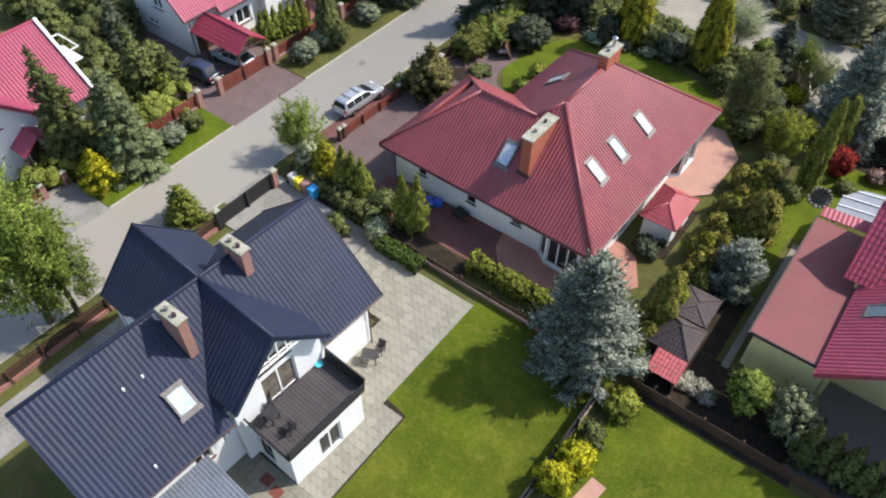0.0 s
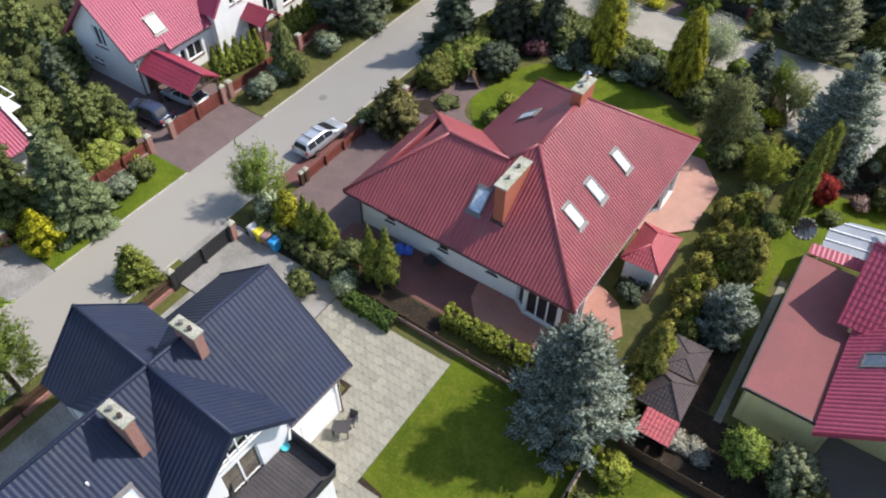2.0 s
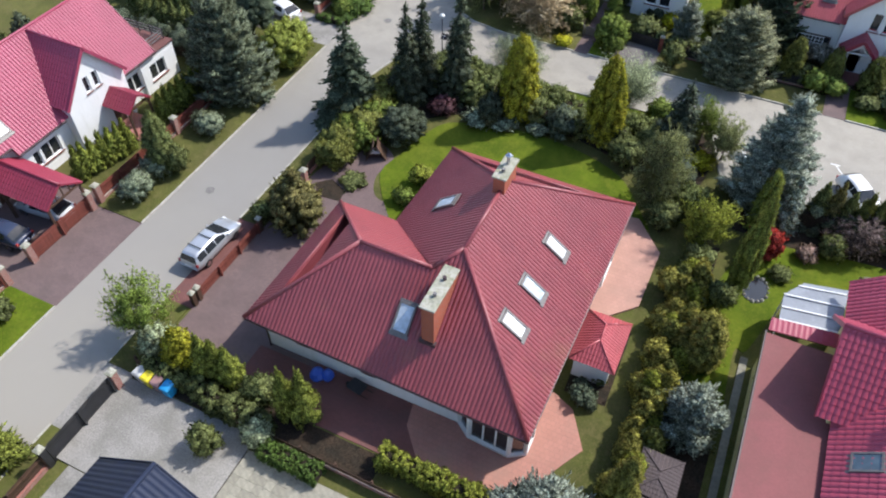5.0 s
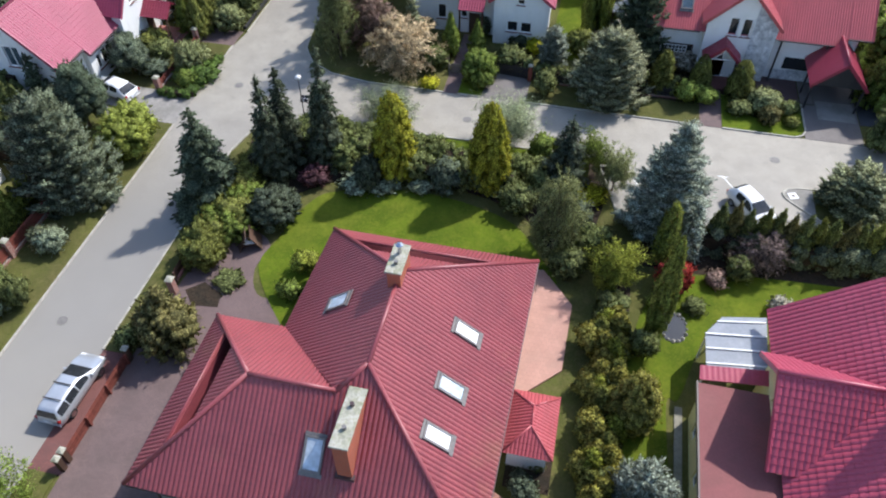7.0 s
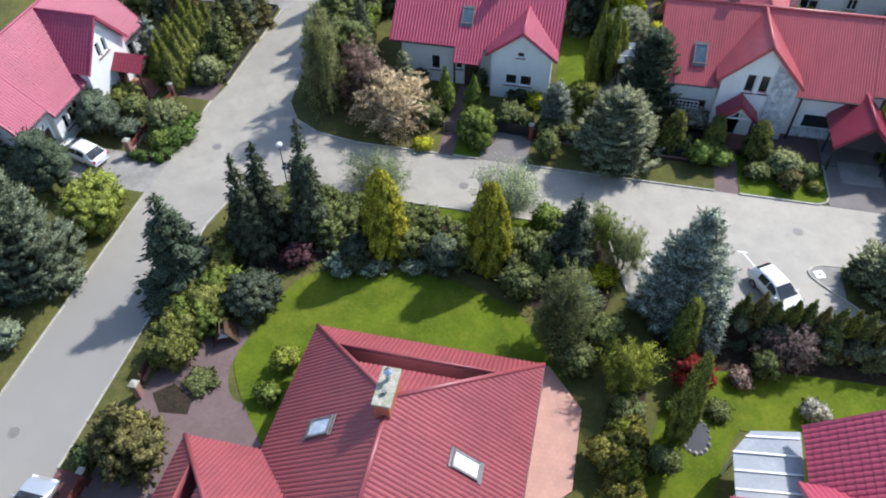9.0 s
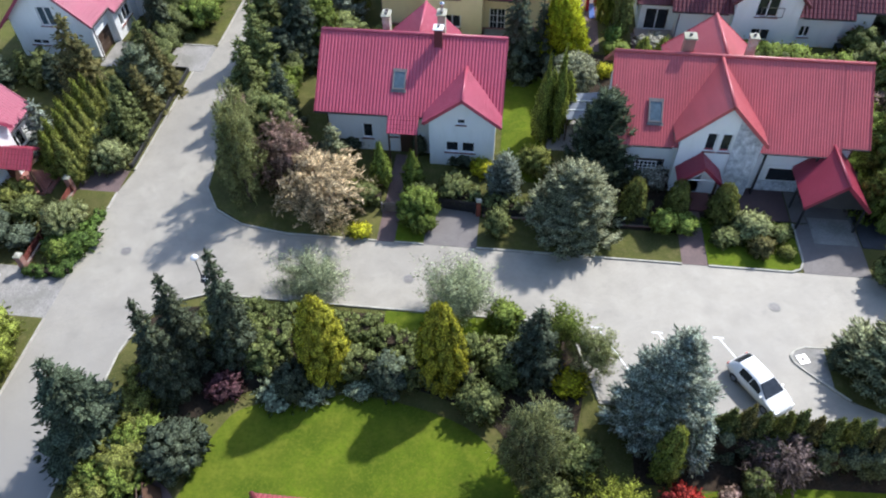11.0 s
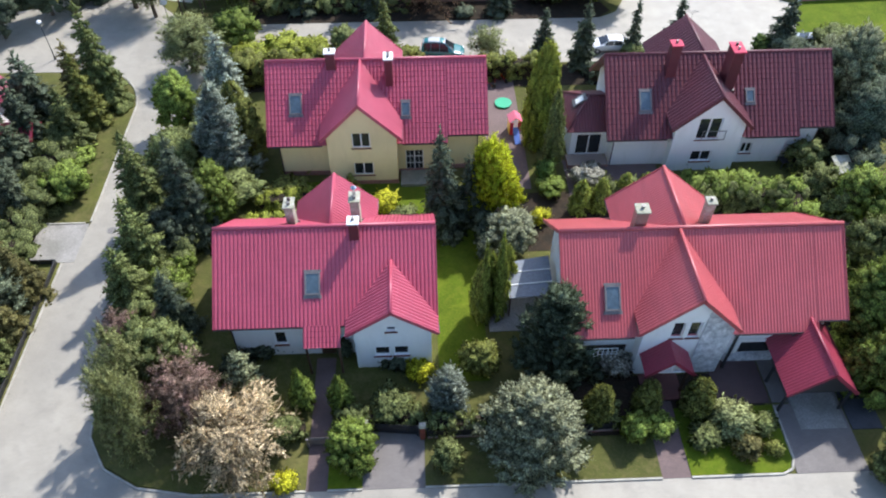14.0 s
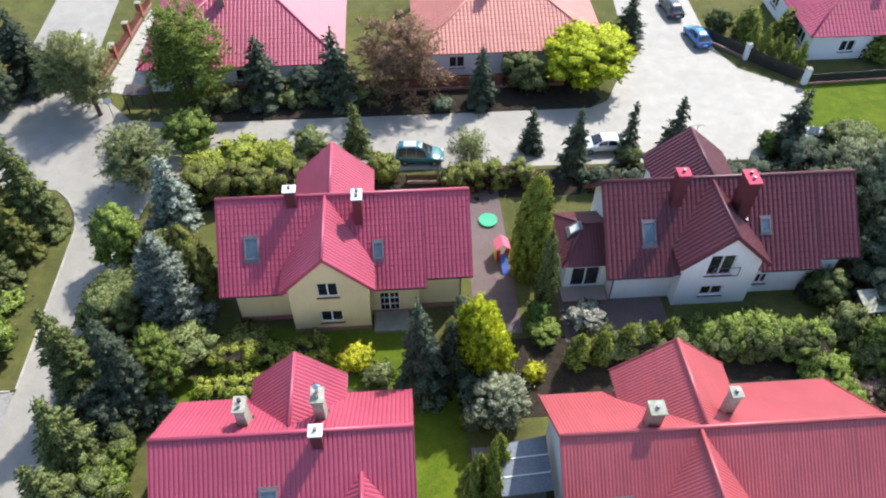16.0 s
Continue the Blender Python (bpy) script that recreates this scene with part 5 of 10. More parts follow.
def estate_house(xc, s0, zr, label, carport=False, wing=False):
    """A house facing the road to the east: ridge north-south, eave stepped out past the garage bay, twin-windowed gable, porch."""
    h = thing("house", xc, s0, 0, 0, label, "house", "white houses along the west side")
    roof, kw = "west_roof", WEST_TILE
    half, jog, n1, gc, hw = 4.7, 3.5, 17.9, 11.0, 3.1
    ze, xe = zr - half, 5.45
    part("roof_slope", sheet([(half - 0.5, 0, ze + 0.5), (half - 0.5, jog, ze + 0.5), (0, jog, zr), (0, 0, zr)], **kw), M[roof], h)
    part("roof_slope", sheet([(half, jog, ze), (half, n1, ze), (0, n1, zr), (0, jog, zr)], **kw), M[roof], h)
    part("roof_slope", sheet([(-half, n1, ze), (-half, 0, ze), (0, 0, zr), (0, n1, zr)], **kw), M[roof], h)
    part("ridge_cap", cap_line((0, 0, zr), (0, n1, zr)), M[roof], h, smooth=True)
    gutter(h, (half - 0.45, 0, ze + 0.42), (half - 0.45, jog, ze + 0.42))
    gutter(h, (half + 0.05, jog, ze - 0.08), (half + 0.05, gc - hw, ze - 0.08))
    gutter(h, (half + 0.05, gc + hw, ze - 0.08), (half + 0.05, n1, ze - 0.08))
    downpipe(h, half - 0.75, 0.56, ze + 0.2)
    downpipe(h, half - 0.45, gc + hw + 0.3, ze - 0.1)
    for s, e in ((1, half - 0.5), (-1, half)):
        verge(h, (0, 0, zr), (s * e, 0, zr - e), roof)
    verge(h, (half - 0.5, jog, ze + 0.5), (half, jog, ze), roof)
    for s in (-1, 1):
        verge(h, (0, n1, zr), (s * half, n1, ze), roof)
    # gable walls: twin tall attic window and a low pair to the south
    w = 3.75
    wt = zr - w - 0.16
    for yy, d, holes in ((0.5, 1, [(3.0, 4.4, ze + 0.1, ze + 1.95), (1.3, 2.9, 1.3, 1.8)]), (n1 - 0.5, -1, [(3.0, 4.4, ze + 0.1, ze + 1.9)])):
        a, b = ((-w, yy), (w, yy)) if d > 0 else ((w, yy), (-w, yy))
        part("wall", wall(a, b, 0, [(0, wt), (w, zr - 0.18), (2 * w, wt)], holes), M["white"], h)
        for o in holes:
            window(h, a, b, *o, pane="skyglass" if o[3] > 3 else "glass")
    part("wall", wall((-w, n1 - 0.5), (-w, 0.8), 0, [(0, wt), (n1 - 1.3, wt)]), M["white"], h)
    # garage bay, then the longer front wall
    a, b = (w, 0.8), (w, jog + 0.2)
    part("wall", wall(a, b, 0, [(0, wt), (jog - 0.6, wt)], [(0.25, 2.65, 0, 2.15)]), M["white"], h)
    gd = new("garage_door")
    gd.parent = h
    for k in range(4):
        part("panel", MB().box(w - 0.16, w - 0.12, 1.06, 3.44, 0.54 * k + 0.01, 0.54 * k + 0.53, 0.01), M["brownframe"], gd)
    f = 4.25
    ft = zr - f - 0.16
    part("wall", wall((w, jog + 0.2), (f, jog + 0.2), 0, [(0, ft), (f - w, ft)], [], 0.25), M["white"], h)
    L = n1 - 0.7 - jog
    a, b = (f, jog + 0.2), (f, n1 - 0.5)
    holes = [(0.9, 1.5, 1.0, 2.3), (1.7, 3.3, 1.0, 2.4), (L - 2.9, L - 1.3, 0.9, 2.4)]
    part("wall", wall(a, b, 0, [(0, ft), (L, ft)], holes), M["white"], h)
    for o in holes:
        window(h, a, b, *o, sashes=1 if o[1] - o[0] < 1 else 2)
    part("wall", wall((f, n1 - 0.5), (w, n1 - 0.5), 0, [(0, ft), (f - w, ft)], [], 0.25), M["white"], h)
    # the street gable
    gz, gs = zr - 0.15, 1.16
    ge = gz - hw * gs
    for s in (-1, 1):
        part("roof_slope", sheet([(zr - ge, gc + s * hw, ge), (xe, gc + s * hw, ge), (xe, gc, gz), (0.16, gc, gz)], **kw), M[roof], h)
        verge(h, (xe, gc, gz), (xe, gc + s * hw, ge), roof)
        part("side_wall", wall((f, gc + s * (hw - 0.35)), (xe - 0.4, gc + s * (hw - 0.35)), 0, [(0, ge + 0.2), (xe - 0.4 - f, ge + 0.2)], [], 0.25), M["white"], h)
    part("ridge_cap", cap_line((0.16, gc, gz), (xe, gc, gz)), M[roof], h, smooth=True)
    a, b = (xe - 0.4, gc - hw + 0.35), (xe - 0.4, gc + hw - 0.35)
    m = hw - 0.35
    holes = [(m - 0.72, m - 0.2, 4.2, 5.5), (m + 0.2, m + 0.72, 4.2, 5.5)]
    part("gable_wall", wall(a, b, 0, [(0, ge + 0.2), (m, gz - 0.16), (2 * m, ge + 0.2)], holes), M["white"], h)
    for o in holes:
        window(h, a, b, *o, sashes=1)
    # porch in the corner beside the gable
    x0, x1, pc = xe - 0.4, xe + 2.3, gc + 1.3
    for s in (-1, 1):
        part("porch_roof", sheet([(x0, pc + s * 1.3, 2.6), (x1, pc + s * 1.3, 2.6), (x1, pc, 3.6), (x0, pc, 3.6)], **kw), M["crimson_roof"], h)
        part("porch_post", MB().box(x1 - 0.3, x1 - 0.15, pc + s * 1.1 - 0.07, pc + s * 1.1 + 0.07, 0, 2.7), M["wood"], h)
        part("porch_brace", MB().bar((x1 - 0.2, pc + s * 1.1, 2.1), (x1 - 0.2, pc + s * 0.5, 2.9), 0.09, 0.09), M["wood"], h)
    part("porch_beam", MB().bar((x1 - 0.2, pc - 1.2, 2.62), (x1 - 0.2, pc + 1.2, 2.62), 0.12, 0.12), M["wood"], h)
    part("porch_floor", MB().box(x0, x1, pc - 1.25, pc + 1.25, 0, 0.25).box(x1, x1 + 0.35, pc - 1.0, pc + 1.0, 0, 0.13), M["brick"], h)
    part("front_door", MB().box(x0 + 0.02, x0 + 0.07, pc - 0.5, pc + 0.5, 0.25, 2.3), M["brownframe"], h)
    if wing:
        roof_terrace(h, 4.5, n1 - 0.5)
    if carport:
        skylight(h, (3.55, 3.3, zr - 3.53), (0, 1, 0), (-1, 0, 1), 1.0, 1.25, "blind")
        y0, y1, xa, xb = 0.45, 3.75, 4.0, 10.0
        ym = (y0 + y1) / 2
        for s, yy in ((-1, y0), (1, y1)):
            part("carport_roof", sheet([(xa, yy, 2.65), (xb, yy, 2.65), (xb, ym, 3.75), (xa, ym, 3.75)], **kw), M["crimson_roof"], h)
            for xx in (xa + 1.6, xb - 0.2):
                part("carport_post", MB().box(xx - 0.08, xx + 0.08, yy - s * 0.2 - 0.08, yy - s * 0.2 + 0.08, 0, 2.75), M["wood"], h)
        part("ridge_cap", cap_line((xa, ym, 3.75), (xb, ym, 3.75), 0.1), M["crimson_roof"], h, smooth=True)
        tr = MB()
        for k in (-1.2, -0.6, 0, 0.6, 1.2):
            tr.bar((xb - 0.1, ym + k, 2.65), (xb - 0.1, ym + k, 3.7 - abs(k) * 0.66), 0.08, 0.08)
        tr.bar((xb - 0.1, y0 + 0.1, 2.65), (xb - 0.1, y1 - 0.1, 2.65), 0.12, 0.12)
        part("carport_truss", tr, M["wood"], h)
    return h


def roof_terrace(h, x1, y0):
    """A low flat-roofed wing with a railed terrace on top."""
    y1, x0, z = y0 + 2.7, -3.75, 3.05
    for a, b, holes in (((x1, y0 - 1.3), (x1, y1), [(0.9, 2.7, 0.9, 2.3)]), ((x1, y1), (x0, y1), [(2, 3.4, 0.9, 2.3), (6, 7.4, 0.9, 2.3)]), ((x0, y1), (x0, y0 + 0.003), [])):
        part("wing_wall", wall(a, b, 0, [(0, z), (math.dist(a, b), z)], holes), M["white"], h)
        for o in holes:
            window(h, a, b, *o)
    part("terrace_floor", MB().box(x0 - 0.1, x1 + 0.1, y0 + 0.02, y1 + 0.1, z, z + 0.12), M["redpave"], h)
    xr, yr = x1 - 0.6, y1 - 0.15
    for k in range(3):
        zz = z + 0.42 + 0.28 * k
        part("terrace_rail", MB().bar((xr, y0 + 0.1, zz), (xr, yr, zz), 0.05, 0.10), M["steel"], h)
        part("terrace_rail", MB().bar((xr, yr, zz), (x0, yr, zz), 0.05, 0.10), M["steel"], h)
    for x, y in [(xr, y0 + 0.15)] + [(xr + (x0 - xr) * i / 6, yr) for i in range(7)]:
        part("terrace_post", MB().box(x - 0.04, x + 0.04, y - 0.04, y + 0.04, z + 0.1, z + 1.08), M["black"], h)


def west_house(x, y, zr, half, L0, L1, gc, label, group=""):
    """A house facing the road to the east: ridge north-south, one big gable to the east."""
    h = thing("house", x, y, 0, 0, label, "house", group)
    sl, roof, kw = 0.80, "west_roof", WEST_TILE
    ze = zr - half * sl
    gable_roof(h, "y", 0, half, L0, L1, zr, ze, roof, **kw)
    w = half - 0.6
    wt = zr - w * sl - 0.14
    for yy, d in ((L0 + 0.6, 1), (L1 - 0.6, -1)):
        a, b = ((-w, yy), (w, yy)) if d > 0 else ((w, yy), (-w, yy))
        holes = [(2.2, 3.5, 1, 2.3), (6.4, 7.6, 1, 2.3), (4.2, 5.4, 4.2, 5.5)]
        part("wall", wall(a, b, 0, [(0, wt), (w, zr - 0.16), (2 * w, wt)], holes), M["white"], h)
        for o in holes:
            window(h, a, b, *o)
        for s in (-1, 1):
            verge(h, (0, yy - 0.6 * d, zr), (half * s, yy - 0.6 * d, ze), roof)
    a, b = (w, L0 + 0.6), (w, L1 - 0.6)
    L = L1 - L0 - 1.2
    holes = [(1.6, 3.4, 0.9, 2.3), (L - 3.4, L - 1.8, 0.9, 2.3), (L - 6.2, L - 4.6, 0.9, 2.3)]
    part("wall", wall(a, b, 0, [(0, wt), (L, wt)], holes), M["white"], h)
    for o in holes:
        window(h, a, b, *o)
    part("wall", wall((-w, L1 - 0.6), (-w, L0 + 0.6), 0, [(0, wt), (L, wt)]), M["white"], h)
    hw, xe, gz, ge = 3.9, half + 0.5, zr - 0.1, zr - 0.1 - 3.9 * 0.9
    for s in (-1, 1):
        part("roof_slope", sheet([((zr - ge) / sl, gc + s * hw, ge), (xe, gc + s * hw, ge), (xe, gc, gz), (0.2, gc, gz)], **kw), M[roof], h)
        verge(h, (xe, gc, gz), (xe, gc + s * hw, ge), roof)
        part("side_wall", wall((w, gc + s * (hw - 0.4)), (xe - 0.4, gc + s * (hw - 0.4)), 0, [(0, ge + 0.2), (xe - 0.4 - w, ge + 0.2)], [], 0.25), M["white"], h)
    part("ridge_cap", cap_line((0.2, gc, gz), (xe, gc, gz)), M[roof], h, smooth=True)
    a, b = (xe - 0.4, gc - hw + 0.4), (xe - 0.4, gc + hw - 0.4)
    holes = [(2.75, 3.25, 4.3, 5.6), (3.75, 4.25, 4.3, 5.6)]
    part("gable_wall", wall(a, b, 0, [(0, ge + 0.2), (hw - 0.4, gz - 0.16), (2 * hw - 0.8, ge + 0.2)], holes), M["white"], h)
    for o in holes:
        window(h, a, b, *o, sashes=1)
    # porch before the gable
    for s in (-1, 1):
        part("porch_roof", sheet([(xe - 0.4, gc + 2.1 + s * 1.5, 2.6), (xe + 1.5, gc + 2.1 + s * 1.5, 2.6), (xe + 1.5, gc + 2.1, 3.6), (xe - 0.4, gc + 2.1, 3.6)], **kw), M[roof], h)
        part("porch_post", MB().box(xe + 1.25, xe + 1.4, gc + 2.1 + s * 1.2 - 0.07, gc + 2.1 + s * 1.2 + 0.07, 0, 2.8), M["wood"], h)
    part("porch_floor", MB().box(xe - 0.4, xe + 1.5, gc + 0.6, gc + 3.6, 0, 0.25), M["brick"], h)
    part("front_door", MB().box(xe - 0.38, xe - 0.33, gc + 1.6, gc + 2.6, 0.25, 2.3), M["brownframe"], h)
    return h


def cream_house():
    h = thing("house", 0, 0, 0, 0, "cream house with glossy red tile roof and flat-roofed garage", "house")
    R, kw = "red_roof", dict(wave=0.30, depth=0.055, step=0.42, fall=0.03)
    sl, xe, ze, xr = 0.87, 2.9, 3.5, 9.0
    zr = ze + (xr - xe) * sl
    part("roof_slope", sheet([(xe, 46.7, ze + 0.3), (xe, 28.8, ze), (xr, 28.8, zr), (xr, 46.7, zr + 0.3)], **kw), M[R], h)
    part("roof_slope", sheet([(xr + 6.2, 28.8, ze), (xr + 6.2, 46.7, ze), (xr, 46.7, zr + 0.2), (xr, 28.8, zr)], **kw), M[R], h)
    part("ridge_cap", cap_line((xr, 28.8, zr), (xr, 46.7, zr + 0.3), 0.13), M[R], h, smooth=True)
    verge(h, (xr, 46.7, zr + 0.3), (xe, 46.7, ze + 0.3), R), verge(h, (xr, 28.8, zr), (xe, 28.8, ze), R)
    # west gable
    gz, ge = 7.45, 4.1
    part("roof_slope", sheet([(2.0, 36.2, ge), (6.0, 36.2, ge), (9.0, 39.75, gz), (1.8, 39.75, gz)], **kw), M[R], h)
    part("roof_slope", sheet([(6.0, 43.1, ge + 0.3), (2.1, 43.1, ge + 0.3), (1.8, 39.75, gz), (9.0, 39.75, gz)], **kw), M[R], h)
    part("ridge_cap", cap_line((1.8, 39.75, gz), (9.0, 39.75, gz), 0.13), M[R], h, smooth=True)
    verge(h, (1.8, 39.75, gz), (2.0, 36.2, ge), R), verge(h, (1.8, 39.75, gz), (2.1, 43.1, ge + 0.3), R)
    a, b = (2.75, 43.0), (2.75, 36.6)
    part("gable_wall", wall(a, b, 0, [(0, 4.4), (3.2, 7.2), (6.4, 4.2)], [(2.3, 3.9, 3.5, 5.6)]), M["olive"], h)
    window(h, a, b, 2.3, 3.9, 3.5, 5.6, sill=None)
    part("wall", wall((3.6, 46.0), (3.6, 30.1), 0, [(0, 4.0), (15.9, 4.0)]), M["olive"], h)
    # recessed front under the deep overhang
    part("wall", wall((3.92, 31.95), (14.4, 31.95), 0, [(0, 3.95), (5.08, 8.4), (10.48, 3.9)], [(5.2, 7.0, 0.9, 2.2)]), M["olive"], h)
    window(h, (3.92, 31.95), (14.4, 31.95), 5.2, 7.0, 0.9, 2.2)
    part("wall", wall((14.4, 46.0), (3.6, 46.0), 0, [(0, 3.9), (5.4, 8.6), (10.8, 3.9)], [(6.0, 7.6, 0.9, 2.2)]), M["olive"], h)
    # flat garage
    for p, q in (((-0.7, 41.0), (-0.7, 29.9)), ((-0.7, 29.9), (3.5, 29.7)), ((3.5, 41.2), (-0.7, 41.0))):
        L = math.dist(p, q)
        holes = [(1.2, 2.0, 0.5, 2.6), (4.0, 4.8, 0.5, 2.6)] if p[0] == q[0] else []
        part("garage_wall", wall(p, q, 0, [(0, 3.15), (L, 3.15)], holes, 0.25), M["olive"], h)
        for o in holes:
            window(h, p, q, *o, sashes=1, sill=None)
    part("flat_roof", MB().box(-0.95, 3.6, 29.68, 41.2, 3.15, 3.30), M["flat_roof"], h, "flat red felt garage roof")
    part("roof_edge", MB().box(-1.05, -0.955, 29.5, 41.3, 3.05, 3.36).box(-0.95, 3.6, 29.58, 29.675, 3.12, 3.36), M["gutter"], h)
    part("lean_to_roof", sheet([(-0.9, 41.35, 3.40), (3.2, 41.75, 3.40), (3.2, 42.6, 3.62), (-0.9, 42.15, 3.62)], wave=0.3, depth=0.012), M[R], h)
    skylight(h, (3.9, 33.6, 4.38), (0, 1, 0), (1, 0, sl), 0.9, 1.3)
    chimney(h, 7.2, 38.0, 6.0, 8.9, 0.9, 0.9, "brick", 1)
    part("path_edge", MB().box(-1.5, -1.06, 29.0, 41.5, 0, 0.08), M["slab"], h)
    # milky canopy on the north-west corner
    part("canopy_roof", MB().prism([(-0.3, 42.7, 2.5), (3.0, 43.0, 2.75), (3.2, 47.0, 2.75), (0.7, 46.7, 2.5), (-0.3, 45.3, 2.45)], (0, 0, 0.04)), M["polycarb"], h, "milky polycarbonate canopy")
    bars = MB()
    for k in range(4):
        y = 43.3 + k * 1.05
        bars.bar((-0.3 + max(0, k - 2) * 0.7, y - 0.15, 2.57), (3.1, y + 0.1, 2.82), 0.09, 0.06)
    part("canopy_bar", bars, M["frame"], h)
    for x, y in ((-0.2, 43.0), (-0.2, 45.2), (0.8, 46.5)):
        part("canopy_post", MB().box(x - 0.04, x + 0.04, y - 0.04, y + 0.04, 0, 2.5), M["frame"], h)
    return h


def far_house(x0, x1, y0, y1, ze, zr, roof, label):
    """A hip-roofed bungalow."""
    h = thing("house", 0, 0, 0, 0, label, "house")
    xm0, xm1, ym, run = x0 + (y1 - y0) / 2, x1 - (y1 - y0) / 2, (y0 + y1) / 2, 0
    c = [(x0, y0, ze), (x1, y0, ze), (x1, y1, ze), (x0, y1, ze)]
    p, q = (xm0, ym, zr), (xm1, ym, zr)
    for pts in ([c[0], c[1], q, p], [c[1], c[2], q], [c[2], c[3], p, q], [c[3], c[0], p]):
        part("roof_slope", sheet(pts, **dict(TILE, wave=0.4, step=0.5)), M[roof], h)
    for a, b in ((c[0], p), (c[1], q), (c[2], q), (c[3], p), (p, q)):
        part("ridge_cap", cap_line(a, b, 0.13), M[roof], h, smooth=True)
    w = 0.7
    ring = [(x0 + w, y0 + w), (x1 - w, y0 + w), (x1 - w, y1 - w), (x0 + w, y1 - w)]
    for i in range(4):
        a, b = ring[i], ring[(i + 1) % 4]
        L = math.dist(a, b)
        holes = [(L * k - 0.8, L * k + 0.8, 0.9, 2.2) for k in (0.2, 0.5, 0.8)]
        part("wall", wall(a, b, 0, [(0, ze + 0.3), (L, ze + 0.3)], holes), M["white"], h)
        for o in holes:
            window(h, a, b, *o)
    chimney(h, (x0 + x1) / 2 - 2, ym - 1.6, zr - 2.0, zr + 0.5, 0.7, 0.9, "brick", 2)
    return h


blue_house()
red_house()
garden_store()
gabled_house(-20.46, 83.0, -6.95, 7.45, 8.1, 5.1, 4.6, 0.775, "red_roof", "white", (4.5, 2.95, -6.1, 6.65, 4.4, [(1.25, 2.25, 1.4, 2.4, 1), (2.5, 3.5, 1.4, 2.4, 1), (2.1, 2.75, 4.1, 4.6, 1)]), (0.5, 2.9, 5.6, 7.6, 4.9),
             "white cottage with bright red tile roof and front gable", dict(wave=0.26, depth=0.058, step=0.36, fall=0.006), [(2.7, 3.5, 1.2, 2.6, 1), (4.9, 5.5, 1.5, 2.4, 1)], h1_extra, slope_n=0.83)
gabled_house(2.83, 81.6, -7.95, 10.4, 8.5, 5.35, 4.9, 0.81, "bright_roof", "white", (-0.2, 3.2, -5.9, 8.45, 5.2, [(1.75, 2.5, 4.1, 5.7, 1), (2.8, 3.55, 4.1, 5.7, 1)]), (0.2, 3.6, 5.9, 8.45, 5.4),
             "long white house with bright red ribbed roof and entrance porch", dict(wave=0.2, depth=0.02), [], h2_extra, notch=(8.4, 4.8))
gabled_house(-18.55, 101.35, -7.7, 10.3, 8.46, 5.05, 4.0, 0.93, "red_roof", "yellow", (0.0, 3.25, -6.1, 8.42, 5.05, [(2.05, 3.5, 3.9, 5.4), (2.0, 3.6, 1.0, 2.3)]), (0.3, 3.0, 5.9, 8.4, 5.4),
             "cream-yellow house with glossy red tile roof and gable", dict(wave=0.30, depth=0.055, step=0.42, fall=0.03), [(10.4, 11.9, 0.2, 2.4, 2, 1)], h3_extra, slope_n=1.05, notch=(6.95, 4.6))
gabled_house(10.0, 101.9, -8.35, 10.75, 8.02, 5.4, 3.8, 0.86, "dark_roof", "white", (-0.05, 3.3, -6.0, 7.9, 4.75, [(1.8, 3.7, 3.35, 5.5), (1.9, 3.6, 1.0, 2.1)]), (0.1, 3.3, 6.0, 7.95, 5.2),
             "white house with dark red tile roof and glazed annexe", dict(wave=0.36, depth=0.085, step=0.44, fall=0.03), [(11.2, 12.1, 1.0, 2.1)], h4_extra, slope_n=1.05, notch=(7.75, 4.85))
estate_house(-56.0, 30.6, 8.0, "white house with red tile roof, street gable and carport", True, True)
estate_house(-55.2, 59.7, 7.9, "white house with red tile roof facing the street")
estate_house(-54.3, 88.2, 7.9, "white house with red tile roof and a brown garage door")
south_west = west_house(-55.6, 14.9, 7.4, 5.3, -9.0, 5.4, -2.6, "white house with red tile roof behind spruces")
part("parapet", MB().bar((0, 5.55, 7.5), (5.4, 5.55, 3.2), 0.24, 0.42), M["white"], south_west)
part("balcony_rail", MB().bar((0.5, 6.6, 5.9), (3.2, 6.6, 5.9), 0.08, 0.08).bar((0.5, 5.75, 5.9), (0.5, 6.6, 5.9), 0.08, 0.08).bar((3.2, 5.75, 5.9), (3.2, 6.6, 5.9), 0.08, 0.08).box(0.5, 3.2, 5.75, 6.6, 4.8, 4.9), M["frame"], south_west, "white balcony slab and rail")
cream_house()
far_house(-38.5, -18.2, 126, 142, 3.0, 7.2, "red_roof", "low white house with broad red hipped roof")
far_house(-11.2, 8.6, 127, 143, 3.0, 6.6, "pink_roof", "low house with faded salmon tile roof")
far_house(30.0, 52.0, 127.4, 141, 3.2, 7.2, "red_roof", "white house with pale red hipped roof")

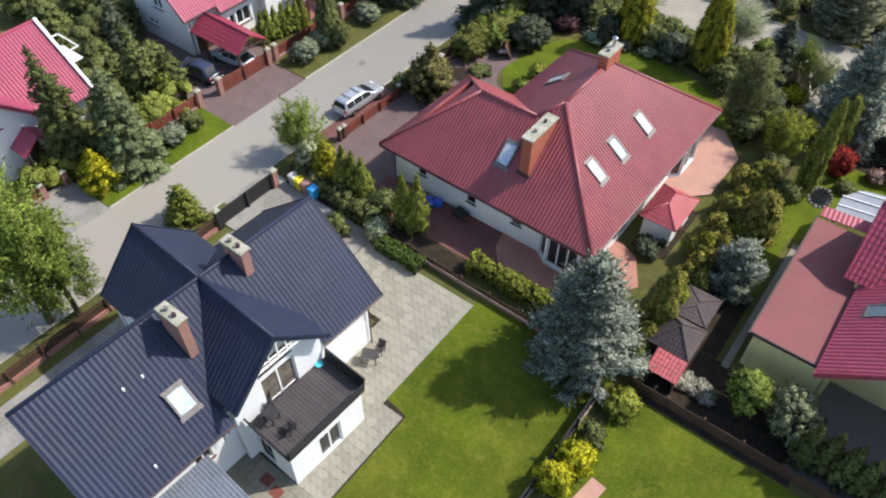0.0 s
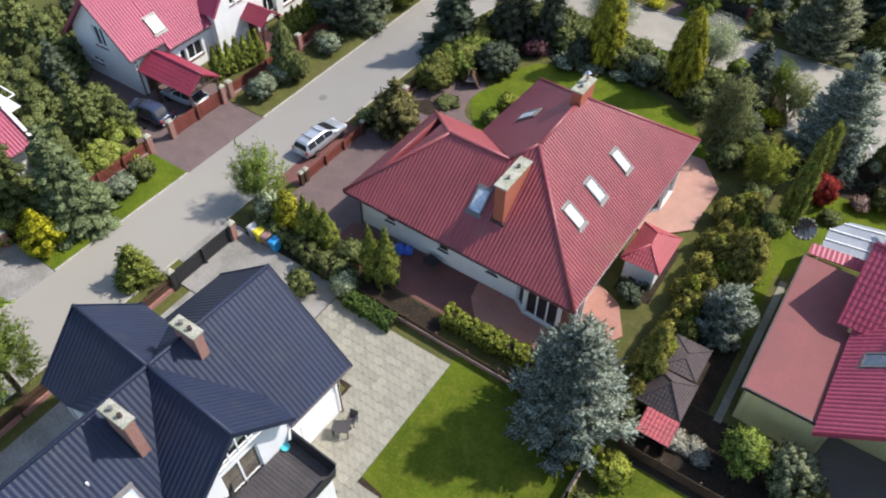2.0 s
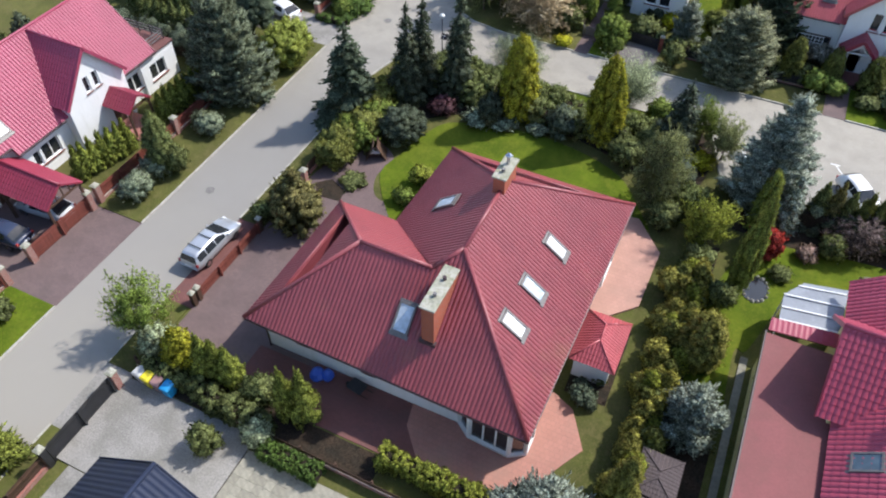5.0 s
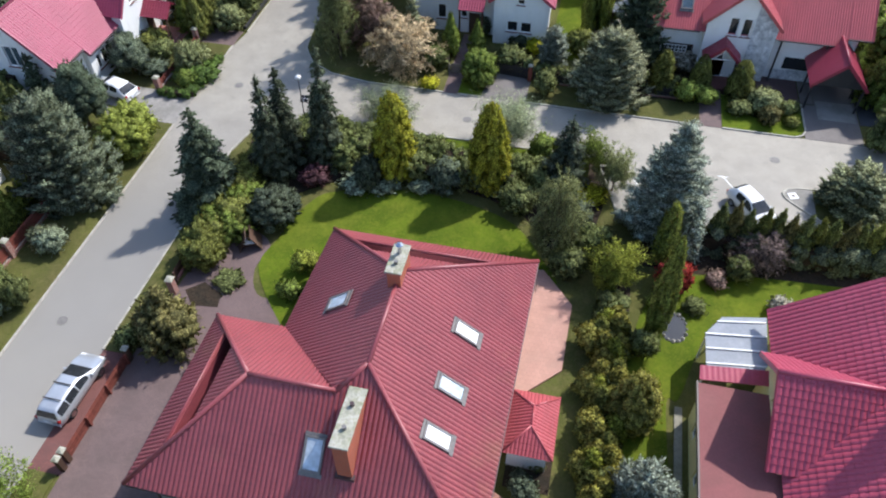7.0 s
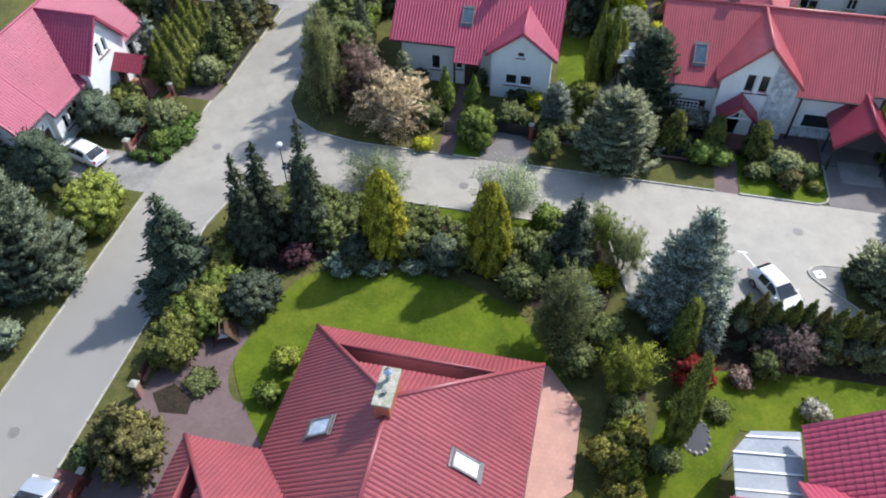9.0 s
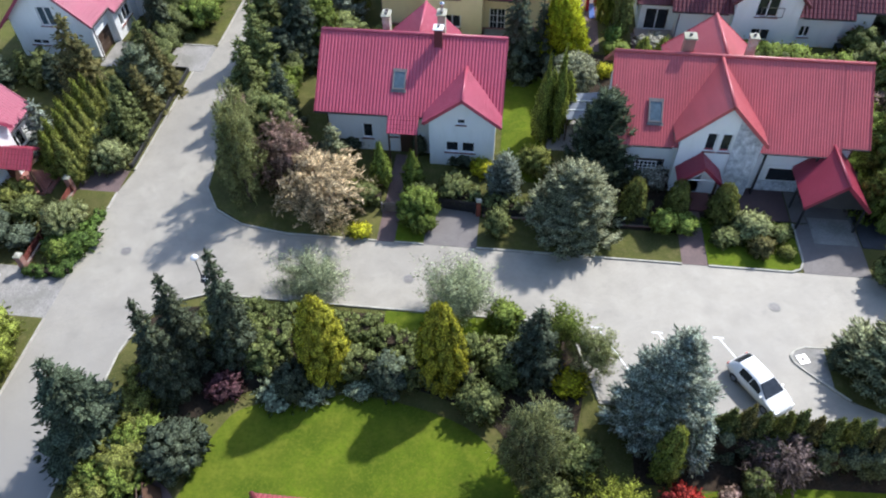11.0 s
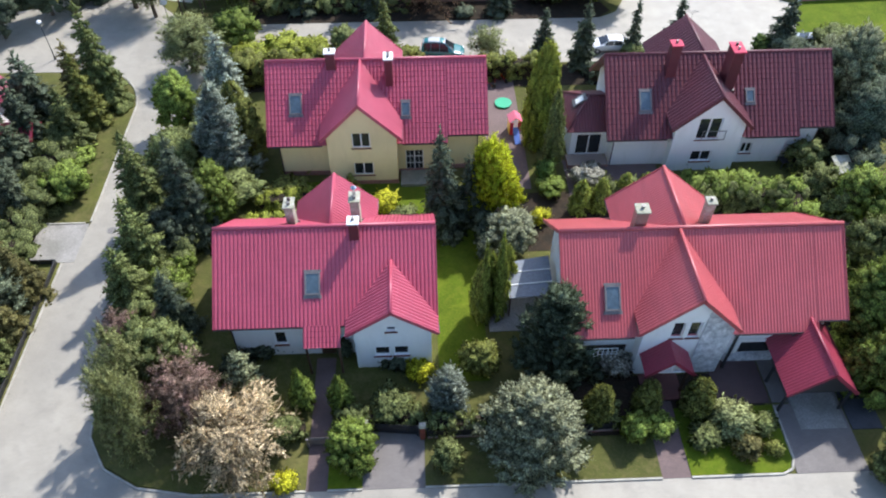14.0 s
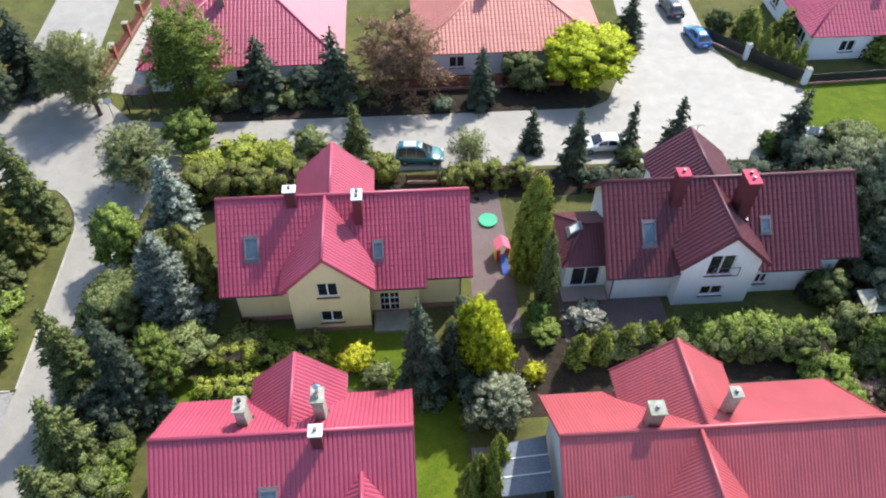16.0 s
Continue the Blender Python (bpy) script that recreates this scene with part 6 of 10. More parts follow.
# ---- plants ----
def leaf_mesh(name, c, d, size, aspect, material, tilt=0.5, nrm=None):
    """Many small leaf blades: centres c, their outward ways d, sizes and width over length."""
    n = len(c)
    rng = np.random.default_rng(len(c))
    nrm = d.copy() if nrm is None else nrm
    d = d + rng.normal(0, tilt, (n, 3))
    d /= np.linalg.norm(d, axis=1)[:, None] + 1e-9
    ref = rng.normal(0, 1, (n, 3))
    s = np.cross(d, ref)
    s /= np.linalg.norm(s, axis=1)[:, None] + 1e-9
    u = np.cross(s, d)
    L, W = size[:, None] * 0.5, size[:, None] * 0.5 * aspect
    v = np.empty((n, 4, 3))
    v[:, 0], v[:, 1], v[:, 2], v[:, 3] = c - d * L, c - s * W + u * W * 0.4, c + d * L, c + s * W + u * W * 0.4
    return blades(name, v, material, nrm, rng)


def blades(name, v, material, nrm, rng):
    """One mesh of four-cornered blades, shaded along nrm like the mass of a crown."""
    n = len(v)
    geo = np.cross(v[:, 2] - v[:, 0], v[:, 3] - v[:, 1])
    geo /= np.linalg.norm(geo, axis=1)[:, None] + 1e-9
    nrm = nrm / (np.linalg.norm(nrm, axis=1)[:, None] + 1e-9)
    flip = (geo * nrm).sum(1) < 0
    v[flip, 1], v[flip, 3] = v[flip, 3].copy(), v[flip, 1].copy()
    geo[flip] *= -1
    nn = nrm * 0.82 + geo * 0.18 + rng.normal(0, 0.07, (n, 3))
    nn /= np.linalg.norm(nn, axis=1)[:, None]
    me = bpy.data.meshes.new(name)
    me.vertices.add(4 * n)
    me.vertices.foreach_set("co", v.reshape(-1).astype(np.float32))
    me.loops.add(4 * n)
    me.loops.foreach_set("vertex_index", np.arange(4 * n, dtype=np.int32))
    me.polygons.add(n)
    me.polygons.foreach_set("loop_start", np.arange(0, 4 * n, 4, dtype=np.int32))
    me.update(calc_edges=True)
    at = me.attributes.new("custom_normal", "FLOAT_VECTOR", "POINT")
    at.data.foreach_set("vector", np.repeat(nn, 4, axis=0).reshape(-1).astype(np.float32))
    me.materials.append(material)
    return me


def unit(v):
    return v / (np.linalg.norm(v, axis=-1, keepdims=True) + 1e-9)


GOLD = (1 + 5 ** 0.5) / 2
ICO = unit(np.array([(-1, GOLD, 0), (1, GOLD, 0), (-1, -GOLD, 0), (1, -GOLD, 0), (0, -1, GOLD), (0, 1, GOLD), (0, -1, -GOLD), (0, 1, -GOLD), (GOLD, 0, -1), (GOLD, 0, 1), (-GOLD, 0, -1), (-GOLD, 0, 1)]))
ICO_F = np.array([(a_, b_, c_) for a_, b_, c_ in itertools.combinations(range(12), 3) if all(np.linalg.norm(ICO[p_] - ICO[q_]) < 1.2 for p_, q_ in ((a_, b_), (b_, c_), (a_, c_)))])
ICO_F = np.array([f if np.dot(np.cross(ICO[f[1]] - ICO[f[0]], ICO[f[2]] - ICO[f[0]]), ICO[f[0]]) > 0 else f[::-1] for f in ICO_F])


def foliage(name, C, X, Y, Z, whole, flow, per, leaf, aspect, material, rng, soft=0.55, lift=0.25):
    """Sprays of foliage: at each centre C a ragged tuft with half axes X, Y, Z, clothed with blades that follow flow."""
    n = len(C)
    jit = rng.uniform(0.62, 1.18, (n, 12, 1))
    Z = Z * np.where((np.cross(X, Y) * Z).sum(1) < 0, -1.0, 1.0)[:, None]
    T = ICO[None]
    ball = (T[..., 0:1] * X[:, None] + T[..., 1:2] * Y[:, None] + T[..., 2:3] * Z[:, None]) * jit * 0.86
    inv = lambda A: A / (np.sum(A * A, axis=1, keepdims=True) + 1e-9)
    bn = unit(unit(T[..., 0:1] * inv(X)[:, None] + T[..., 1:2] * inv(Y)[:, None] + T[..., 2:3] * inv(Z)[:, None]) * (1 - soft) + whole[:, None] * soft + [0, 0, 0.1])
    bv = (C[:, None] + ball).reshape(-1, 3)
    d = unit(rng.normal(0, 1, (n, per, 3)) + [0, 0, lift])
    loc = d[..., 0:1] * X[:, None] + d[..., 1:2] * Y[:, None] + d[..., 2:3] * Z[:, None]
    rad = unit(loc)
    c = (C[:, None] + loc * rng.uniform(0.72, 1.22, (n, per, 1)) + rad * leaf * 0.2).reshape(-1, 3)
    way = unit(rad * 0.75 + flow[:, None] + rng.normal(0, 0.32, (n, per, 3))).reshape(-1, 3)
    m = len(c)
    side = unit(np.cross(way, rng.normal(0, 1, (m, 3))))
    up = np.cross(side, way)
    L = (leaf * rng.uniform(0.55, 1.35, m) * 0.5)[:, None]
    W = L * aspect
    q = np.stack([c - way * L, c - side * W + up * W * 0.3, c + way * L, c + side * W + up * W * 0.3], 1)
    qn = unit(rad * (1 - soft) * 0.9 + whole[:, None] * soft + rng.normal(0, 0.10, (n, per, 3)) + [0, 0, 0.08]).reshape(-1, 3)
    geo = np.cross(q[:, 2] - q[:, 0], q[:, 3] - q[:, 1])
    flip = (geo * qn).sum(1) < 0
    q[flip, 1], q[flip, 3] = q[flip, 3].copy(), q[flip, 1].copy()
    faces = (ICO_F[None] + 12 * np.arange(n)[:, None, None]).reshape(-1)
    me = bpy.data.meshes.new(name)
    me.vertices.add(12 * n + 4 * m)
    me.vertices.foreach_set("co", np.vstack([bv, q.reshape(-1, 3)]).reshape(-1).astype(np.float32))
    me.loops.add(60 * n + 4 * m)
    me.loops.foreach_set("vertex_index", np.concatenate([faces, 12 * n + np.arange(4 * m)]).astype(np.int32))
    me.polygons.add(20 * n + m)
    me.polygons.foreach_set("loop_start", np.concatenate([np.arange(0, 60 * n, 3), 60 * n + np.arange(0, 4 * m, 4)]).astype(np.int32))
    me.update(calc_edges=True)
    at = me.attributes.new("custom_normal", "FLOAT_VECTOR", "POINT")
    at.data.foreach_set("vector", np.vstack([bn.reshape(-1, 3), np.repeat(qn, 4, axis=0)]).reshape(-1).astype(np.float32))
    me.materials.append(material)
    return me


def crown_spruce(seed, h, r, material, droop=0.30, full=0.85, rise=1.0, wide=1.0, per=12, leaf=0.30, belly=1.0, plume=0.0, crowd=1.0, low=0.76):
    """Whorls of separate boughs, each a drooping plume of needles; plume turns the tips upward."""
    rng = np.random.default_rng(seed)
    C, X, Y, Z, N, F = [], [], [], [], [], []

    def spray(c, x, y, z, nrm, fl):
        C.append(c), X.append(x), Y.append(y), Z.append(z), N.append(nrm), F.append(fl)
    z = 0.05 * h
    while z < h * 0.97:
        t = z / h
        R = r * (1 - t) ** full * min(1.0, belly + t * 1.4) + 0.10
        nb = max(5, int((5.0 + 2.9 * R) * crowd))
        a0 = rng.uniform(0, 6.28)
        for k in range(nb):
            a = a0 + 6.283 * k / nb + rng.normal(0, 0.16)
            Rb = R * rng.uniform(low, 1.12)
            out = np.array([math.cos(a), math.sin(a), 0.0])
            side = np.array([-out[1], out[0], 0.0])
            dr = droop * rng.uniform(0.6, 1.4)
            way = unit(out + np.array([0, 0, plume - dr]))
            nrm = np.cross(way, side)
            nrm = nrm if nrm[2] > 0 else -nrm
            zb = np.array([0, 0, z + rng.normal(0, 0.06)])
            wd = (0.13 * Rb + 0.11) * wide * rng.uniform(0.8, 1.2)
            shade = unit(out * 0.75 + np.array([0, 0, 0.75]))
            spray(zb + way * Rb * 0.72, way * (0.30 * Rb + 0.05), side * wd, nrm * (wd * 0.55 + 0.03), shade, way * 0.9)
            if Rb > 0.8:
                spray(zb + way * Rb * 0.40, way * 0.28 * Rb, side * wd * 1.0, nrm * (wd * 0.45 + 0.03), shade, way * 0.9)
                for sg in (-1, 1):
                    fork = unit(way + side * sg * 0.55)
                    spray(zb + way * Rb * 0.62 + fork * Rb * 0.20, fork * (0.17 * Rb + 0.05), np.cross(fork, nrm) * wd * 0.6, nrm * (wd * 0.34 + 0.02), shade, fork * 0.9)
        spray(np.array([0, 0, z]), np.array([R * 0.42, 0, 0]), np.array([0, R * 0.42, 0]), np.array([0, 0, 0.25 + 0.02 * h]), np.array([0, 0, 1.0]), np.array([0, 0, 0.3]))
        z += (h * 0.034 + 0.13) * rng.uniform(0.8, 1.2) * rise
    spray(np.array([0, 0, h * 0.95]), np.array([0.10, 0, 0]), np.array([0, 0.10, 0]), np.array([0, 0, h * 0.06]), np.array([0, 0, 1.0]), np.array([0, 0, 1.0]))
    C, X, Y, Z, N, F = (np.array(v) for v in (C, X, Y, Z, N, F))
    return foliage("crown", C, X, Y, Z, N, F, per, leaf, 0.34, material, rng, 0.22, 0.1)


def crown_plume(seed, h, r, material, per=18, leaf=0.30, gap=0.62, lift=0.42, full=0.62):
    """A cone of separate upswept plumes at the bough ends, with dark gaps between them and pointed leaders."""
    rng = np.random.default_rng(seed)
    C, X, Y, Z, N, F = [], [], [], [], [], []

    def spray(c, way, l, w, out):
        side = unit(np.cross(way, np.array([0.0, 0.0, 1.0])))
        C.append(c), X.append(way * l), Y.append(side * w), Z.append(np.cross(way, side) * w * 0.75), N.append(unit(out * 0.8 + np.array([0, 0, 0.6]))), F.append(way * 0.9)
    z, a = 0.04 * h, 0.0
    while z < h * 0.95:
        t = z / h
        R = r * (1 - t) ** full * min(1.0, 0.72 + t * 1.6) + 0.12
        nb = max(4, int(6.283 * R / (gap * (1.25 - 0.45 * t))))
        a += rng.uniform(0.3, 1.2)
        for k in range(nb):
            b = a + 6.283 * (k + rng.normal(0, 0.18)) / nb
            out = np.array([math.cos(b), math.sin(b), 0.0])
            Rb = R * rng.uniform(0.70, 1.16)
            way = unit(out + np.array([0, 0, lift * rng.uniform(0.4, 1.5) + 0.5 * t]))
            l = gap * rng.uniform(0.55, 0.85) * (1 - 0.35 * t)
            tip = out * (Rb - l * 0.6) + np.array([0, 0, z + rng.normal(0, 0.10)])
            spray(tip, way, l, l * 0.36, out)
            side = np.array([-out[1], out[0], 0.0])
            for sg in (-1, 1):
                fork = unit(way + side * sg * rng.uniform(0.5, 0.9))
                spray(tip - way * l * 0.45 + fork * l * 0.5, fork, l * 0.62, l * 0.28, out)
            if Rb > 0.9:
                spray(out * Rb * 0.55 + np.array([0, 0, z - 0.15]), way, Rb * 0.28, 0.20 * gap + 0.08 * Rb, out)
        C.append(np.array([0, 0, z])), X.append(np.array([R * 0.5, 0, 0])), Y.append(np.array([0, R * 0.5, 0])), Z.append(np.array([0, 0, 0.3 + 0.02 * h]))
        N.append(np.array([0, 0, 1.0])), F.append(np.array([0, 0, 0.3]))
        z += gap * rng.uniform(0.75, 1.0) * (1 - 0.3 * t)
    for k in range(4):
        q = 0.0 if k == 0 else 0.35
        spray(np.array([q * math.cos(2.1 * k), q * math.sin(2.1 * k), h * (0.95 if k == 0 else 0.88)]), unit(np.array([0.12 * math.cos(2.1 * k), 0.12 * math.sin(2.1 * k), 1.0])), h * 0.055, 0.11, np.array([0, 0, 1.0]))
    C, X, Y, Z, N, F = (np.array(v) for v in (C, X, Y, Z, N, F))
    return foliage("crown", C, X, Y, Z, N, F, per, leaf, 0.30, material, rng, 0.34, 0.1)


def crown_round(seed, h, r, z0, tuft, cover, per, leaf, aspect, material, lobes=0.22, core=0.72, rise=0.35, top=0.0, flat=1.0, soft=0.5):
    """A rounded, lobed crown of many tufts, with gaps that show the shaded inside."""
    rng = np.random.default_rng(seed)
    hz = (h - z0) / 2
    mid = np.array([0, 0, z0 + hz])
    area = 4 * math.pi * ((r * r) ** 1.6 / 3 + 2 * (r * hz) ** 1.6 / 3) ** (1 / 1.6)
    n = max(14, int(cover * area / (math.pi * tuft * tuft)))
    i = np.arange(n) + 0.5
    b = 1 - 1.82 * i / n
    a = i * 2.39996 + rng.normal(0, 0.25, n)
    e = np.sqrt(np.clip(1 - b * b, 0, 1))
    d = np.stack([np.cos(a) * e, np.sin(a) * e, b], 1)
    lob = unit(rng.normal(0, 1, (9, 3)))
    swell = 1 + (rng.uniform(-lobes, lobes * 0.8, 9) * np.exp((d @ lob.T - 1) * 5.0)).sum(1)
    taper = 1 - top * np.clip(b, 0, 1)
    q = (swell * rng.uniform(0.68, 1.04, n))[:, None]
    C = mid + d * np.array([r, r, hz]) * q * np.stack([taper, taper, np.ones(n)], 1) * (1 - tuft * 0.55 / r)
    C[:, 2] = np.clip(C[:, 2], tuft * 0.5, None)
    s = (tuft * rng.uniform(0.65, 1.3, n))[:, None]
    N = unit(d / np.array([r, r, hz]) * r + [0, 0, 0.1])
    u = unit(N + [0, 0, rise] + rng.normal(0, 0.25, (n, 3)))
    v = unit(np.cross(u, rng.normal(0, 1, (n, 3))))
    w = np.cross(u, v)
    X, Y, Z = u * s * flat, v * s, w * s
    if core:
        C = np.vstack([C, mid])
        X, Y, Z = np.vstack([X, [[r * core, 0, 0]]]), np.vstack([Y, [[0, r * core, 0]]]), np.vstack([Z, [[0, 0, hz * core]]])
        N, u = np.vstack([N, [[0, 0, 1]]]), np.vstack([u, [[0, 0, 1]]])
    return foliage("crown", C, X, Y, Z, N, u * 0.8, per, leaf, aspect, material, rng, soft, 0.2)


def crown_boughs(seed, h, r, z0, nb, nt, per, size, material, rise=0.3, aspect=0.6, tuft=0.30, low=0.3, fill=0.55, sag=0.0, spread=0.21):
    """Leaf sprays on twigs along boughs that reach an uneven, gappy outline."""
    rng = np.random.default_rng(seed)
    mid = np.array([0, 0, (h + z0) / 2])
    C, D, G = [], [], []
    lob = [(rng.uniform(0, 6.28), rng.uniform(-0.5, 0.9), rng.uniform(-0.30, 0.26)) for _ in range(7)]
    for i in range(nb):
        a = i * 2.39996 + rng.normal(0, 0.35)
        b = -0.62 + 1.58 * (i + 0.5) / nb
        swell = 1 + sum(g * math.exp(-(1 - math.cos(a - la)) * 2.5 - (b - lb) ** 2 * 3) for la, lb, g in lob)
        e = math.sqrt(max(0.02, 1 - b * b)) * rng.uniform(0.60, 1.0) * swell
        tip = np.array([math.cos(a) * e * r, math.sin(a) * e * r, mid[2] + b * (h - z0) / 2 * rng.uniform(0.90, 1.06)])
        tip[2] = max(tip[2], 0.10 * h)
        base = np.array([0, 0, z0 + (tip[2] - z0) * rng.uniform(low, low + 0.3)])
        way = (tip - base) / (np.linalg.norm(tip - base) + 1e-9)
        for j in range(nt):
            q = 0.34 + 0.66 * (j + rng.uniform(0.3, 0.9)) / nt
            p = base + (tip - base) * q
            d = way * 0.7 + rng.normal(0, 0.55, 3) + [0, 0, rise]
            d /= np.linalg.norm(d)
            tl = tuft * r * rng.uniform(0.6, 1.25)
            u = rng.uniform(0.05, 1, per)[:, None]
            off = rng.normal(0, 1, (per, 3)) * tl * spread
            c = p + d * tl * u + off - np.array([0, 0, 1]) * sag * tl * u * u
            C.append(c)
            D.append(np.tile(d, (per, 1)) * 0.9 + off / (tl * spread) * 0.35)
            G.append(off / (tl * spread) * 0.38 + d * 0.40)
    n = int(per * nb * nt * 0.24)
    d = rng.normal(0, 1, (n, 3))
    d /= np.linalg.norm(d, axis=1)[:, None]
    C.append(d * [r * fill, r * fill, (h - z0) * fill * 0.5] * rng.uniform(0.5, 1, n)[:, None] + mid)
    D.append(d), G.append(d * 0.6)
    C, D, G = np.vstack(C), np.vstack(D), np.vstack(G)
    keep = C[:, 2] > 0.05
    C, D, G = C[keep], D[keep], G[keep]
    whole = (C - mid * 0.8) / [r, r, (h - z0) * 0.55]
    whole /= np.linalg.norm(whole, axis=1)[:, None] + 1e-9
    return leaf_mesh("crown", C, D, size * rng.uniform(0.6, 1.45, len(C)), aspect, material, 0.4, G + whole * 0.62 + [0, 0, 0.15])


def crown_column(seed, h, r, ns, per, leaf, material, point=1.35, fat=1.0):
    """Upright flame-like sprays clothing a swelling column."""
    rng = np.random.default_rng(seed)
    t = (np.arange(ns) + rng.uniform(0, 1, ns)) / ns
    t = 1 - (1 - t) ** 0.92
    a = np.arange(ns) * 2.39996 + rng.normal(0, 0.3, ns)
    prof = np.where(t > 0.42, np.clip((1 - t) / 0.58, 0, 1) ** (1 / point), 0.84 + 0.16 * np.sin(t / 0.42 * 1.57))
    out = np.stack([np.cos(a), np.sin(a), np.zeros(ns)], 1)
    sx = (r * 0.20 * fat * rng.uniform(0.75, 1.25, ns) * (0.55 + 0.45 * prof))[:, None]
    sz = h * 0.062 * rng.uniform(0.8, 1.35, ns)[:, None]
    C = out * (r * prof * rng.uniform(0.80, 0.98, ns))[:, None] * 0.86 + np.stack([np.zeros(ns), np.zeros(ns), 0.05 * h + t * h * 0.93], 1)
    up = unit(out * -0.22 + [0, 0, 1.0])
    side = np.cross(up, out)
    N = unit(out * 0.85 + [0, 0, 0.45])
    z = np.array([0.08, 0.26, 0.44, 0.62])
    w = r * 0.74 * np.where(z > 0.42, np.clip((1 - z) / 0.58, 0, 1) ** (1 / point), 0.92)
    ez = np.zeros((4, 3))
    core = lambda k, v: np.concatenate([ez[:, :k], v[:, None], ez[:, k + 1:]], 1)
    C = np.vstack([C, core(2, h * (z + 0.08))])
    X, Y, Z = np.vstack([out * sx, core(0, w)]), np.vstack([side * sx, core(1, w)]), np.vstack([up * sz, core(2, np.full(4, h * 0.17))])
    N, F = np.vstack([N, np.tile([0, 0, 1.0], (4, 1))]), np.vstack([up * 1.3, np.tile([0, 0, 1.0], (4, 1))])
    return foliage("crown", C, X, Y, Z, N, F, per, leaf, 0.45, material, rng, 0.5, 0.3)


def limbs(h, r, seed, z0, base):
    rng = random.Random(seed)
    mb = MB()
    top = h * 0.72
    mb.tube([(0, 0, -0.1), (0.03, 0.02, z0), (0.0, 0.05, (z0 + top) / 2), (0.05, 0, top)], [base, base * 0.85, base * 0.5, base * 0.18], 8)
    for k in range(7):
        a, z = k * 0.9 + rng.uniform(-0.3, 0.3), z0 + (top - z0) * (0.1 + 0.11 * k)
        q = r * rng.uniform(0.5, 0.8)
        mb.tube([(0, 0, z), (math.cos(a) * q * 0.5, math.sin(a) * q * 0.5, z + 0.16 * h), (math.cos(a) * q, math.sin(a) * q, z + 0.24 * h)], [base * 0.4, base * 0.25, base * 0.08], 6)
    return mb.mesh("trunk")


SHAPES, TRUNKS = {}, {}
SIZE0 = {"spruce": (8.0, 2.2), "bigspruce": (11.0, 3.4), "plume": (7.5, 3.2), "pine": (6.0, 2.4), "tree": (6.0, 2.2), "larch": (11.0, 3.0), "streak": (6.0, 2.8), "egg": (6.5, 1.7), "willow": (4.5, 2.0), "column": (4.5, 0.9), "cone": (3.2, 1.3), "bush": (2.2, 1.2)}
WORD = {"spruce": "dark green", "black": "blackish green", "green": "mid-green", "blue": "silvery blue", "thuja": "green", "olive": "olive green", "gold": "golden yellow", "pine": "grey-green", "leafy": "fresh green", "lime": "lime green",
        "willow": "silvery green", "dull": "dull green", "sage": "sage green", "umber": "brownish green", "deep": "deep green", "goldgreen": "yellow-green", "bronze": "beige-blossomed", "pink": "dusky pink", "brown": "reddish brown", "red": "crimson", "purple": "dark purple", "plum": "greyish plum", "boxgreen": "clipped green", "yellowbush": "yellow", "pale": "pale yellow-green", "greypine": "pale grey-green", "mossy": "mossy green", "amber": "ochre-green", "fresh": "fresh light green", "bluepine": "blue-green", "heath": "greyish"}
KIND = {"spruce": ("spruce_tree", "{} spruce with layered boughs beside the road or garden", "tree"), "bigspruce": ("spruce_tree", "large {} spruce with dense drooping boughs", "tree"), "plume": ("pine_tree", "broad {} pine with upswept needle plumes", "tree"), "pine": ("pine_tree", "spreading {} pine with clumped needles", "tree"),
        "tree": ("broadleaf_tree", "{} broadleaf tree in spring leaf", "tree"), "larch": ("larch_tree", "tall feathery {} larch tree", "tree"), "streak": ("blossoming_tree", "{} small tree with arching sprays", "tree"), "willow": ("ornamental_tree", "{} fine-twigged ornamental tree", "tree"),
        "egg": ("thuja", "egg-shaped {} thuja conifer", "conifer"), "column": ("thuja", "columnar {} thuja conifer", "conifer"), "cone": ("dwarf_conifer", "conical {} dwarf conifer", "conifer"), "bush": ("shrub", "rounded {} garden shrub", "shrub")}


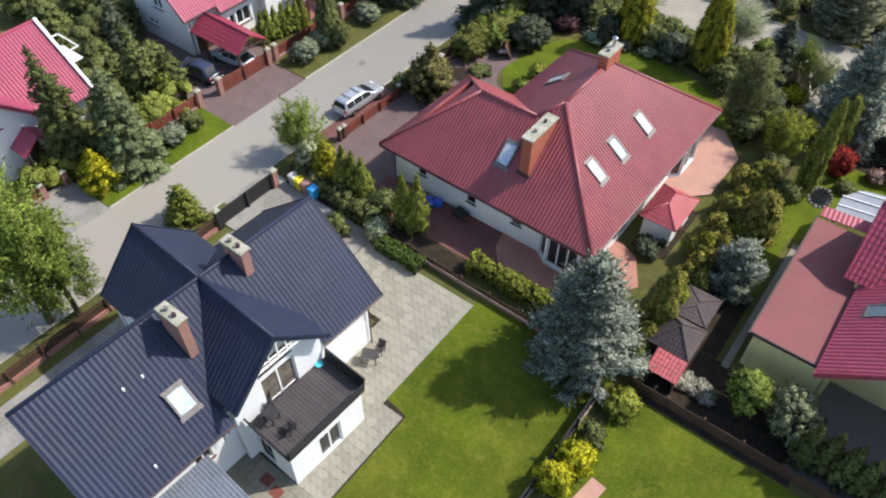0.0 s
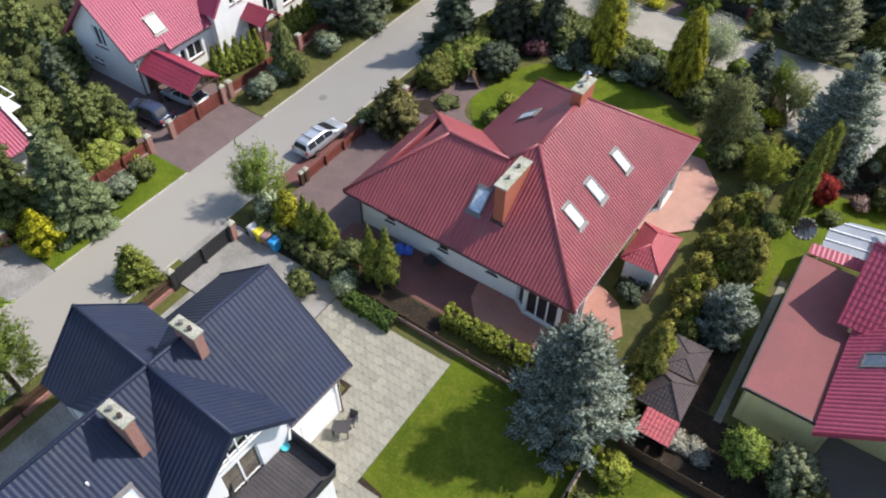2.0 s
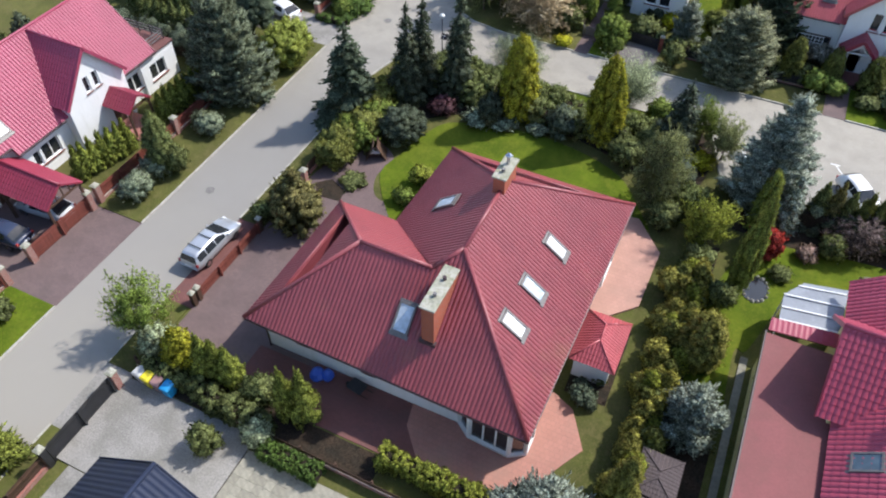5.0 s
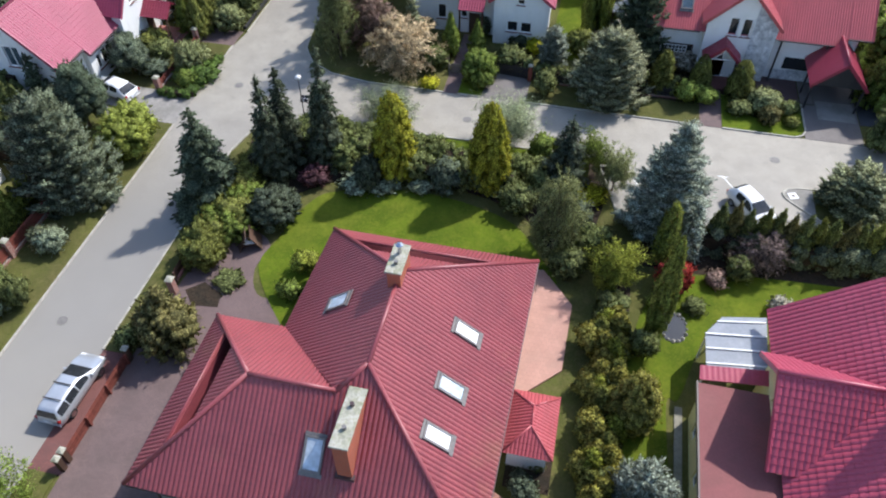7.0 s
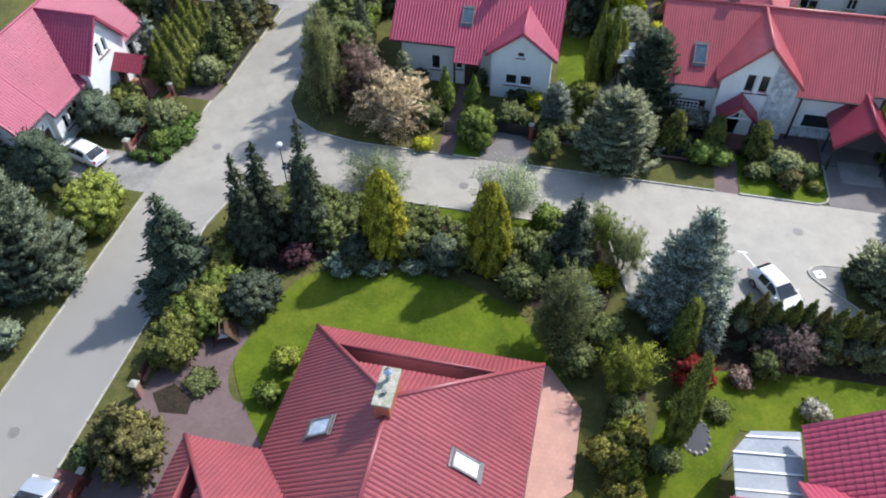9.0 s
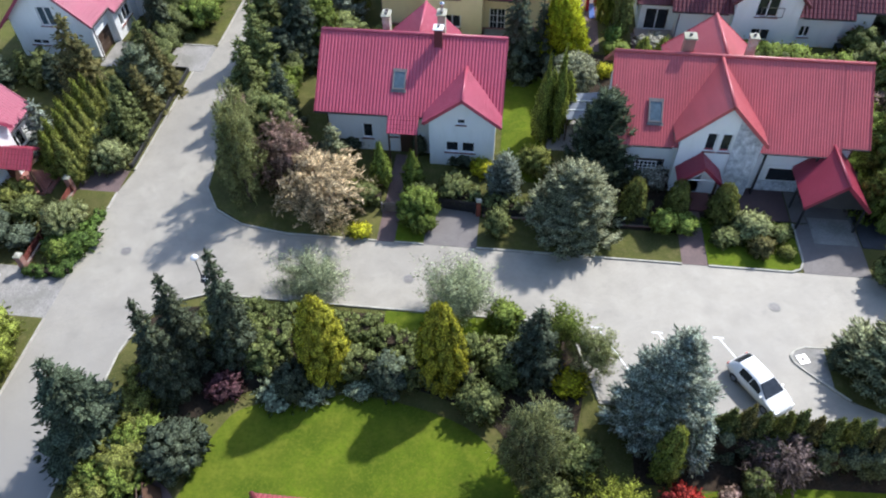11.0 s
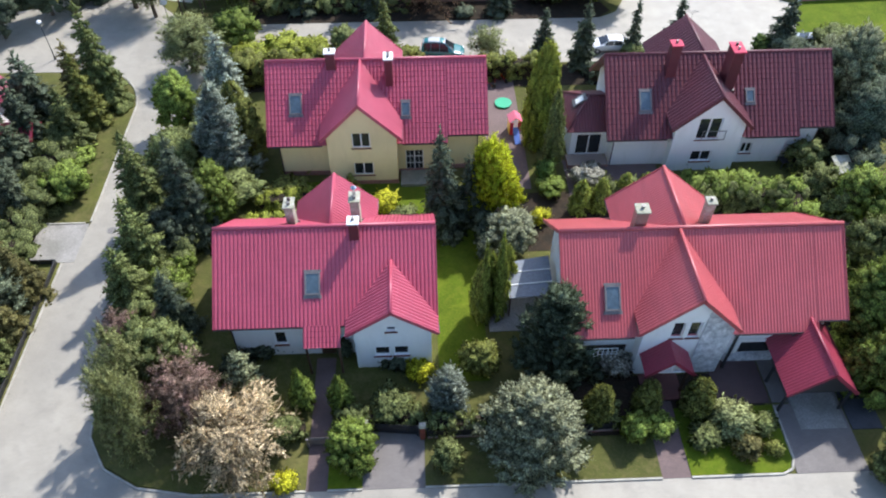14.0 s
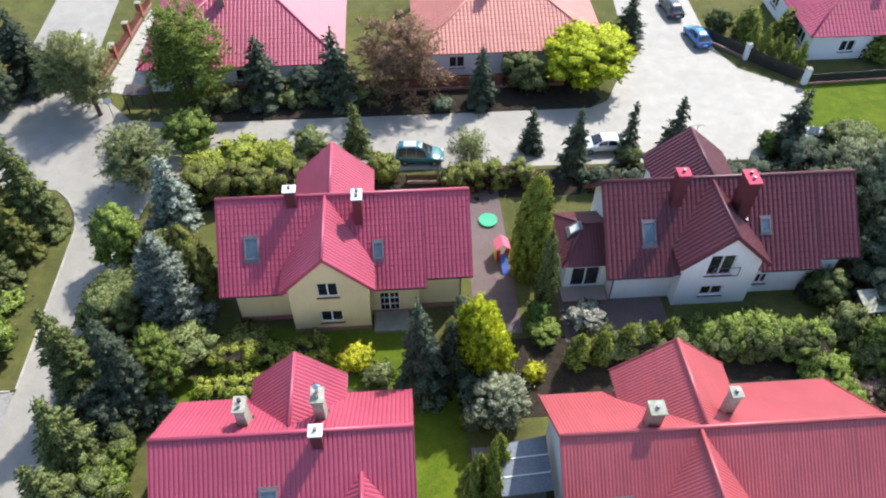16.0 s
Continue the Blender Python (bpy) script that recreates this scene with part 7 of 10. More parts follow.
def shape(kind, leaf, var, k=1.0, far=False):
    """The crown mesh of a kind at size class k; leaves keep their true size, larger crowns carry more."""
    key = (kind, leaf, var, k, far)
    if key in SHAPES:
        return SHAPES[key]
    h, r = SIZE0[kind][0] * k, SIZE0[kind][1] * k
    m, seed = LEAF[leaf], 17 * var + len(SHAPES)
    w = k ** 0.4 * (1.35 if far else 1)
    q = lambda n: max(14, int(n * (0.42 if far else 0.80 if k < 1.4 else 0.64) * k ** 0.8))
    p = lambda n: int(n * (0.6 if far else 1))
    if kind == "spruce":
        me = crown_spruce(seed, h, r, m, droop=0.36, per=p(8), leaf=0.36 * w, wide=1.4 if far else 1.3, rise=1.7 if far else 1.55, crowd=0.85 if far else 0.9, low=0.66)
    elif kind == "bigspruce":
        me = crown_plume(seed, h, r, m, 28, 0.33, 1.15, 0.42, 0.72)
    elif kind == "plume":
        me = crown_plume(seed, h, r, m, 22, 0.34, 0.95, 0.55, 0.45)
    elif kind == "pine":
        me = crown_round(seed, h, r, 0.3, (0.54 if far else 0.40) * k ** 0.3, 1.5, p(24), 0.34 * w, 0.20, m, 0.50, 0.60, 0.5, 0.3, 1.15, 0.36)
    elif kind == "tree":
        me = crown_round(seed, h, r, 0.7, (0.50 if far else 0.35) * k ** 0.3, 1.35, p(24), 0.24 * w, 0.45, m, 0.55, 0.55, 0.5, 0.25, 1.2, 0.36)
    elif kind == "larch":
        me = crown_boughs(seed, h, r, 1.0, 84, 6, q(36), 0.30 * w, m, -0.1, 0.26, 0.30, 0.5, 0.5, 0.5)
    elif kind == "streak":
        me = crown_boughs(seed, h, r, 0.3, 54, 6, q(30), 0.36 * w, m, -0.05, 0.19, 0.40, 0.6, 0.5, 0.55, 0.10)
    elif kind == "willow" and leaf == "willow":
        me = crown_boughs(seed, h, r, 0.3, 80, 5, q(46), 0.13 * w, m, 0.75, 0.36, 0.40, 0.10)
    elif kind == "willow":
        me = crown_boughs(seed, h, r, 0.3, 52, 4, q(44), 0.17 * w, m, 0.6, 0.40, 0.36, 0.12)
    elif kind == "column":
        me = crown_column(seed, h, r, p(80 if k < 1.4 else 120), p(16), 0.22 * w, m, 1.9, 1.2)
    elif kind == "egg":
        me = crown_column(seed, h, r, int(190 * k ** 0.6), 18, 0.22 * w, m, 2.7, 0.9)
    elif kind == "cone":
        me = crown_column(seed, h, r, p(74 if k < 1.4 else 110), p(13), 0.24 * w, m, 0.95, 1.2)
    else:
        me = crown_round(seed, h, r, 0.0, (0.42 if far else 0.31) * k ** 0.3, 1.32, p(13), 0.25 * w, 0.46, m, 0.50, 0.70, 0.5, 0.1, 1.15, 0.36)
    SHAPES[key] = me
    return me


def trunk(kind):
    if kind not in TRUNKS:
        h, r = SIZE0[kind]
        if kind in ("column", "cone", "egg", "bush"):
            me = MB().tube([(0, 0, -0.1), (0.02, 0, h * 0.4), (0, 0.02, h * 0.8)], [0.07, 0.05, 0.02], 8).mesh("trunk")
        elif kind in ("spruce", "bigspruce", "plume"):
            me = MB().tube([(0, 0, -0.1), (0, 0, h * 0.5), (0, 0, h * 0.97)], [h * 0.022, h * 0.013, 0.02], 8).mesh("trunk")
        else:
            me = limbs(h, r, 5, {"larch": 2.4, "streak": 0.6, "tree": 1.2, "willow": 0.5, "pine": 0.8}[kind], h * 0.024)
        me.materials.append(M["bark"])
        TRUNKS[kind] = me
    return TRUNKS[kind]


PLANTED = [0]


def plant(kind, leaf, x, y, h, r):
    PLANTED[0] += 1
    h0, r0 = SIZE0[kind]
    name, label, cat = KIND[kind]
    t = new(name)
    t.empty_display_size = 0.2
    tagged(t, label.format(WORD[leaf]), cat)
    t.matrix_world = pose(x, y, 0, random.uniform(-2, 2), random.uniform(-2, 2), random.uniform(0, 360)) @ Matrix.Diagonal((r / r0, r / r0 * random.uniform(0.92, 1.08), h / h0, 1))
    part("trunk", trunk(kind), M["bark"], t)
    k = min((0.6, 1.0, 1.5, 2.2), key=lambda c: abs(math.log(c * c * r0 * h0 / (r * h))))
    crown = part("crown", shape(kind, leaf, PLANTED[0] % 2, k, y > 92 or x < -48 or x > 18), LEAF[leaf], t)
    crown.scale = (1 / k, 1 / k, 1 / k)
    return t


def hedge(x0, y0, x1, y1, w, h, leaf, label, dens=230, size=0.15, lumpy=0.16):
    """A clipped or shaggy hedge run."""
    L = math.hypot(x1 - x0, y1 - y0)
    rng = np.random.default_rng(int(L * 100 + abs(x0) * 7))
    n = int(dens * 0.82 * (L * w + 2 * L * h))
    u = rng.uniform(-0.02, 1.02, n) * L
    face = rng.uniform(0, w + 2 * h, n)
    bump = lumpy * (np.sin(u * 2.3 + x0) + 0.6 * np.sin(u * 5.1 + y0) + 0.5 * rng.normal(0, 1, n))
    top = face < w
    v = np.where(top, face - w / 2, np.where(face < w + h, -w / 2 - bump * 0.6, w / 2 + bump * 0.6)) + rng.normal(0, 0.04, n)
    z = np.where(top, h + bump * 0.7 - 0.25 * (np.abs(face - w / 2) / (w / 2)) ** 4, np.where(face < w + h, face - w, face - w - h))
    z = np.clip(z, 0.04, None) + rng.normal(0, 0.03, n)
    nx = np.where(top, 0, np.where(face < w + h, -1.0, 1.0))
    ax, ay = (x1 - x0) / L, (y1 - y0) / L
    c = np.stack([x0 + ax * u - ay * v, y0 + ay * u + ax * v, z], 1)
    d = np.stack([-ay * nx, ax * nx, np.where(top, 1.0, 0.45)], 1)
    big = 1.8 if max(abs(x0 + 12), abs(x1 + 12)) < 24 and max(y0, y1) < 75 else 2.6
    pick = rng.choice(n, max(20, int((L * w + 2 * L * h) / (size * big) ** 2 * 0.70)))
    lump = (size * big * rng.uniform(0.6, 1.35, len(pick)))[:, None]
    way = unit(d[pick])
    tan = unit(np.cross(way, rng.normal(0, 1, (len(pick), 3))))
    me = foliage("hedge", c[pick] - way * lump * 0.4, way * lump * 1.1, tan * lump, np.cross(way, tan) * lump, way, way * 0.5 + [0, 0, 0.5], 10, size * 1.5, 0.5, LEAF[leaf], rng, 0.42, 0.3)
    hd = tagged(new("hedge"), label, "hedge")
    core = MB()
    px_, py_ = -ay * (w * 0.32), ax * (w * 0.32)
    core.prism([(x0 - px_, y0 - py_, 0), (x1 - px_, y1 - py_, 0), (x1 + px_, y1 + py_, 0), (x0 + px_, y0 + py_, 0)], (0, 0, h * 0.8))
    part("foliage", me, LEAF[leaf], hd)
    part("core", core, M["soil"], hd)
    return hd


plant("larch", "fresh", -36.4, 6.2, 14.2, 3.2)
plant("larch", "fresh", -35.4, 7.6, 9.5, 2.3)
plant("larch", "leafy", -33.0, 124.0, 11.0, 4.3)
plant("spruce", "green", -47.8, 16.4, 10.4, 3.0)
plant("bush", "bluepine", -44.5, 22.4, 1.5, 1.2)
plant("bush", "dull", -44.6, 24.3, 1.4, 1.0)
plant("spruce", "mossy", -44.4, 18.6, 9.1, 3.14)
plant("spruce", "dull", -44.4, 86.0, 6.4, 2.0)
plant("spruce", "green", -17.0, 115.9, 5.8, 1.6)
plant("cone", "yellowbush", -44.2, 15.7, 3.5, 1.6)
plant("spruce", "thuja", -36.9, 17.3, 3.3, 1.92)
plant("willow", "fresh", -35.3, 27.3, 4.9, 1.9)
plant("tree", "leafy", 0.4, 27.0, 3.4, 1.36)
plant("willow", "pale", -6.2, 59.3, 3.9, 1.5)
plant("willow", "leafy", -8.2, 60.8, 4.0, 1.6)
plant("tree", "leafy", -35.2, 103.4, 6.1, 2.11)
plant("column", "gold", -31.6, 26.5, 3.6, 1.15)
plant("egg", "gold", -22.4, 57.3, 7.6, 1.75)
plant("egg", "gold", -15.3, 57.4, 7.6, 1.65)
plant("cone", "thuja", -29.8, 26.5, 4.3, 0.85)
plant("cone", "thuja", -28.9, 26.5, 4.0, 0.8)
plant("cone", "thuja", -28.1, 26.6, 3.8, 0.8)
plant("cone", "thuja", -24.0, 26.3, 4.9, 0.85)
plant("cone", "thuja", -23.0, 26.4, 5.2, 0.9)
for k in range(9):
    plant("cone", "green", 4.3 + 1.0 * k, 25.6 + 0.12 * (k % 2), 3.7 + 0.2 * (k % 3), 0.80)
plant("column", "thuja", -2.5, 52.7, 5.4, 0.9)
plant("column", "thuja", -2.8, 46.6, 8.6, 0.85)
plant("column", "thuja", -9.1, 82.0, 6.2, 0.7)
plant("column", "thuja", -10.1, 81.5, 5.6, 0.65)
plant("column", "thuja", -7.8, 83.6, 4.8, 0.75)
plant("egg", "olive", -3.2, 72.8, 3.9, 1.05)
plant("egg", "olive", 0.1, 73.3, 3.6, 1.0)
plant("egg", "olive", 3.3, 73.2, 3.6, 1.15)
plant("cone", "thuja", -9.8, 80.8, 8.0, 0.66)
plant("cone", "thuja", -8.6, 81.2, 8.3, 0.72)
plant("column", "green", -2.6, 97.0, 8.2, 0.85)
plant("column", "thuja", -1.2, 91.5, 3.6, 0.92)
plant("column", "thuja", 0.5, 91.7, 3.5, 0.92)
plant("column", "thuja", 2.4, 92.1, 3.6, 0.92)
plant("column", "thuja", 4.1, 92.5, 3.2, 0.93)
plant("column", "thuja", 5.6, 92.6, 3.3, 0.93)
plant("column", "thuja", 25.6, 132.5, 3.9, 1.85)
plant("column", "thuja", 38.4, 127.8, 3.0, 1.79)
plant("bush", "dull", -26.2, 26.6, 2.0, 1.2)
plant("bush", "dull", -5.2, 19.8, 1.5, 0.85)
plant("bush", "dull", -3.7, 44.6, 2.5, 1.01)
plant("bush", "dull", 2.4, 52.3, 1.9, 1.0)
plant("bush", "pink", 1.0, 51.6, 1.0, 0.8)
plant("bush", "dull", -34.5, 39.0, 1.5, 1.03)
plant("bush", "dull", -12.9, 55.8, 2.4, 1.51)
plant("bush", "dull", -50.5, 67.7, 1.5, 2.1)
plant("bush", "dull", -23.0, 72.1, 2.3, 1.33)
plant("bush", "dull", -16.2, 73.9, 2.1, 1.54)
plant("bush", "dull", -12.8, 70.2, 2.4, 1.2)
plant("bush", "dull", 3.6, 71.2, 1.2, 1.27)
plant("bush", "dull", -21.2, 116.3, 2.2, 1.8)
plant("bush", "dull", 0.2, 125.3, 3.6, 2.27)
plant("bush", "dull", 7.7, 112.9, 1.9, 1.15)
plant("bush", "dull", 18.7, 92.6, 3.3, 1.83)
plant("bush", "dull", 19.1, 89.6, 3.5, 1.95)
plant("bush", "dull", -15.4, 91.3, 1.2, 1.17)
plant("spruce", "dull", -44.2, 101.4, 6.4, 2.1)
plant("bush", "dull", -43.0, 40.0, 3.0, 1.07)
plant("bush", "willow", -24.9, 24.3, 1.6, 0.95)
plant("bush", "dull", -27.1, 22.6, 2.0, 1.05)
plant("bush", "goldgreen", -4.9, 22.6, 1.5, 1.15)
plant("bush", "leafy", -32.5, 48.8, 2.5, 1.65)
plant("bush", "leafy", -31.7, 51.2, 2.5, 1.7)
plant("bush", "goldgreen", -26.0, 47.0, 1.6, 0.95)
plant("bush", "leafy", -11.7, 62.3, 1.8, 1.4)
plant("bush", "pale", -43.4, 74.6, 2.4, 1.5)
plant("bush", "leafy", -44.4, 99.6, 1.3, 2.1)
plant("bush", "leafy", -18.6, 71.2, 3.0, 1.5)
plant("bush", "leafy", -18.1, 70.1, 1.7, 1.0)
plant("bush", "leafy", 0.6, 71.8, 1.6, 1.19)
plant("bush", "pale", 5.4, 72.0, 1.9, 1.7)
plant("bush", "leafy", -32.7, 118.2, 3.6, 2.33)
plant("bush", "goldgreen", -30.5, 113.9, 2.3, 2.23)
plant("bush", "leafy", -3.2, 94.3, 1.3, 1.23)
plant("bush", "leafy", 7.8, 92.5, 3.1, 1.71)
plant("bush", "leafy", 10.0, 92.3, 3.2, 1.71)
plant("bush", "leafy", 12.3, 92.3, 3.1, 1.81)
plant("bush", "leafy", 14.9, 92.1, 2.2, 1.81)
plant("bush", "leafy", 17.1, 79.2, 7.8, 1.87)
plant("bush", "leafy", 14.5, 74.9, 4.4, 1.58)
plant("bush", "leafy", -31.6, 85.9, 2.8, 1.42)
plant("bush", "leafy", -42.9, 95.4, 3.2, 2.0)
plant("bigspruce", "blue", -8.4, 24.1, 10.0, 3.9)
plant("bigspruce", "blue", -2.7, 55.8, 10.0, 3.3)
plant("bush", "yellowbush", -5.7, 16.4, 2.2, 1.15)
plant("bush", "yellowbush", -5.2, 17.9, 2.3, 1.1)
plant("bush", "yellowbush", -22.5, 69.2, 0.9, 0.82)
plant("bush", "yellowbush", -14.3, 76.6, 1.3, 1.0)
plant("bush", "yellowbush", -4.4, 90.7, 1.1, 0.82)
plant("bush", "yellowbush", -17.0, 92.4, 1.7, 1.38)
plant("bush", "pine", 3.1, 27.1, 3.1, 1.62)
plant("bush", "pine", -44.3, 45.4, 1.8, 1.08)
plant("bush", "black", -26.5, 77.4, 1.5, 1.1)
plant("column", "olive", -28.6, 99.4, 8.0, 1.87)
plant("egg", "goldgreen", -3.6, 100.2, 10.3, 1.65)
plant("column", "olive", -19.6, 93.9, 2.8, 0.61)
plant("column", "olive", 29.6, 132.0, 3.7, 1.54)
plant("plume", "blue", -3.5, 34.8, 4.8, 2.0)
plant("column", "amber", -5.8, 28.8, 6.2, 1.0)
plant("column", "green", -44.1, 39.9, 5.4, 1.25)
plant("spruce", "umber", -32.3, 40.0, 4.7, 2.1)
plant("bush", "bluepine", -44.1, 36.9, 2.2, 1.36)
plant("bush", "bluepine", -44.4, 39.1, 2.0, 1.24)
plant("bush", "bluepine", -43.9, 45.0, 2.0, 1.19)
plant("bush", "bluepine", -25.0, 55.8, 0.9, 1.46)
plant("bush", "bluepine", -22.9, 55.8, 0.8, 1.35)
plant("bush", "bluepine", -20.1, 56.3, 0.7, 0.93)
plant("spruce", "deep", -34.6, 51.6, 8.8, 3.4)
plant("spruce", "umber", -48.8, 82.6, 8.5, 2.9)
plant("spruce", "spruce", -47.0, 94.7, 4.7, 1.77)
plant("spruce", "spruce", -12.1, 90.1, 10.2, 2.3)
plant("spruce", "spruce", -10.1, 90.9, 7.3, 1.75)
plant("spruce", "spruce", -26.2, 124.5, 7.2, 3.0)
plant("spruce", "spruce", -18.8, 124.1, 8.0, 3.1)
plant("spruce", "spruce", -4.9, 122.5, 6.6, 2.1)
plant("spruce", "spruce", -0.9, 115.2, 4.6, 1.43)
plant("spruce", "spruce", 2.4, 112.1, 7.3, 1.89)
plant("spruce", "spruce", 7.8, 113.7, 6.3, 1.24)
plant("spruce", "spruce", 12.2, 114.1, 6.0, 1.68)
plant("spruce", "spruce", -33.0, 92.4, 6.5, 2.51)
plant("spruce", "spruce", -49.8, 128.5, 8.9, 3.38)
plant("spruce", "spruce", -48.2, 104.8, 7.8, 3.29)
plant("spruce", "spruce", 12.2, 132.3, 6.0, 2.44)
plant("plume", "bluepine", -44.7, 49.9, 9.4, 3.6)
plant("streak", "pale", -9.9, 52.4, 6.6, 2.1)
plant("plume", "pine", 10.9, 60.9, 3.9, 2.9)
plant("plume", "deep", 9.4, 61.4, 1.7, 1.3)
plant("plume", "greypine", -7.6, 71.0, 6.5, 3.6)
plant("bush", "thuja", -43.8, 56.0, 3.8, 2.8)
plant("bush", "olive", -32.8, 46.2, 2.7, 1.69)
plant("bush", "olive", -31.9, 50.0, 2.3, 1.58)
plant("bush", "amber", -6.6, 44.5, 2.0, 1.1)
plant("bush", "amber", -6.5, 41.3, 2.0, 1.0)
plant("bush", "amber", -6.3, 38.6, 2.0, 1.0)
plant("bush", "amber", -6.2, 36.2, 2.1, 1.0)
plant("bush", "umber", -32.1, 39.5, 3.9, 1.9)
plant("bush", "olive", -46.7, 74.2, 2.3, 1.79)
plant("bush", "olive", -10.2, 77.1, 2.7, 1.59)
plant("bush", "umber", 5.8, 70.2, 1.6, 0.9)
plant("bush", "dull", 7.4, 71.8, 1.3, 0.9)
plant("bush", "olive", 7.6, 70.2, 0.8, 0.6)
plant("bush", "goldgreen", -27.3, 115.2, 2.0, 2.28)
plant("bush", "goldgreen", -24.2, 115.0, 2.1, 2.03)
plant("bush", "olive", -14.5, 112.2, 2.3, 1.49)
plant("bush", "olive", -24.9, 94.4, 1.2, 1.99)
plant("spruce", "olive", -43.6, 104.6, 7.4, 2.0)
plant("spruce", "umber", -45.2, 107.4, 7.0, 2.2)
plant("spruce", "black", -31.3, 55.0, 9.2, 2.0)
plant("spruce", "black", -31.0, 57.5, 8.4, 2.1)
plant("spruce", "black", -28.2, 57.9, 10.1, 2.2)
plant("spruce", "spruce", -10.0, 58.9, 6.6, 2.3)
plant("bush", "plum", -13.2, 60.0, 1.0, 0.9)
plant("spruce", "black", -47.9, 97.8, 8.8, 2.59)
plant("bush", "spruce", -29.8, 50.9, 2.8, 1.98)
plant("bush", "spruce", -18.4, 57.0, 2.5, 1.45)
plant("bush", "spruce", -22.2, 125.6, 3.1, 1.96)
plant("bush", "spruce", -8.8, 121.8, 1.2, 1.24)
plant("willow", "willow", -24.6, 63.5, 3.2, 2.35)
plant("willow", "willow", -14.6, 63.0, 4.2, 2.6)
plant("willow", "pale", -7.0, 113.7, 3.7, 1.9)
plant("spruce", "blue", -1.0, 53.8, 5.0, 1.43)
plant("plume", "blue", -12.5, 74.1, 4.4, 1.7)
plant("bigspruce", "blue", -30.1, 97.0, 9.4, 3.0)
plant("spruce", "blue", -32.0, 107.6, 7.2, 2.8)
plant("willow", "goldgreen", -5.7, 49.6, 4.2, 1.91)
plant("bush", "red", -1.7, 50.7, 2.6, 1.15)
plant("bush", "gold", -5.7, 45.3, 1.3, 1.03)
plant("streak", "plum", 4.0, 53.9, 2.7, 2.1)
plant("bush", "purple", -28.3, 55.5, 1.2, 1.16)
plant("bush", "black", -24.0, 55.9, 2.8, 1.25)
plant("bush", "black", -3.2, 77.0, 1.5, 1.38)
plant("bush", "black", -22.9, 79.4, 1.1, 0.84)
plant("bush", "black", -24.8, 79.1, 1.2, 1.04)
plant("bush", "black", -16.0, 77.7, 1.3, 1.25)
plant("bush", "black", -19.4, 78.4, 1.9, 0.62)
plant("bush", "green", -26.5, 57.8, 2.0, 1.5)
plant("bush", "green", -52.3, 61.3, 2.0, 2.18)
plant("bush", "leafy", -1.0, 71.6, 2.2, 1.2)
plant("spruce", "umber", -42.8, 84.6, 6.2, 1.9)
plant("bush", "boxgreen", -42.9, 66.1, 1.5, 1.81)
plant("bush", "boxgreen", 21.3, 113.7, 1.9, 1.3)
plant("bush", "boxgreen", -3.5, 95.5, 2.0, 1.0)
plant("spruce", "dull", -43.4, 79.0, 5.2, 1.7)
plant("streak", "pink", -29.0, 73.9, 5.8, 2.5)
plant("streak", "bronze", -25.6, 71.4, 4.7, 3.7)
plant("cone", "leafy", -21.8, 74.5, 4.1, 0.95)
plant("cone", "leafy", -19.4, 74.3, 3.9, 0.9)
plant("plume", "deep", -5.6, 76.9, 8.4, 2.7)
plant("pine", "pine", 24.6, 103.4, 9.5, 3.5)
plant("pine", "pine", 25.8, 108.6, 5.2, 2.6)
plant("bush", "heath", -1.3, 76.7, 1.8, 1.47)
plant("bush", "heath", 0.2, 94.9, 1.7, 1.55)
plant("tree", "lime", -8.2, 91.0, 8.7, 2.3)
plant("tree", "lime", 6.5, 125.9, 6.5, 5.11)
plant("pine", "greypine", -7.4, 87.8, 3.9, 1.9)
plant("larch", "pale", -36.1, 112.8, 6.0, 3.4)
plant("tree", "dull", -29.2, 93.8, 2.9, 2.18)
plant("tree", "dull", -34.6, 98.6, 3.6, 2.29)
plant("larch", "pale", -44.8, 125.2, 7.6, 3.2)
plant("spruce", "spruce", -47.4, 100.6, 8.6, 2.2)
plant("streak", "brown", -12.8, 124.8, 8.3, 4.72)
plant("spruce", "spruce", 22.6, 113.4, 7.4, 2.1)
plant("pine", "dull", 28.2, 113.0, 3.6, 3.0)
plant("bush", "pink", 17.7, 87.0, 2.2, 1.52)
plant("tree", "spruce", -32.9, 88.3, 4.7, 2.2)
plant("spruce", "green", -50.5, 24.5, 7.0, 2.3)
plant("column", "green", -49.5, 26.6, 3.7, 1.50)
plant("column", "thuja", -48.4, 25.2, 3.0, 1.42)
plant("column", "green", -52.5, 27.2, 3.4, 1.65)
plant("spruce", "spruce", -56.5, 27.0, 6.5, 2.2)
plant("column", "green", -59.0, 28.5, 3.9, 1.72)
plant("column", "green", -55.5, 24.0, 4.1, 1.80)
plant("column", "green", -62.5, 30.0, 4.8, 1.95)
plant("column", "green", -64.0, 36.0, 4.6, 1.95)
plant("spruce", "spruce", -66.0, 42.0, 8.0, 2.6)
plant("column", "green", -63.5, 24.5, 4.8, 2.10)
plant("column", "green", -67.0, 30.0, 5.1, 2.17)
plant("column", "green", -70.0, 26.0, 5.1, 2.17)
plant("streak", "sage", -31.4, 71.6, 9.4, 2.0)
plant("streak", "sage", -32.2, 74.8, 8.2, 1.7)
plant("spruce", "pine", -25.8, 75.6, 4.6, 1.8)
plant("streak", "pink", -34.0, 79.4, 4.2, 1.5)
plant("spruce", "green", -34.2, 82.2, 7.6, 2.6)
plant("spruce", "green", -34.0, 85.6, 8.6, 2.8)
plant("spruce", "spruce", -31.2, 89.6, 10.5, 2.7)
plant("spruce", "green", -34.9, 91.0, 10.0, 3.0)
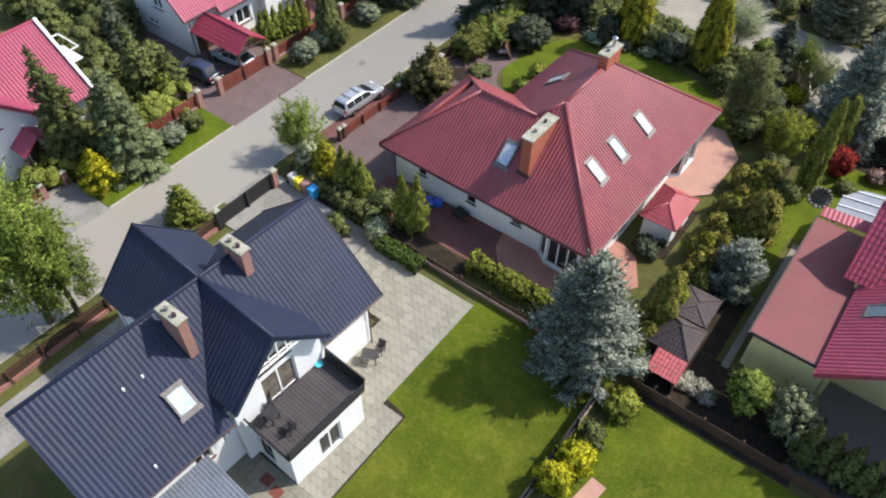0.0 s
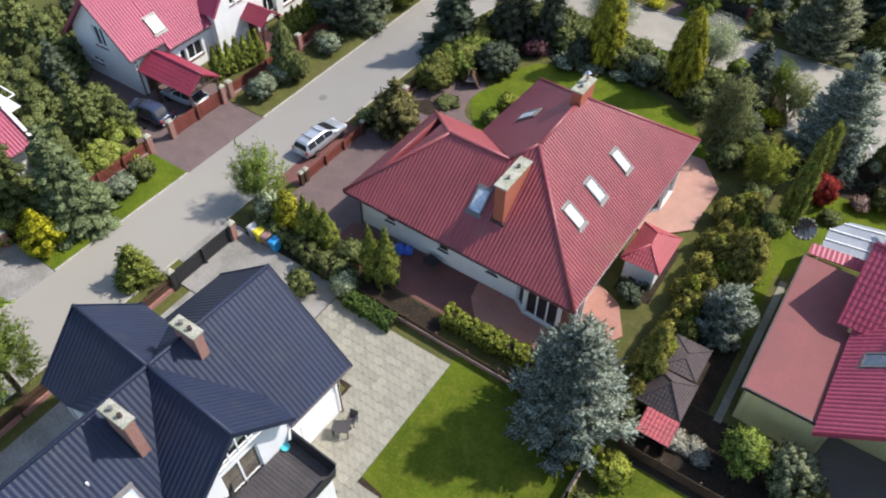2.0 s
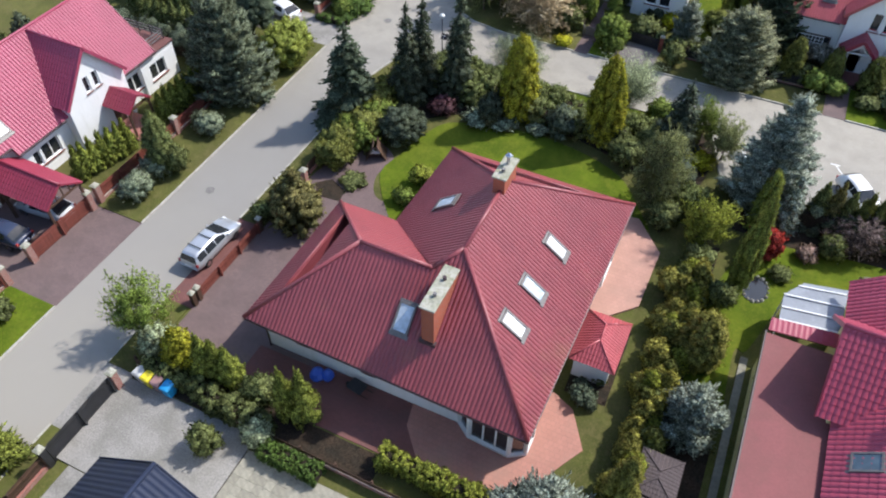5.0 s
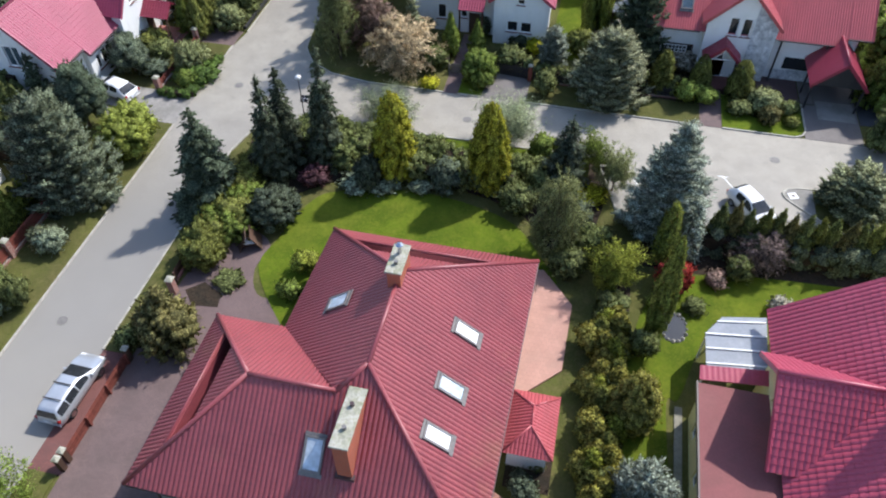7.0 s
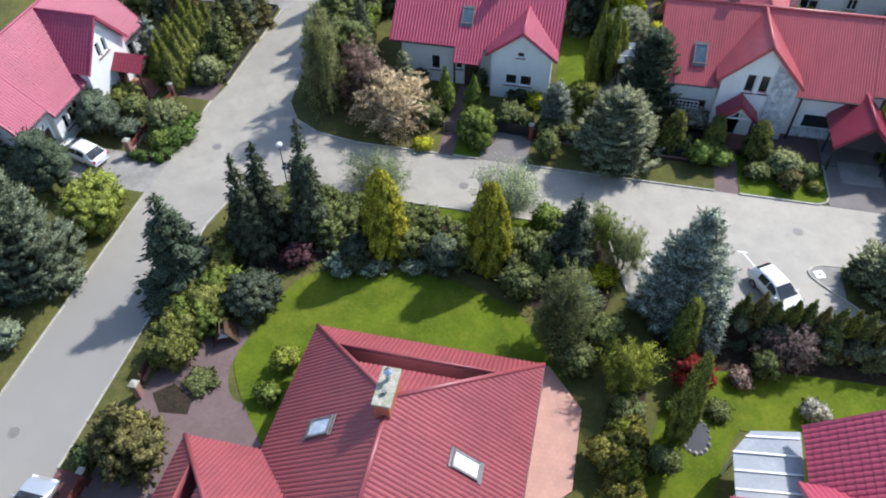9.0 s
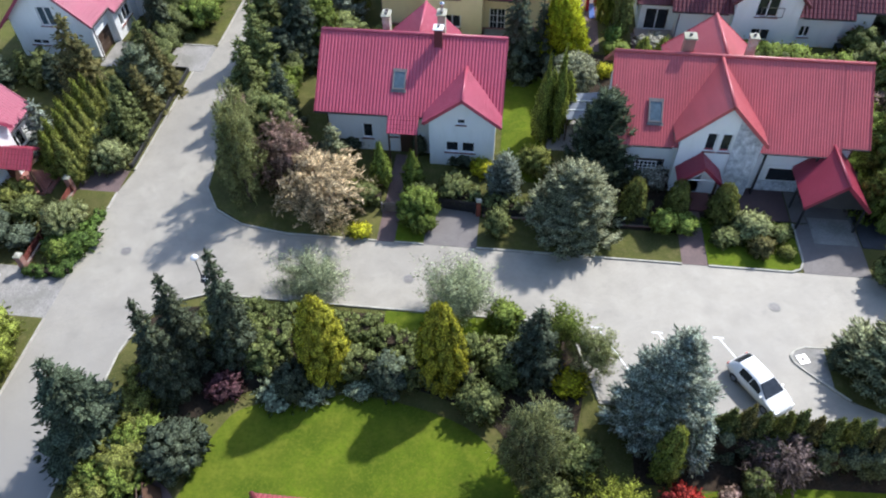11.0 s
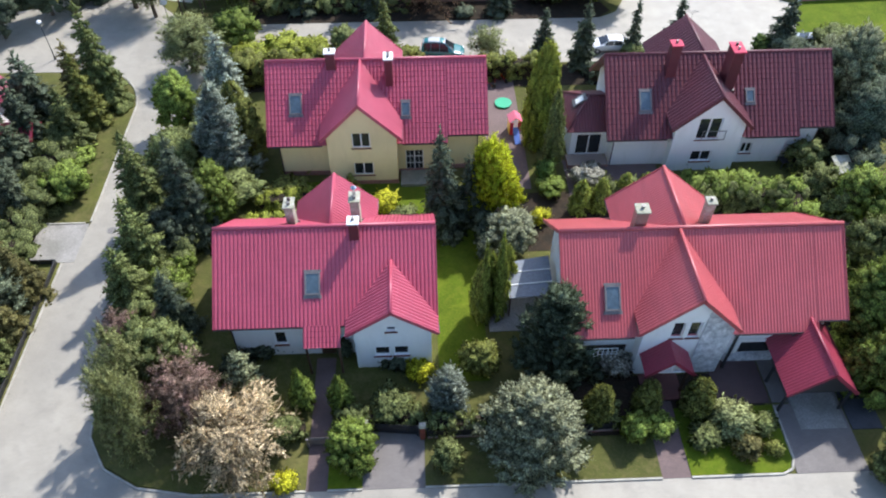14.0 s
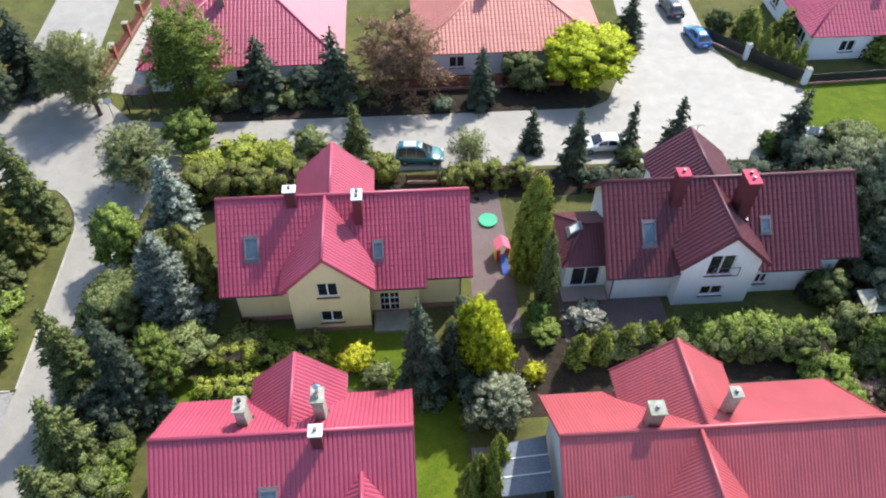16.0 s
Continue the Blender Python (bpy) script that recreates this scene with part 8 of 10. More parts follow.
plant("tree", "leafy", -30.0, 91.6, 5.6, 2.2)
plant("tree", "dull", -33.6, 95.6, 6.0, 2.3)
plant("bush", "leafy", -32.0, 83.4, 3.4, 1.7)
plant("tree", "dull", -31.2, 76.6, 6.0, 2.4)
plant("spruce", "spruce", -31.0, 80.6, 7.0, 2.0)
plant("spruce", "green", -42.9, 107.6, 10.5, 2.6)
plant("larch", "sage", -42.2, 123.2, 9.0, 2.8)
plant("egg", "amber", -4.0, 40.0, 4.6, 1.6)
plant("spruce", "dull", -42.9, 77.0, 5.2, 1.6)
plant("spruce", "umber", -42.9, 81.0, 5.4, 1.6)
plant("plume", "bluepine", -43.9, 82.9, 5.8, 2.1)
plant("spruce", "black", -45.6, 92.4, 7.4, 1.9)
for k in range(7):
    plant("cone", "olive", -45.5 + 0.1 * (k % 2), 72.4 + 1.2 * k, 4.6 + 0.25 * (k % 3), 0.98)
    plant("cone", "thuja", -47.2 - 0.1 * (k % 2), 73.0 + 1.2 * k, 4.4 + 0.25 * (k % 2), 0.98)
plant("bush", "dull", -30.6, 44.8, 0.5, 1.1)
plant("bush", "leafy", -26.2, 44.6, 1.2, 0.8)
plant("tree", "dull", 15.6, 69.0, 4.8, 2.2)
plant("tree", "leafy", 16.0, 74.5, 6.0, 2.4)
plant("tree", "leafy", 15.6, 78.6, 6.5, 2.3)
plant("bush", "dull", 14.2, 68.2, 2.6, 1.6)
for k in range(7):
    plant("cone", "thuja", -49.0 + 0.17 * k, 36.4 + 0.68 * k, 3.0 + 0.12 * (k % 2), 0.66)
for k in range(8):
    plant("cone", "thuja", -48.1 + 0.05 * k, 44.6 + 0.75 * k, 2.7 + 0.15 * (k % 2), 0.70)
for k in range(7):
    plant(("spruce", "bush", "column")[k % 3], ("green", "dull", "spruce")[k % 3], -61.5 + 1.9 * k, 84.6 + 0.9 * math.sin(k * 2.3), 3.6 + 0.8 * math.sin(k * 1.3), 1.5)
for k in range(8):
    plant("column", ("green", "spruce")[k % 2], -63.2 - 0.3 * math.sin(k), 31.5 + 2.1 * k, 4.6 + 0.4 * math.sin(k * 1.9), 1.5)
for k in range(6):
    plant("column", ("green", "spruce")[k % 2], -63.0, 62.6 + 2.1 * k, 4.4 + 0.4 * math.sin(k * 1.9), 1.5)
plant("bush", "dull", -8.7, 50.6, 2.2, 1.5)
plant("bush", "spruce", -9.2, 54.6, 2.6, 1.7)
plant("bush", "green", -7.4, 52.6, 2.4, 1.5)
plant("bush", "dull", -11.6, 58.2, 2.2, 1.6)
plant("bush", "spruce", -9.4, 34.6, 1.1, 0.9)
plant("bush", "dull", -8.9, 36.2, 0.7, 0.6)
plant("bush", "black", -8.8, 34.2, 0.6, 0.5)
for k in range(5):
    plant("cone", "thuja", 25.2 + 0.9 * k, 130.0 - 0.95 * k, 3.4 + 0.2 * (k % 2), 0.9)
plant("bush", "dull", 23.0, 134.5, 2.6, 1.6)
for k in range(8):
    plant("cone", "green", -58.9 + 0.95 * k, 55.2, 3.5 + 0.15 * (k % 3), 0.85)
for k in range(10):
    plant("cone", "green", -62.6 + 0.95 * k, 57.6, 3.5 + 0.15 * (k % 3), 0.85)
plant("bush", "spruce", -48.9, 66.0, 3.3, 2.1)
plant("pine", "deep", -48.7, 58.0, 6.0, 2.3)
plant("spruce", "deep", -53.5, 59.6, 5.0, 1.7)
plant("bush", "dull", -47.4, 68.6, 1.8, 1.5)
plant("bush", "spruce", -46.8, 66.0, 1.3, 1.2)
plant("bush", "olive", -49.2, 70.0, 1.6, 1.4)
plant("bush", "pale", -43.8, 67.0, 3.0, 1.7)
plant("bush", "leafy", -43.2, 65.0, 1.6, 1.2)
plant("spruce", "blue", -49.3, 75.9, 5.0, 2.0)
plant("bush", "willow", -33.4, 26.6, 2.6, 1.2)
plant("tree", "dull", 19.6, 84.0, 6.0, 2.5)
plant("tree", "leafy", 20.4, 90.0, 5.5, 2.4)
plant("tree", "dull", 21.0, 79.0, 6.0, 2.6)
plant("pine", "deep", 23.9, 98.0, 7.0, 2.9)
plant("bush", "dull", 19.2, 96.4, 2.8, 1.6)
plant("pine", "deep", -53.5, 124.0, 8.0, 3.4)
plant("pine", "spruce", -57.0, 119.5, 7.0, 3.2)
plant("tree", "dull", -55.5, 131.0, 8.0, 3.4)
plant("pine", "deep", -60.0, 127.0, 9.0, 3.6)
plant("bush", "dull", -0.4, 49.0, 0.9, 0.8)
plant("bush", "leafy", -2.6, 48.8, 0.9, 0.7)

plant("bush", "heath", 5.1, 50.0, 1.2, 0.9)
plant("bush", "yellowbush", -7.6, 58.0, 1.0, 1.2)

hedge(-18.0, 26.1, -11.6, 26.1, 0.95, 1.3, "goldgreen", "yellow-green clipped hedge along the boundary", 420, 0.095, 0.10)
hedge(-24.2, 23.75, -20.6, 23.75, 1.0, 0.9, "boxgreen", "low flat-clipped green hedge beside the patio", 620, 0.065, 0.0)
hedge(-33.4, 25.3, -28.6, 25.3, 0.9, 1.2, "dull", "dull green hedge behind a low wall")
hedge(-28.6, 24.9, -24.6, 24.9, 1.0, 1.4, "dull", "dark shrubs hedge between the yards")
hedge(-5.4, 33.0, -5.6, 48.0, 1.3, 1.5, "dull", "dense dark hedge between two gardens", 130, 0.2, 0.3)
for k in range(30):
    plant("column", ("amber", "olive", "amber", "goldgreen", "amber")[k % 5], -6.0 + 0.85 * (k % 2) + 0.2 * math.sin(k * 2.1), 32.3 + 0.49 * k, 2.3 + 0.35 * math.sin(k * 1.7), 0.78)
hedge(-6.0, 26.0, -5.4, 33.0, 1.3, 1.4, "dull", "shaggy dark boundary hedge", 130, 0.2, 0.3)
for k in range(5):
    plant("egg", ("amber", "goldgreen")[k % 2], -5.9 + 0.4 * math.sin(k * 2.4), 27.2 + 1.15 * k, 2.6 + 0.4 * math.sin(k * 2.7), 0.9)
hedge(-31.0, 60.8, -20.0, 60.2, 1.6, 1.6, "green", "feathery green hedge along the road", 190, 0.13, 0.30)
hedge(-20.0, 59.6, -9.0, 59.6, 1.3, 1.5, "green", "low green hedge behind a grass strip", 190, 0.13, 0.25)
hedge(-30.5, 58.6, -25.0, 59.0, 1.6, 1.9, "green", "shaggy evergreen hedge beneath spruces", 120, 0.2, 0.3)
hedge(-23.5, 57.6, -13.5, 57.4, 1.4, 1.8, "dull", "dark evergreen hedge behind golden conifers", 120, 0.2, 0.3)
hedge(-33.2, 45.5, -32.6, 57.5, 1.7, 2.2, "olive", "mixed green and yellow hedge along the road", 120, 0.2, 0.35)
hedge(0.0, 54.6, 22, 54.6, 1.1, 1.9, "black", "tall dark hedge behind the parking bays", 150, 0.22, 0.3)
for k in range(24):
    plant("cone", ("green", "umber", "green", "olive")[k % 4], 1.0 + 0.88 * k, 55.2 + 0.15 * math.sin(k * 1.9), 3.9 + 0.2 * math.sin(k * 2.3), 0.85)
hedge(-27.0, 72.6, -21.6, 72.6, 1.0, 1.2, "dull", "front garden hedge beside the gate", 140, 0.18, 0.2)
hedge(-19.6, 73.2, -14.4, 73.2, 1.0, 1.3, "dull", "dark clipped hedge above the driveway", 140, 0.18, 0.2)
hedge(-14.0, 72.6, -2.0, 72.8, 1.0, 1.1, "dull", "low dark hedge behind the grass strip", 130, 0.18, 0.25)
hedge(-27.4, 90.6, -22.0, 90.7, 1.3, 1.4, "goldgreen", "yellow-green hedge between the back gardens", 230, 0.15, 0.18)
hedge(-27.0, 93.0, -19.0, 93.6, 1.3, 1.4, "goldgreen", "clipped yellow-green hedge behind a cottage", 200, 0.15, 0.18)
hedge(-31, 110.8, -17, 110.8, 2.4, 2.6, "olive", "tall lumpy hedge along the far street", 110, 0.22, 0.4)
hedge(-9.5, 110.6, -2, 111.0, 1.6, 2.0, "olive", "hedge along the far street", 110, 0.2, 0.35)
hedge(0.5, 92.2, 19, 91.6, 1.8, 2.1, "dull", "mixed hedge behind the long house", 100, 0.22, 0.4)
hedge(3, 109.8, 24, 109.8, 1.4, 1.6, "spruce", "dark hedge behind the dark-roofed house", 100, 0.22, 0.3)
hedge(-45.2, 75.5, -45.0, 104, 2.2, 2.4, "dull", "dense mixed hedge beside the northern road", 80, 0.24, 0.5)
hedge(-32.8, 74, -32.4, 104, 2.4, 2.6, "dull", "overgrown tree belt beside the northern road", 70, 0.25, 0.6)
hedge(-49.0, 20.5, -60.5, 24.5, 2.4, 2.4, "green", "dense evergreen hedge between two plots", 80, 0.24, 0.5)
hedge(-47.6, 12.5, -47.4, 26, 1.6, 1.9, "thuja", "evergreen hedge behind the street fence", 100, 0.22, 0.35)
hedge(-60.5, 25, -60.5, 31, 2.2, 2.6, "green", "row of dark evergreen conifers", 80, 0.24, 0.5)
hedge(-45.0, 63.3, -42.3, 63.3, 0.7, 0.6, "boxgreen", "low dark box edging round a bed", 260, 0.12, 0.06)
hedge(-42.3, 63.4, -42.2, 69.2, 0.7, 0.6, "boxgreen", "low dark box edging beside the road", 260, 0.12, 0.06)
hedge(-9.0, 87.0, -8.8, 96, 1.0, 2.4, "spruce", "dark evergreen hedge between the houses", 100, 0.2, 0.3)
hedge(15.6, 73, 15.8, 92, 1.8, 2.4, "leafy", "fresh green hedge beside the long house", 90, 0.22, 0.45)
hedge(22.5, 94, 22.8, 112, 2.4, 3.0, "spruce", "tall dark conifer hedge beside the house", 70, 0.25, 0.5)
hedge(14.5, 62.6, 30, 62.6, 2.2, 1.6, "spruce", "low spreading conifers on a planted island", 80, 0.22, 0.4)
hedge(-62, 53.2, -48.6, 52.8, 1.2, 2.2, "spruce", "dense dark evergreen hedge between two houses", 60, 0.24, 0.5)
hedge(-66, 60.0, -56, 60.6, 2.2, 3.0, "green", "second row of dark evergreen shrubs", 60, 0.24, 0.5)
hedge(-33, 123.6, -15, 123.6, 1.0, 1.4, "dull", "low hedge before a red fence", 90, 0.22, 0.4)

# ---- fences, gates, posts ----
def board_fence(x0, y0, x1, y1, h, material, label, base=0.0, gap=0.13, rails=True, posts=2.2, name="fence"):
    """Upright boards on rails between posts; base: height of a brick plinth."""
    L = math.hypot(x1 - x0, y1 - y0)
    f = thing(name, x0, y0, 0, math.degrees(math.atan2(y1 - y0, x1 - x0)), label, "fence")
    if base:
        part("plinth", MB().box(0, L, -0.1, 0.1, 0, base, 0.01), M["brick"], f)
    n = max(1, round(L / posts))
    for i in range(n + 1):
        part("post", MB().box(L * i / n - 0.06, L * i / n + 0.06, 0.02, 0.14, 0, h + 0.05, 0.01), M[material], f)
    for z in (base + 0.2, h - 0.2):
        part("rail", MB().box(0, L, -0.02, 0.018, z - 0.05, z + 0.05), M[material], f)
    k = max(1, int(L / gap))
    key = (round(h - base, 2), material, gap)
    if key not in BOARDS:
        BOARDS[key] = MB().box(0, gap * 0.86, -0.045, -0.022, base + 0.04, h, 0.004).mesh("board")
        BOARDS[key].materials.append(M[material])
    if k <= 120:
        for i in range(k):
            b = new("board", BOARDS[key])
            b.parent = f
            b.matrix_local = pose(i * gap, 0, random.uniform(-0.01, 0.01))
    else:
        mb = MB()
        for i in range(k):
            mb.box(i * gap, i * gap + gap * 0.86, -0.045, -0.022, base + 0.04, h + random.uniform(-0.01, 0.01))
        tagged(part("boarding", mb, M[material], f), kind="stuff")
    return f


BOARDS = {}


def pillar(x, y, h=1.6, w=0.42, body="brick", label="brick gate pillar with a concrete cap"):
    p = thing("gate_pillar", x, y, 0, 0, label, "pillar", "brick gate pillars")
    part("shaft", MB().box(-w / 2, w / 2, -w / 2, w / 2, 0, h), M[body], p)
    part("cap", MB().loft([[(-w / 2 - 0.05, -w / 2 - 0.05, h), (w / 2 + 0.05, -w / 2 - 0.05, h), (w / 2 + 0.05, w / 2 + 0.05, h), (-w / 2 - 0.05, w / 2 + 0.05, h)],
                           [(-w / 2 - 0.05, -w / 2 - 0.05, h + 0.07), (w / 2 + 0.05, -w / 2 - 0.05, h + 0.07), (w / 2 + 0.05, w / 2 + 0.05, h + 0.07), (-w / 2 - 0.05, w / 2 + 0.05, h + 0.07)],
                           [(-0.06, -0.06, h + 0.16), (0.06, -0.06, h + 0.16), (0.06, 0.06, h + 0.16), (-0.06, 0.06, h + 0.16)]]), M["cap"], p)
    return p


board_fence(-34.2, 18.0, -34.2, -9, 1.25, "wood", "dark wooden street fence on a low brick base", 0.35)
board_fence(-34.2, 23.2, -34.2, 18.5, 1.5, "black", "closed dark sliding gate across the yard entrance", 0, 0.1, name="gate")
pillar(-34.2, 23.55, 1.6), pillar(-34.2, 18.2, 1.7, 0.38, "black", "dark gate post with a lamp")
board_fence(-34.2, 25.2, -26.8, 25.1, 0.9, "wood", "low dark brown fence between the yards", 0.3)
board_fence(-26.8, 24.6, -11.0, 24.4, 0.75, "wood", "low brown fence below the hedge", 0.3)
board_fence(-6.35, 22.2, -6.35, -20, 1.2, "black", "dark wooden fence dividing two lawns", 0.15)
board_fence(-5.2, 24.35, 24, 24.35, 0.95, "wood", "weathered brown wooden garden fence", 0)
board_fence(-46.1, 26.2, -46.1, 15.0, 1.3, "redwood", "red-brown board fence along the verge", 0.3)
board_fence(-46.1, 34.0, -46.1, 28.9, 1.35, "redwood", "closed red-brown driveway gate", 0, name="gate")
board_fence(-46.1, 52.0, -46.1, 35.3, 1.3, "redwood", "red-brown board fence before the white house", 0.3)
for y in (26.5, 28.7, 34.25, 35.1, 43.7):
    pillar(-46.1, y)
for y in (12.4, 14.2):
    pillar(-46.6, y, 1.3)
board_fence(-46.6, 12.2, -46.6, 4, 1.2, "redwood", "red-brown fence beside a driveway", 0.3)
pillar(-45.2, 63.5, 1.5), pillar(-45.4, 71.4, 1.5), pillar(-45.4, 74.4, 1.5)
board_fence(-45.3, 71.2, -45.3, 63.7, 0.9, "redwood", "low brown fence behind clipped shrubs", 0.3)
board_fence(-34.0, 37.4, -34.0, 31.0, 0.95, "redwood", "long low red-brown wooden gate", 0, name="gate")
for y in (30.4, 30.9, 37.7):
    pillar(-34.0, y, 1.2, 0.3, "wood", "brown wooden gate post")
board_fence(-34.1, 57.5, -34.1, 44, 1.0, "wood", "brown fence hidden in the hedge", 0.2)
pillar(-33.8, 43.2, 1.3), pillar(-33.8, 41.2, 1.2)
pillar(-14.2, 72.0, 1.5, 0.32, "redwood", "red painted gate post"), pillar(-17.8, 72.4, 1.4, 0.32)
board_fence(-14.5, 72.2, -17.6, 72.5, 1.1, "black", "closed dark driveway gate", 0, name="gate")
board_fence(-19.95, 71.7, -21.35, 71.7, 1.0, "steel", "small grey slatted garden gate", 0, 0.16, name="garden_gate")
board_fence(-13.9, 72.0, 0.0, 72.1, 0.9, "black", "dark fence behind the hedge", 0.15)
board_fence(-12.6, 111.4, -8.6, 111.2, 1.0, "wood", "wooden driveway gate beside a rough wall", 0.3, name="gate")
board_fence(-34, 125.2, 4, 125.2, 1.5, "redwood", "red-brown board fence along the far street", 0.3)
board_fence(29.2, 123.8, 52, 124.8, 1.2, "black", "dark fence in front of a white house", 0.2)
board_fence(21.4, 132.2, 24.2, 128.9, 1.5, "black", "tall dark fence along the turning area", 0.3)
board_fence(24.6, 128.4, 28.7, 124.1, 1.5, "black", "tall dark gate between white pillars", 0, name="gate")
for x, y in ((24.4, 128.7), (28.9, 123.9)):
    pillar(x, y, 1.8, 0.5, "white", "white rendered gate pillar")
board_fence(-43.4, 127.0, -41.3, 144, 1.3, "redwood", "orange-red fence running up the side road", 0.4)
for k in range(4):
    pillar(-43.3 + 0.5 * k, 128.5 + 4.2 * k, 1.9, 0.55, "orange_brick", "orange clinker fence pillar")


board_fence(-41.95, 74.4, -41.85, 87.4, 0.45, "black", "low dark edging boards along the verge", 0, 0.06, name="edging")


# ---- street furniture and markings ----
def manhole(x, y, z=0.03):
    m = thing("manhole_cover", x, y, z, 0, "round cast-iron manhole cover in the road", "manhole cover", "manhole covers")
    part("ring", MB().tube([(0, 0, -0.02), (0, 0, 0.006)], 0.42, 28), M["concrete"], m)
    part("lid", MB().tube([(0, 0, 0.007), (0, 0, 0.013)], 0.33, 28), M["iron"], m)


for x, y in ((-39.75, 39.5), (-18.5, 65.4), (-38.95, 65.9), (6.0, 65.5), (-38.6, 91)):
    manhole(x, y)
for k in range(3):
    x, y = -5.7 + 3.85 * k, 62.55
    solid("parking_line", MB().prism([(x - 0.04, y, 0.031), (x + 2.13, y - 3.6, 0.031), (x + 2.24, y - 3.6, 0.031), (x + 0.07, y, 0.031)], (0, 0, 0.004)), M["marking"], "white painted line between parking bays", "road marking", "parking lines")
    solid("parking_tick", MB().prism([(x - 0.40, y + 0.005, 0.031), (x + 0.30, y + 0.005, 0.031), (x + 0.30, y + 0.12, 0.031), (x - 0.40, y + 0.12, 0.031)], (0, 0, 0.004)), M["marking"], "short white painted tick at a bay end", "road marking", "parking lines")
patch("traffic_island", [(6.3, 61.6), (6.6, 62.0), (7.2, 62.3), (8.4, 62.35), (8.4, 59.4), (7.0, 60.6), (6.4, 61.2)], 0.10, "concrete", "pale paved tip of the kerbed island")
patch("traffic_island", [(8.4, 62.35), (11.1, 63.1), (30, 64.6), (30, 61), (12, 57.6), (9.2, 58.7), (8.4, 59.4)], 0.10, "grass", "kerbed planted island at the car park")
plate = thing("drain_cover", 6.95, 61.45, 0.104, 20, "square pale concrete drain cover on the island", "drain cover")
part("frame", MB().box(-0.33, 0.33, -0.33, 0.33, -0.02, 0.02, 0.01), M["plastic_white"], plate)
part("lid", MB().box(-0.12, 0.12, -0.12, 0.12, 0.022, 0.03), M["iron"], plate)


def street_lamp(x, y, h):
    s = thing("street_lamp", x, y, 0, 0, "slim dark street lamp with a white globe", "street lamp")
    part("pole", MB().tube([(0, 0, 0), (0, 0, 0.8), (0, 0, h - 0.2)], [0.07, 0.05, 0.035], 10), M["black"], s)
    part("base", MB().tube([(0, 0, 0), (0, 0, 0.35)], [0.13, 0.10], 10), M["black"], s)
    part("globe", MB().tube([(0, 0, h - 0.2 + 0.42 * i / 8) for i in range(9)], [0.05 + 0.20 * math.sin(math.pi * i / 8) for i in range(9)], 14), M["plastic_white"], s, smooth=True)
    return s


lamp = street_lamp(-31.5, 62.25, 4.35)
panel = part("solar_panel", MB().prism([(0.02, -0.42, 2.35), (0.62, -0.36, 2.35), (0.62, -0.02, 2.72), (0.02, -0.08, 2.72)], (0, 0.02, 0.04)), M["black"], lamp, "small dark tilted solar panel")
part("grid_line", MB().bar((0.04, -0.25, 2.58), (0.61, -0.19, 2.58), 0.02, 0.012).bar((0.32, -0.39, 2.40), (0.32, -0.06, 2.76), 0.02, 0.012), M["plastic_white"], panel)
part("panel_arm", MB().bar((0, 0, 2.45), (0.3, -0.2, 2.50), 0.05, 0.05), M["black"], lamp)
street_lamp(-44.2, 51.6, 3.3)
street_lamp(-50.6, 115.4, 4.2)


def post_sign(x, y):
    s = thing("road_sign", x, y, 0, 20, "round traffic sign on a grey post", "road sign")
    part("post", MB().tube([(0, 0, 0), (0, 0, 2.6)], 0.035, 8), M["steel"], s)
    part("disc", MB().tube([(0, -0.05, 2.3), (0, -0.03, 2.3)], 0.36, 20), M["plastic_white"], s)
    part("back", MB().tube([(0, -0.028, 2.3), (0, -0.02, 2.3)], 0.38, 20), M["steel"], s)


post_sign(-40.6, 122.2)

# ---- vehicles ----
PAINT = {"silver": paint("silver_car_paint", (0.52, 0.54, 0.56), 0.28, 0.5), "white": paint("white_car_paint", (0.80, 0.80, 0.79)), "navy": paint("dark_blue_car_paint", (0.03, 0.04, 0.075)), "blue": paint("bright_blue_car_paint", (0.02, 0.16, 0.42)),
         "teal": paint("teal_car_paint", (0.035, 0.17, 0.175)), "grey": paint("pale_grey_car_paint", (0.45, 0.47, 0.49)), "black": paint("black_car_paint", (0.02, 0.02, 0.024))}


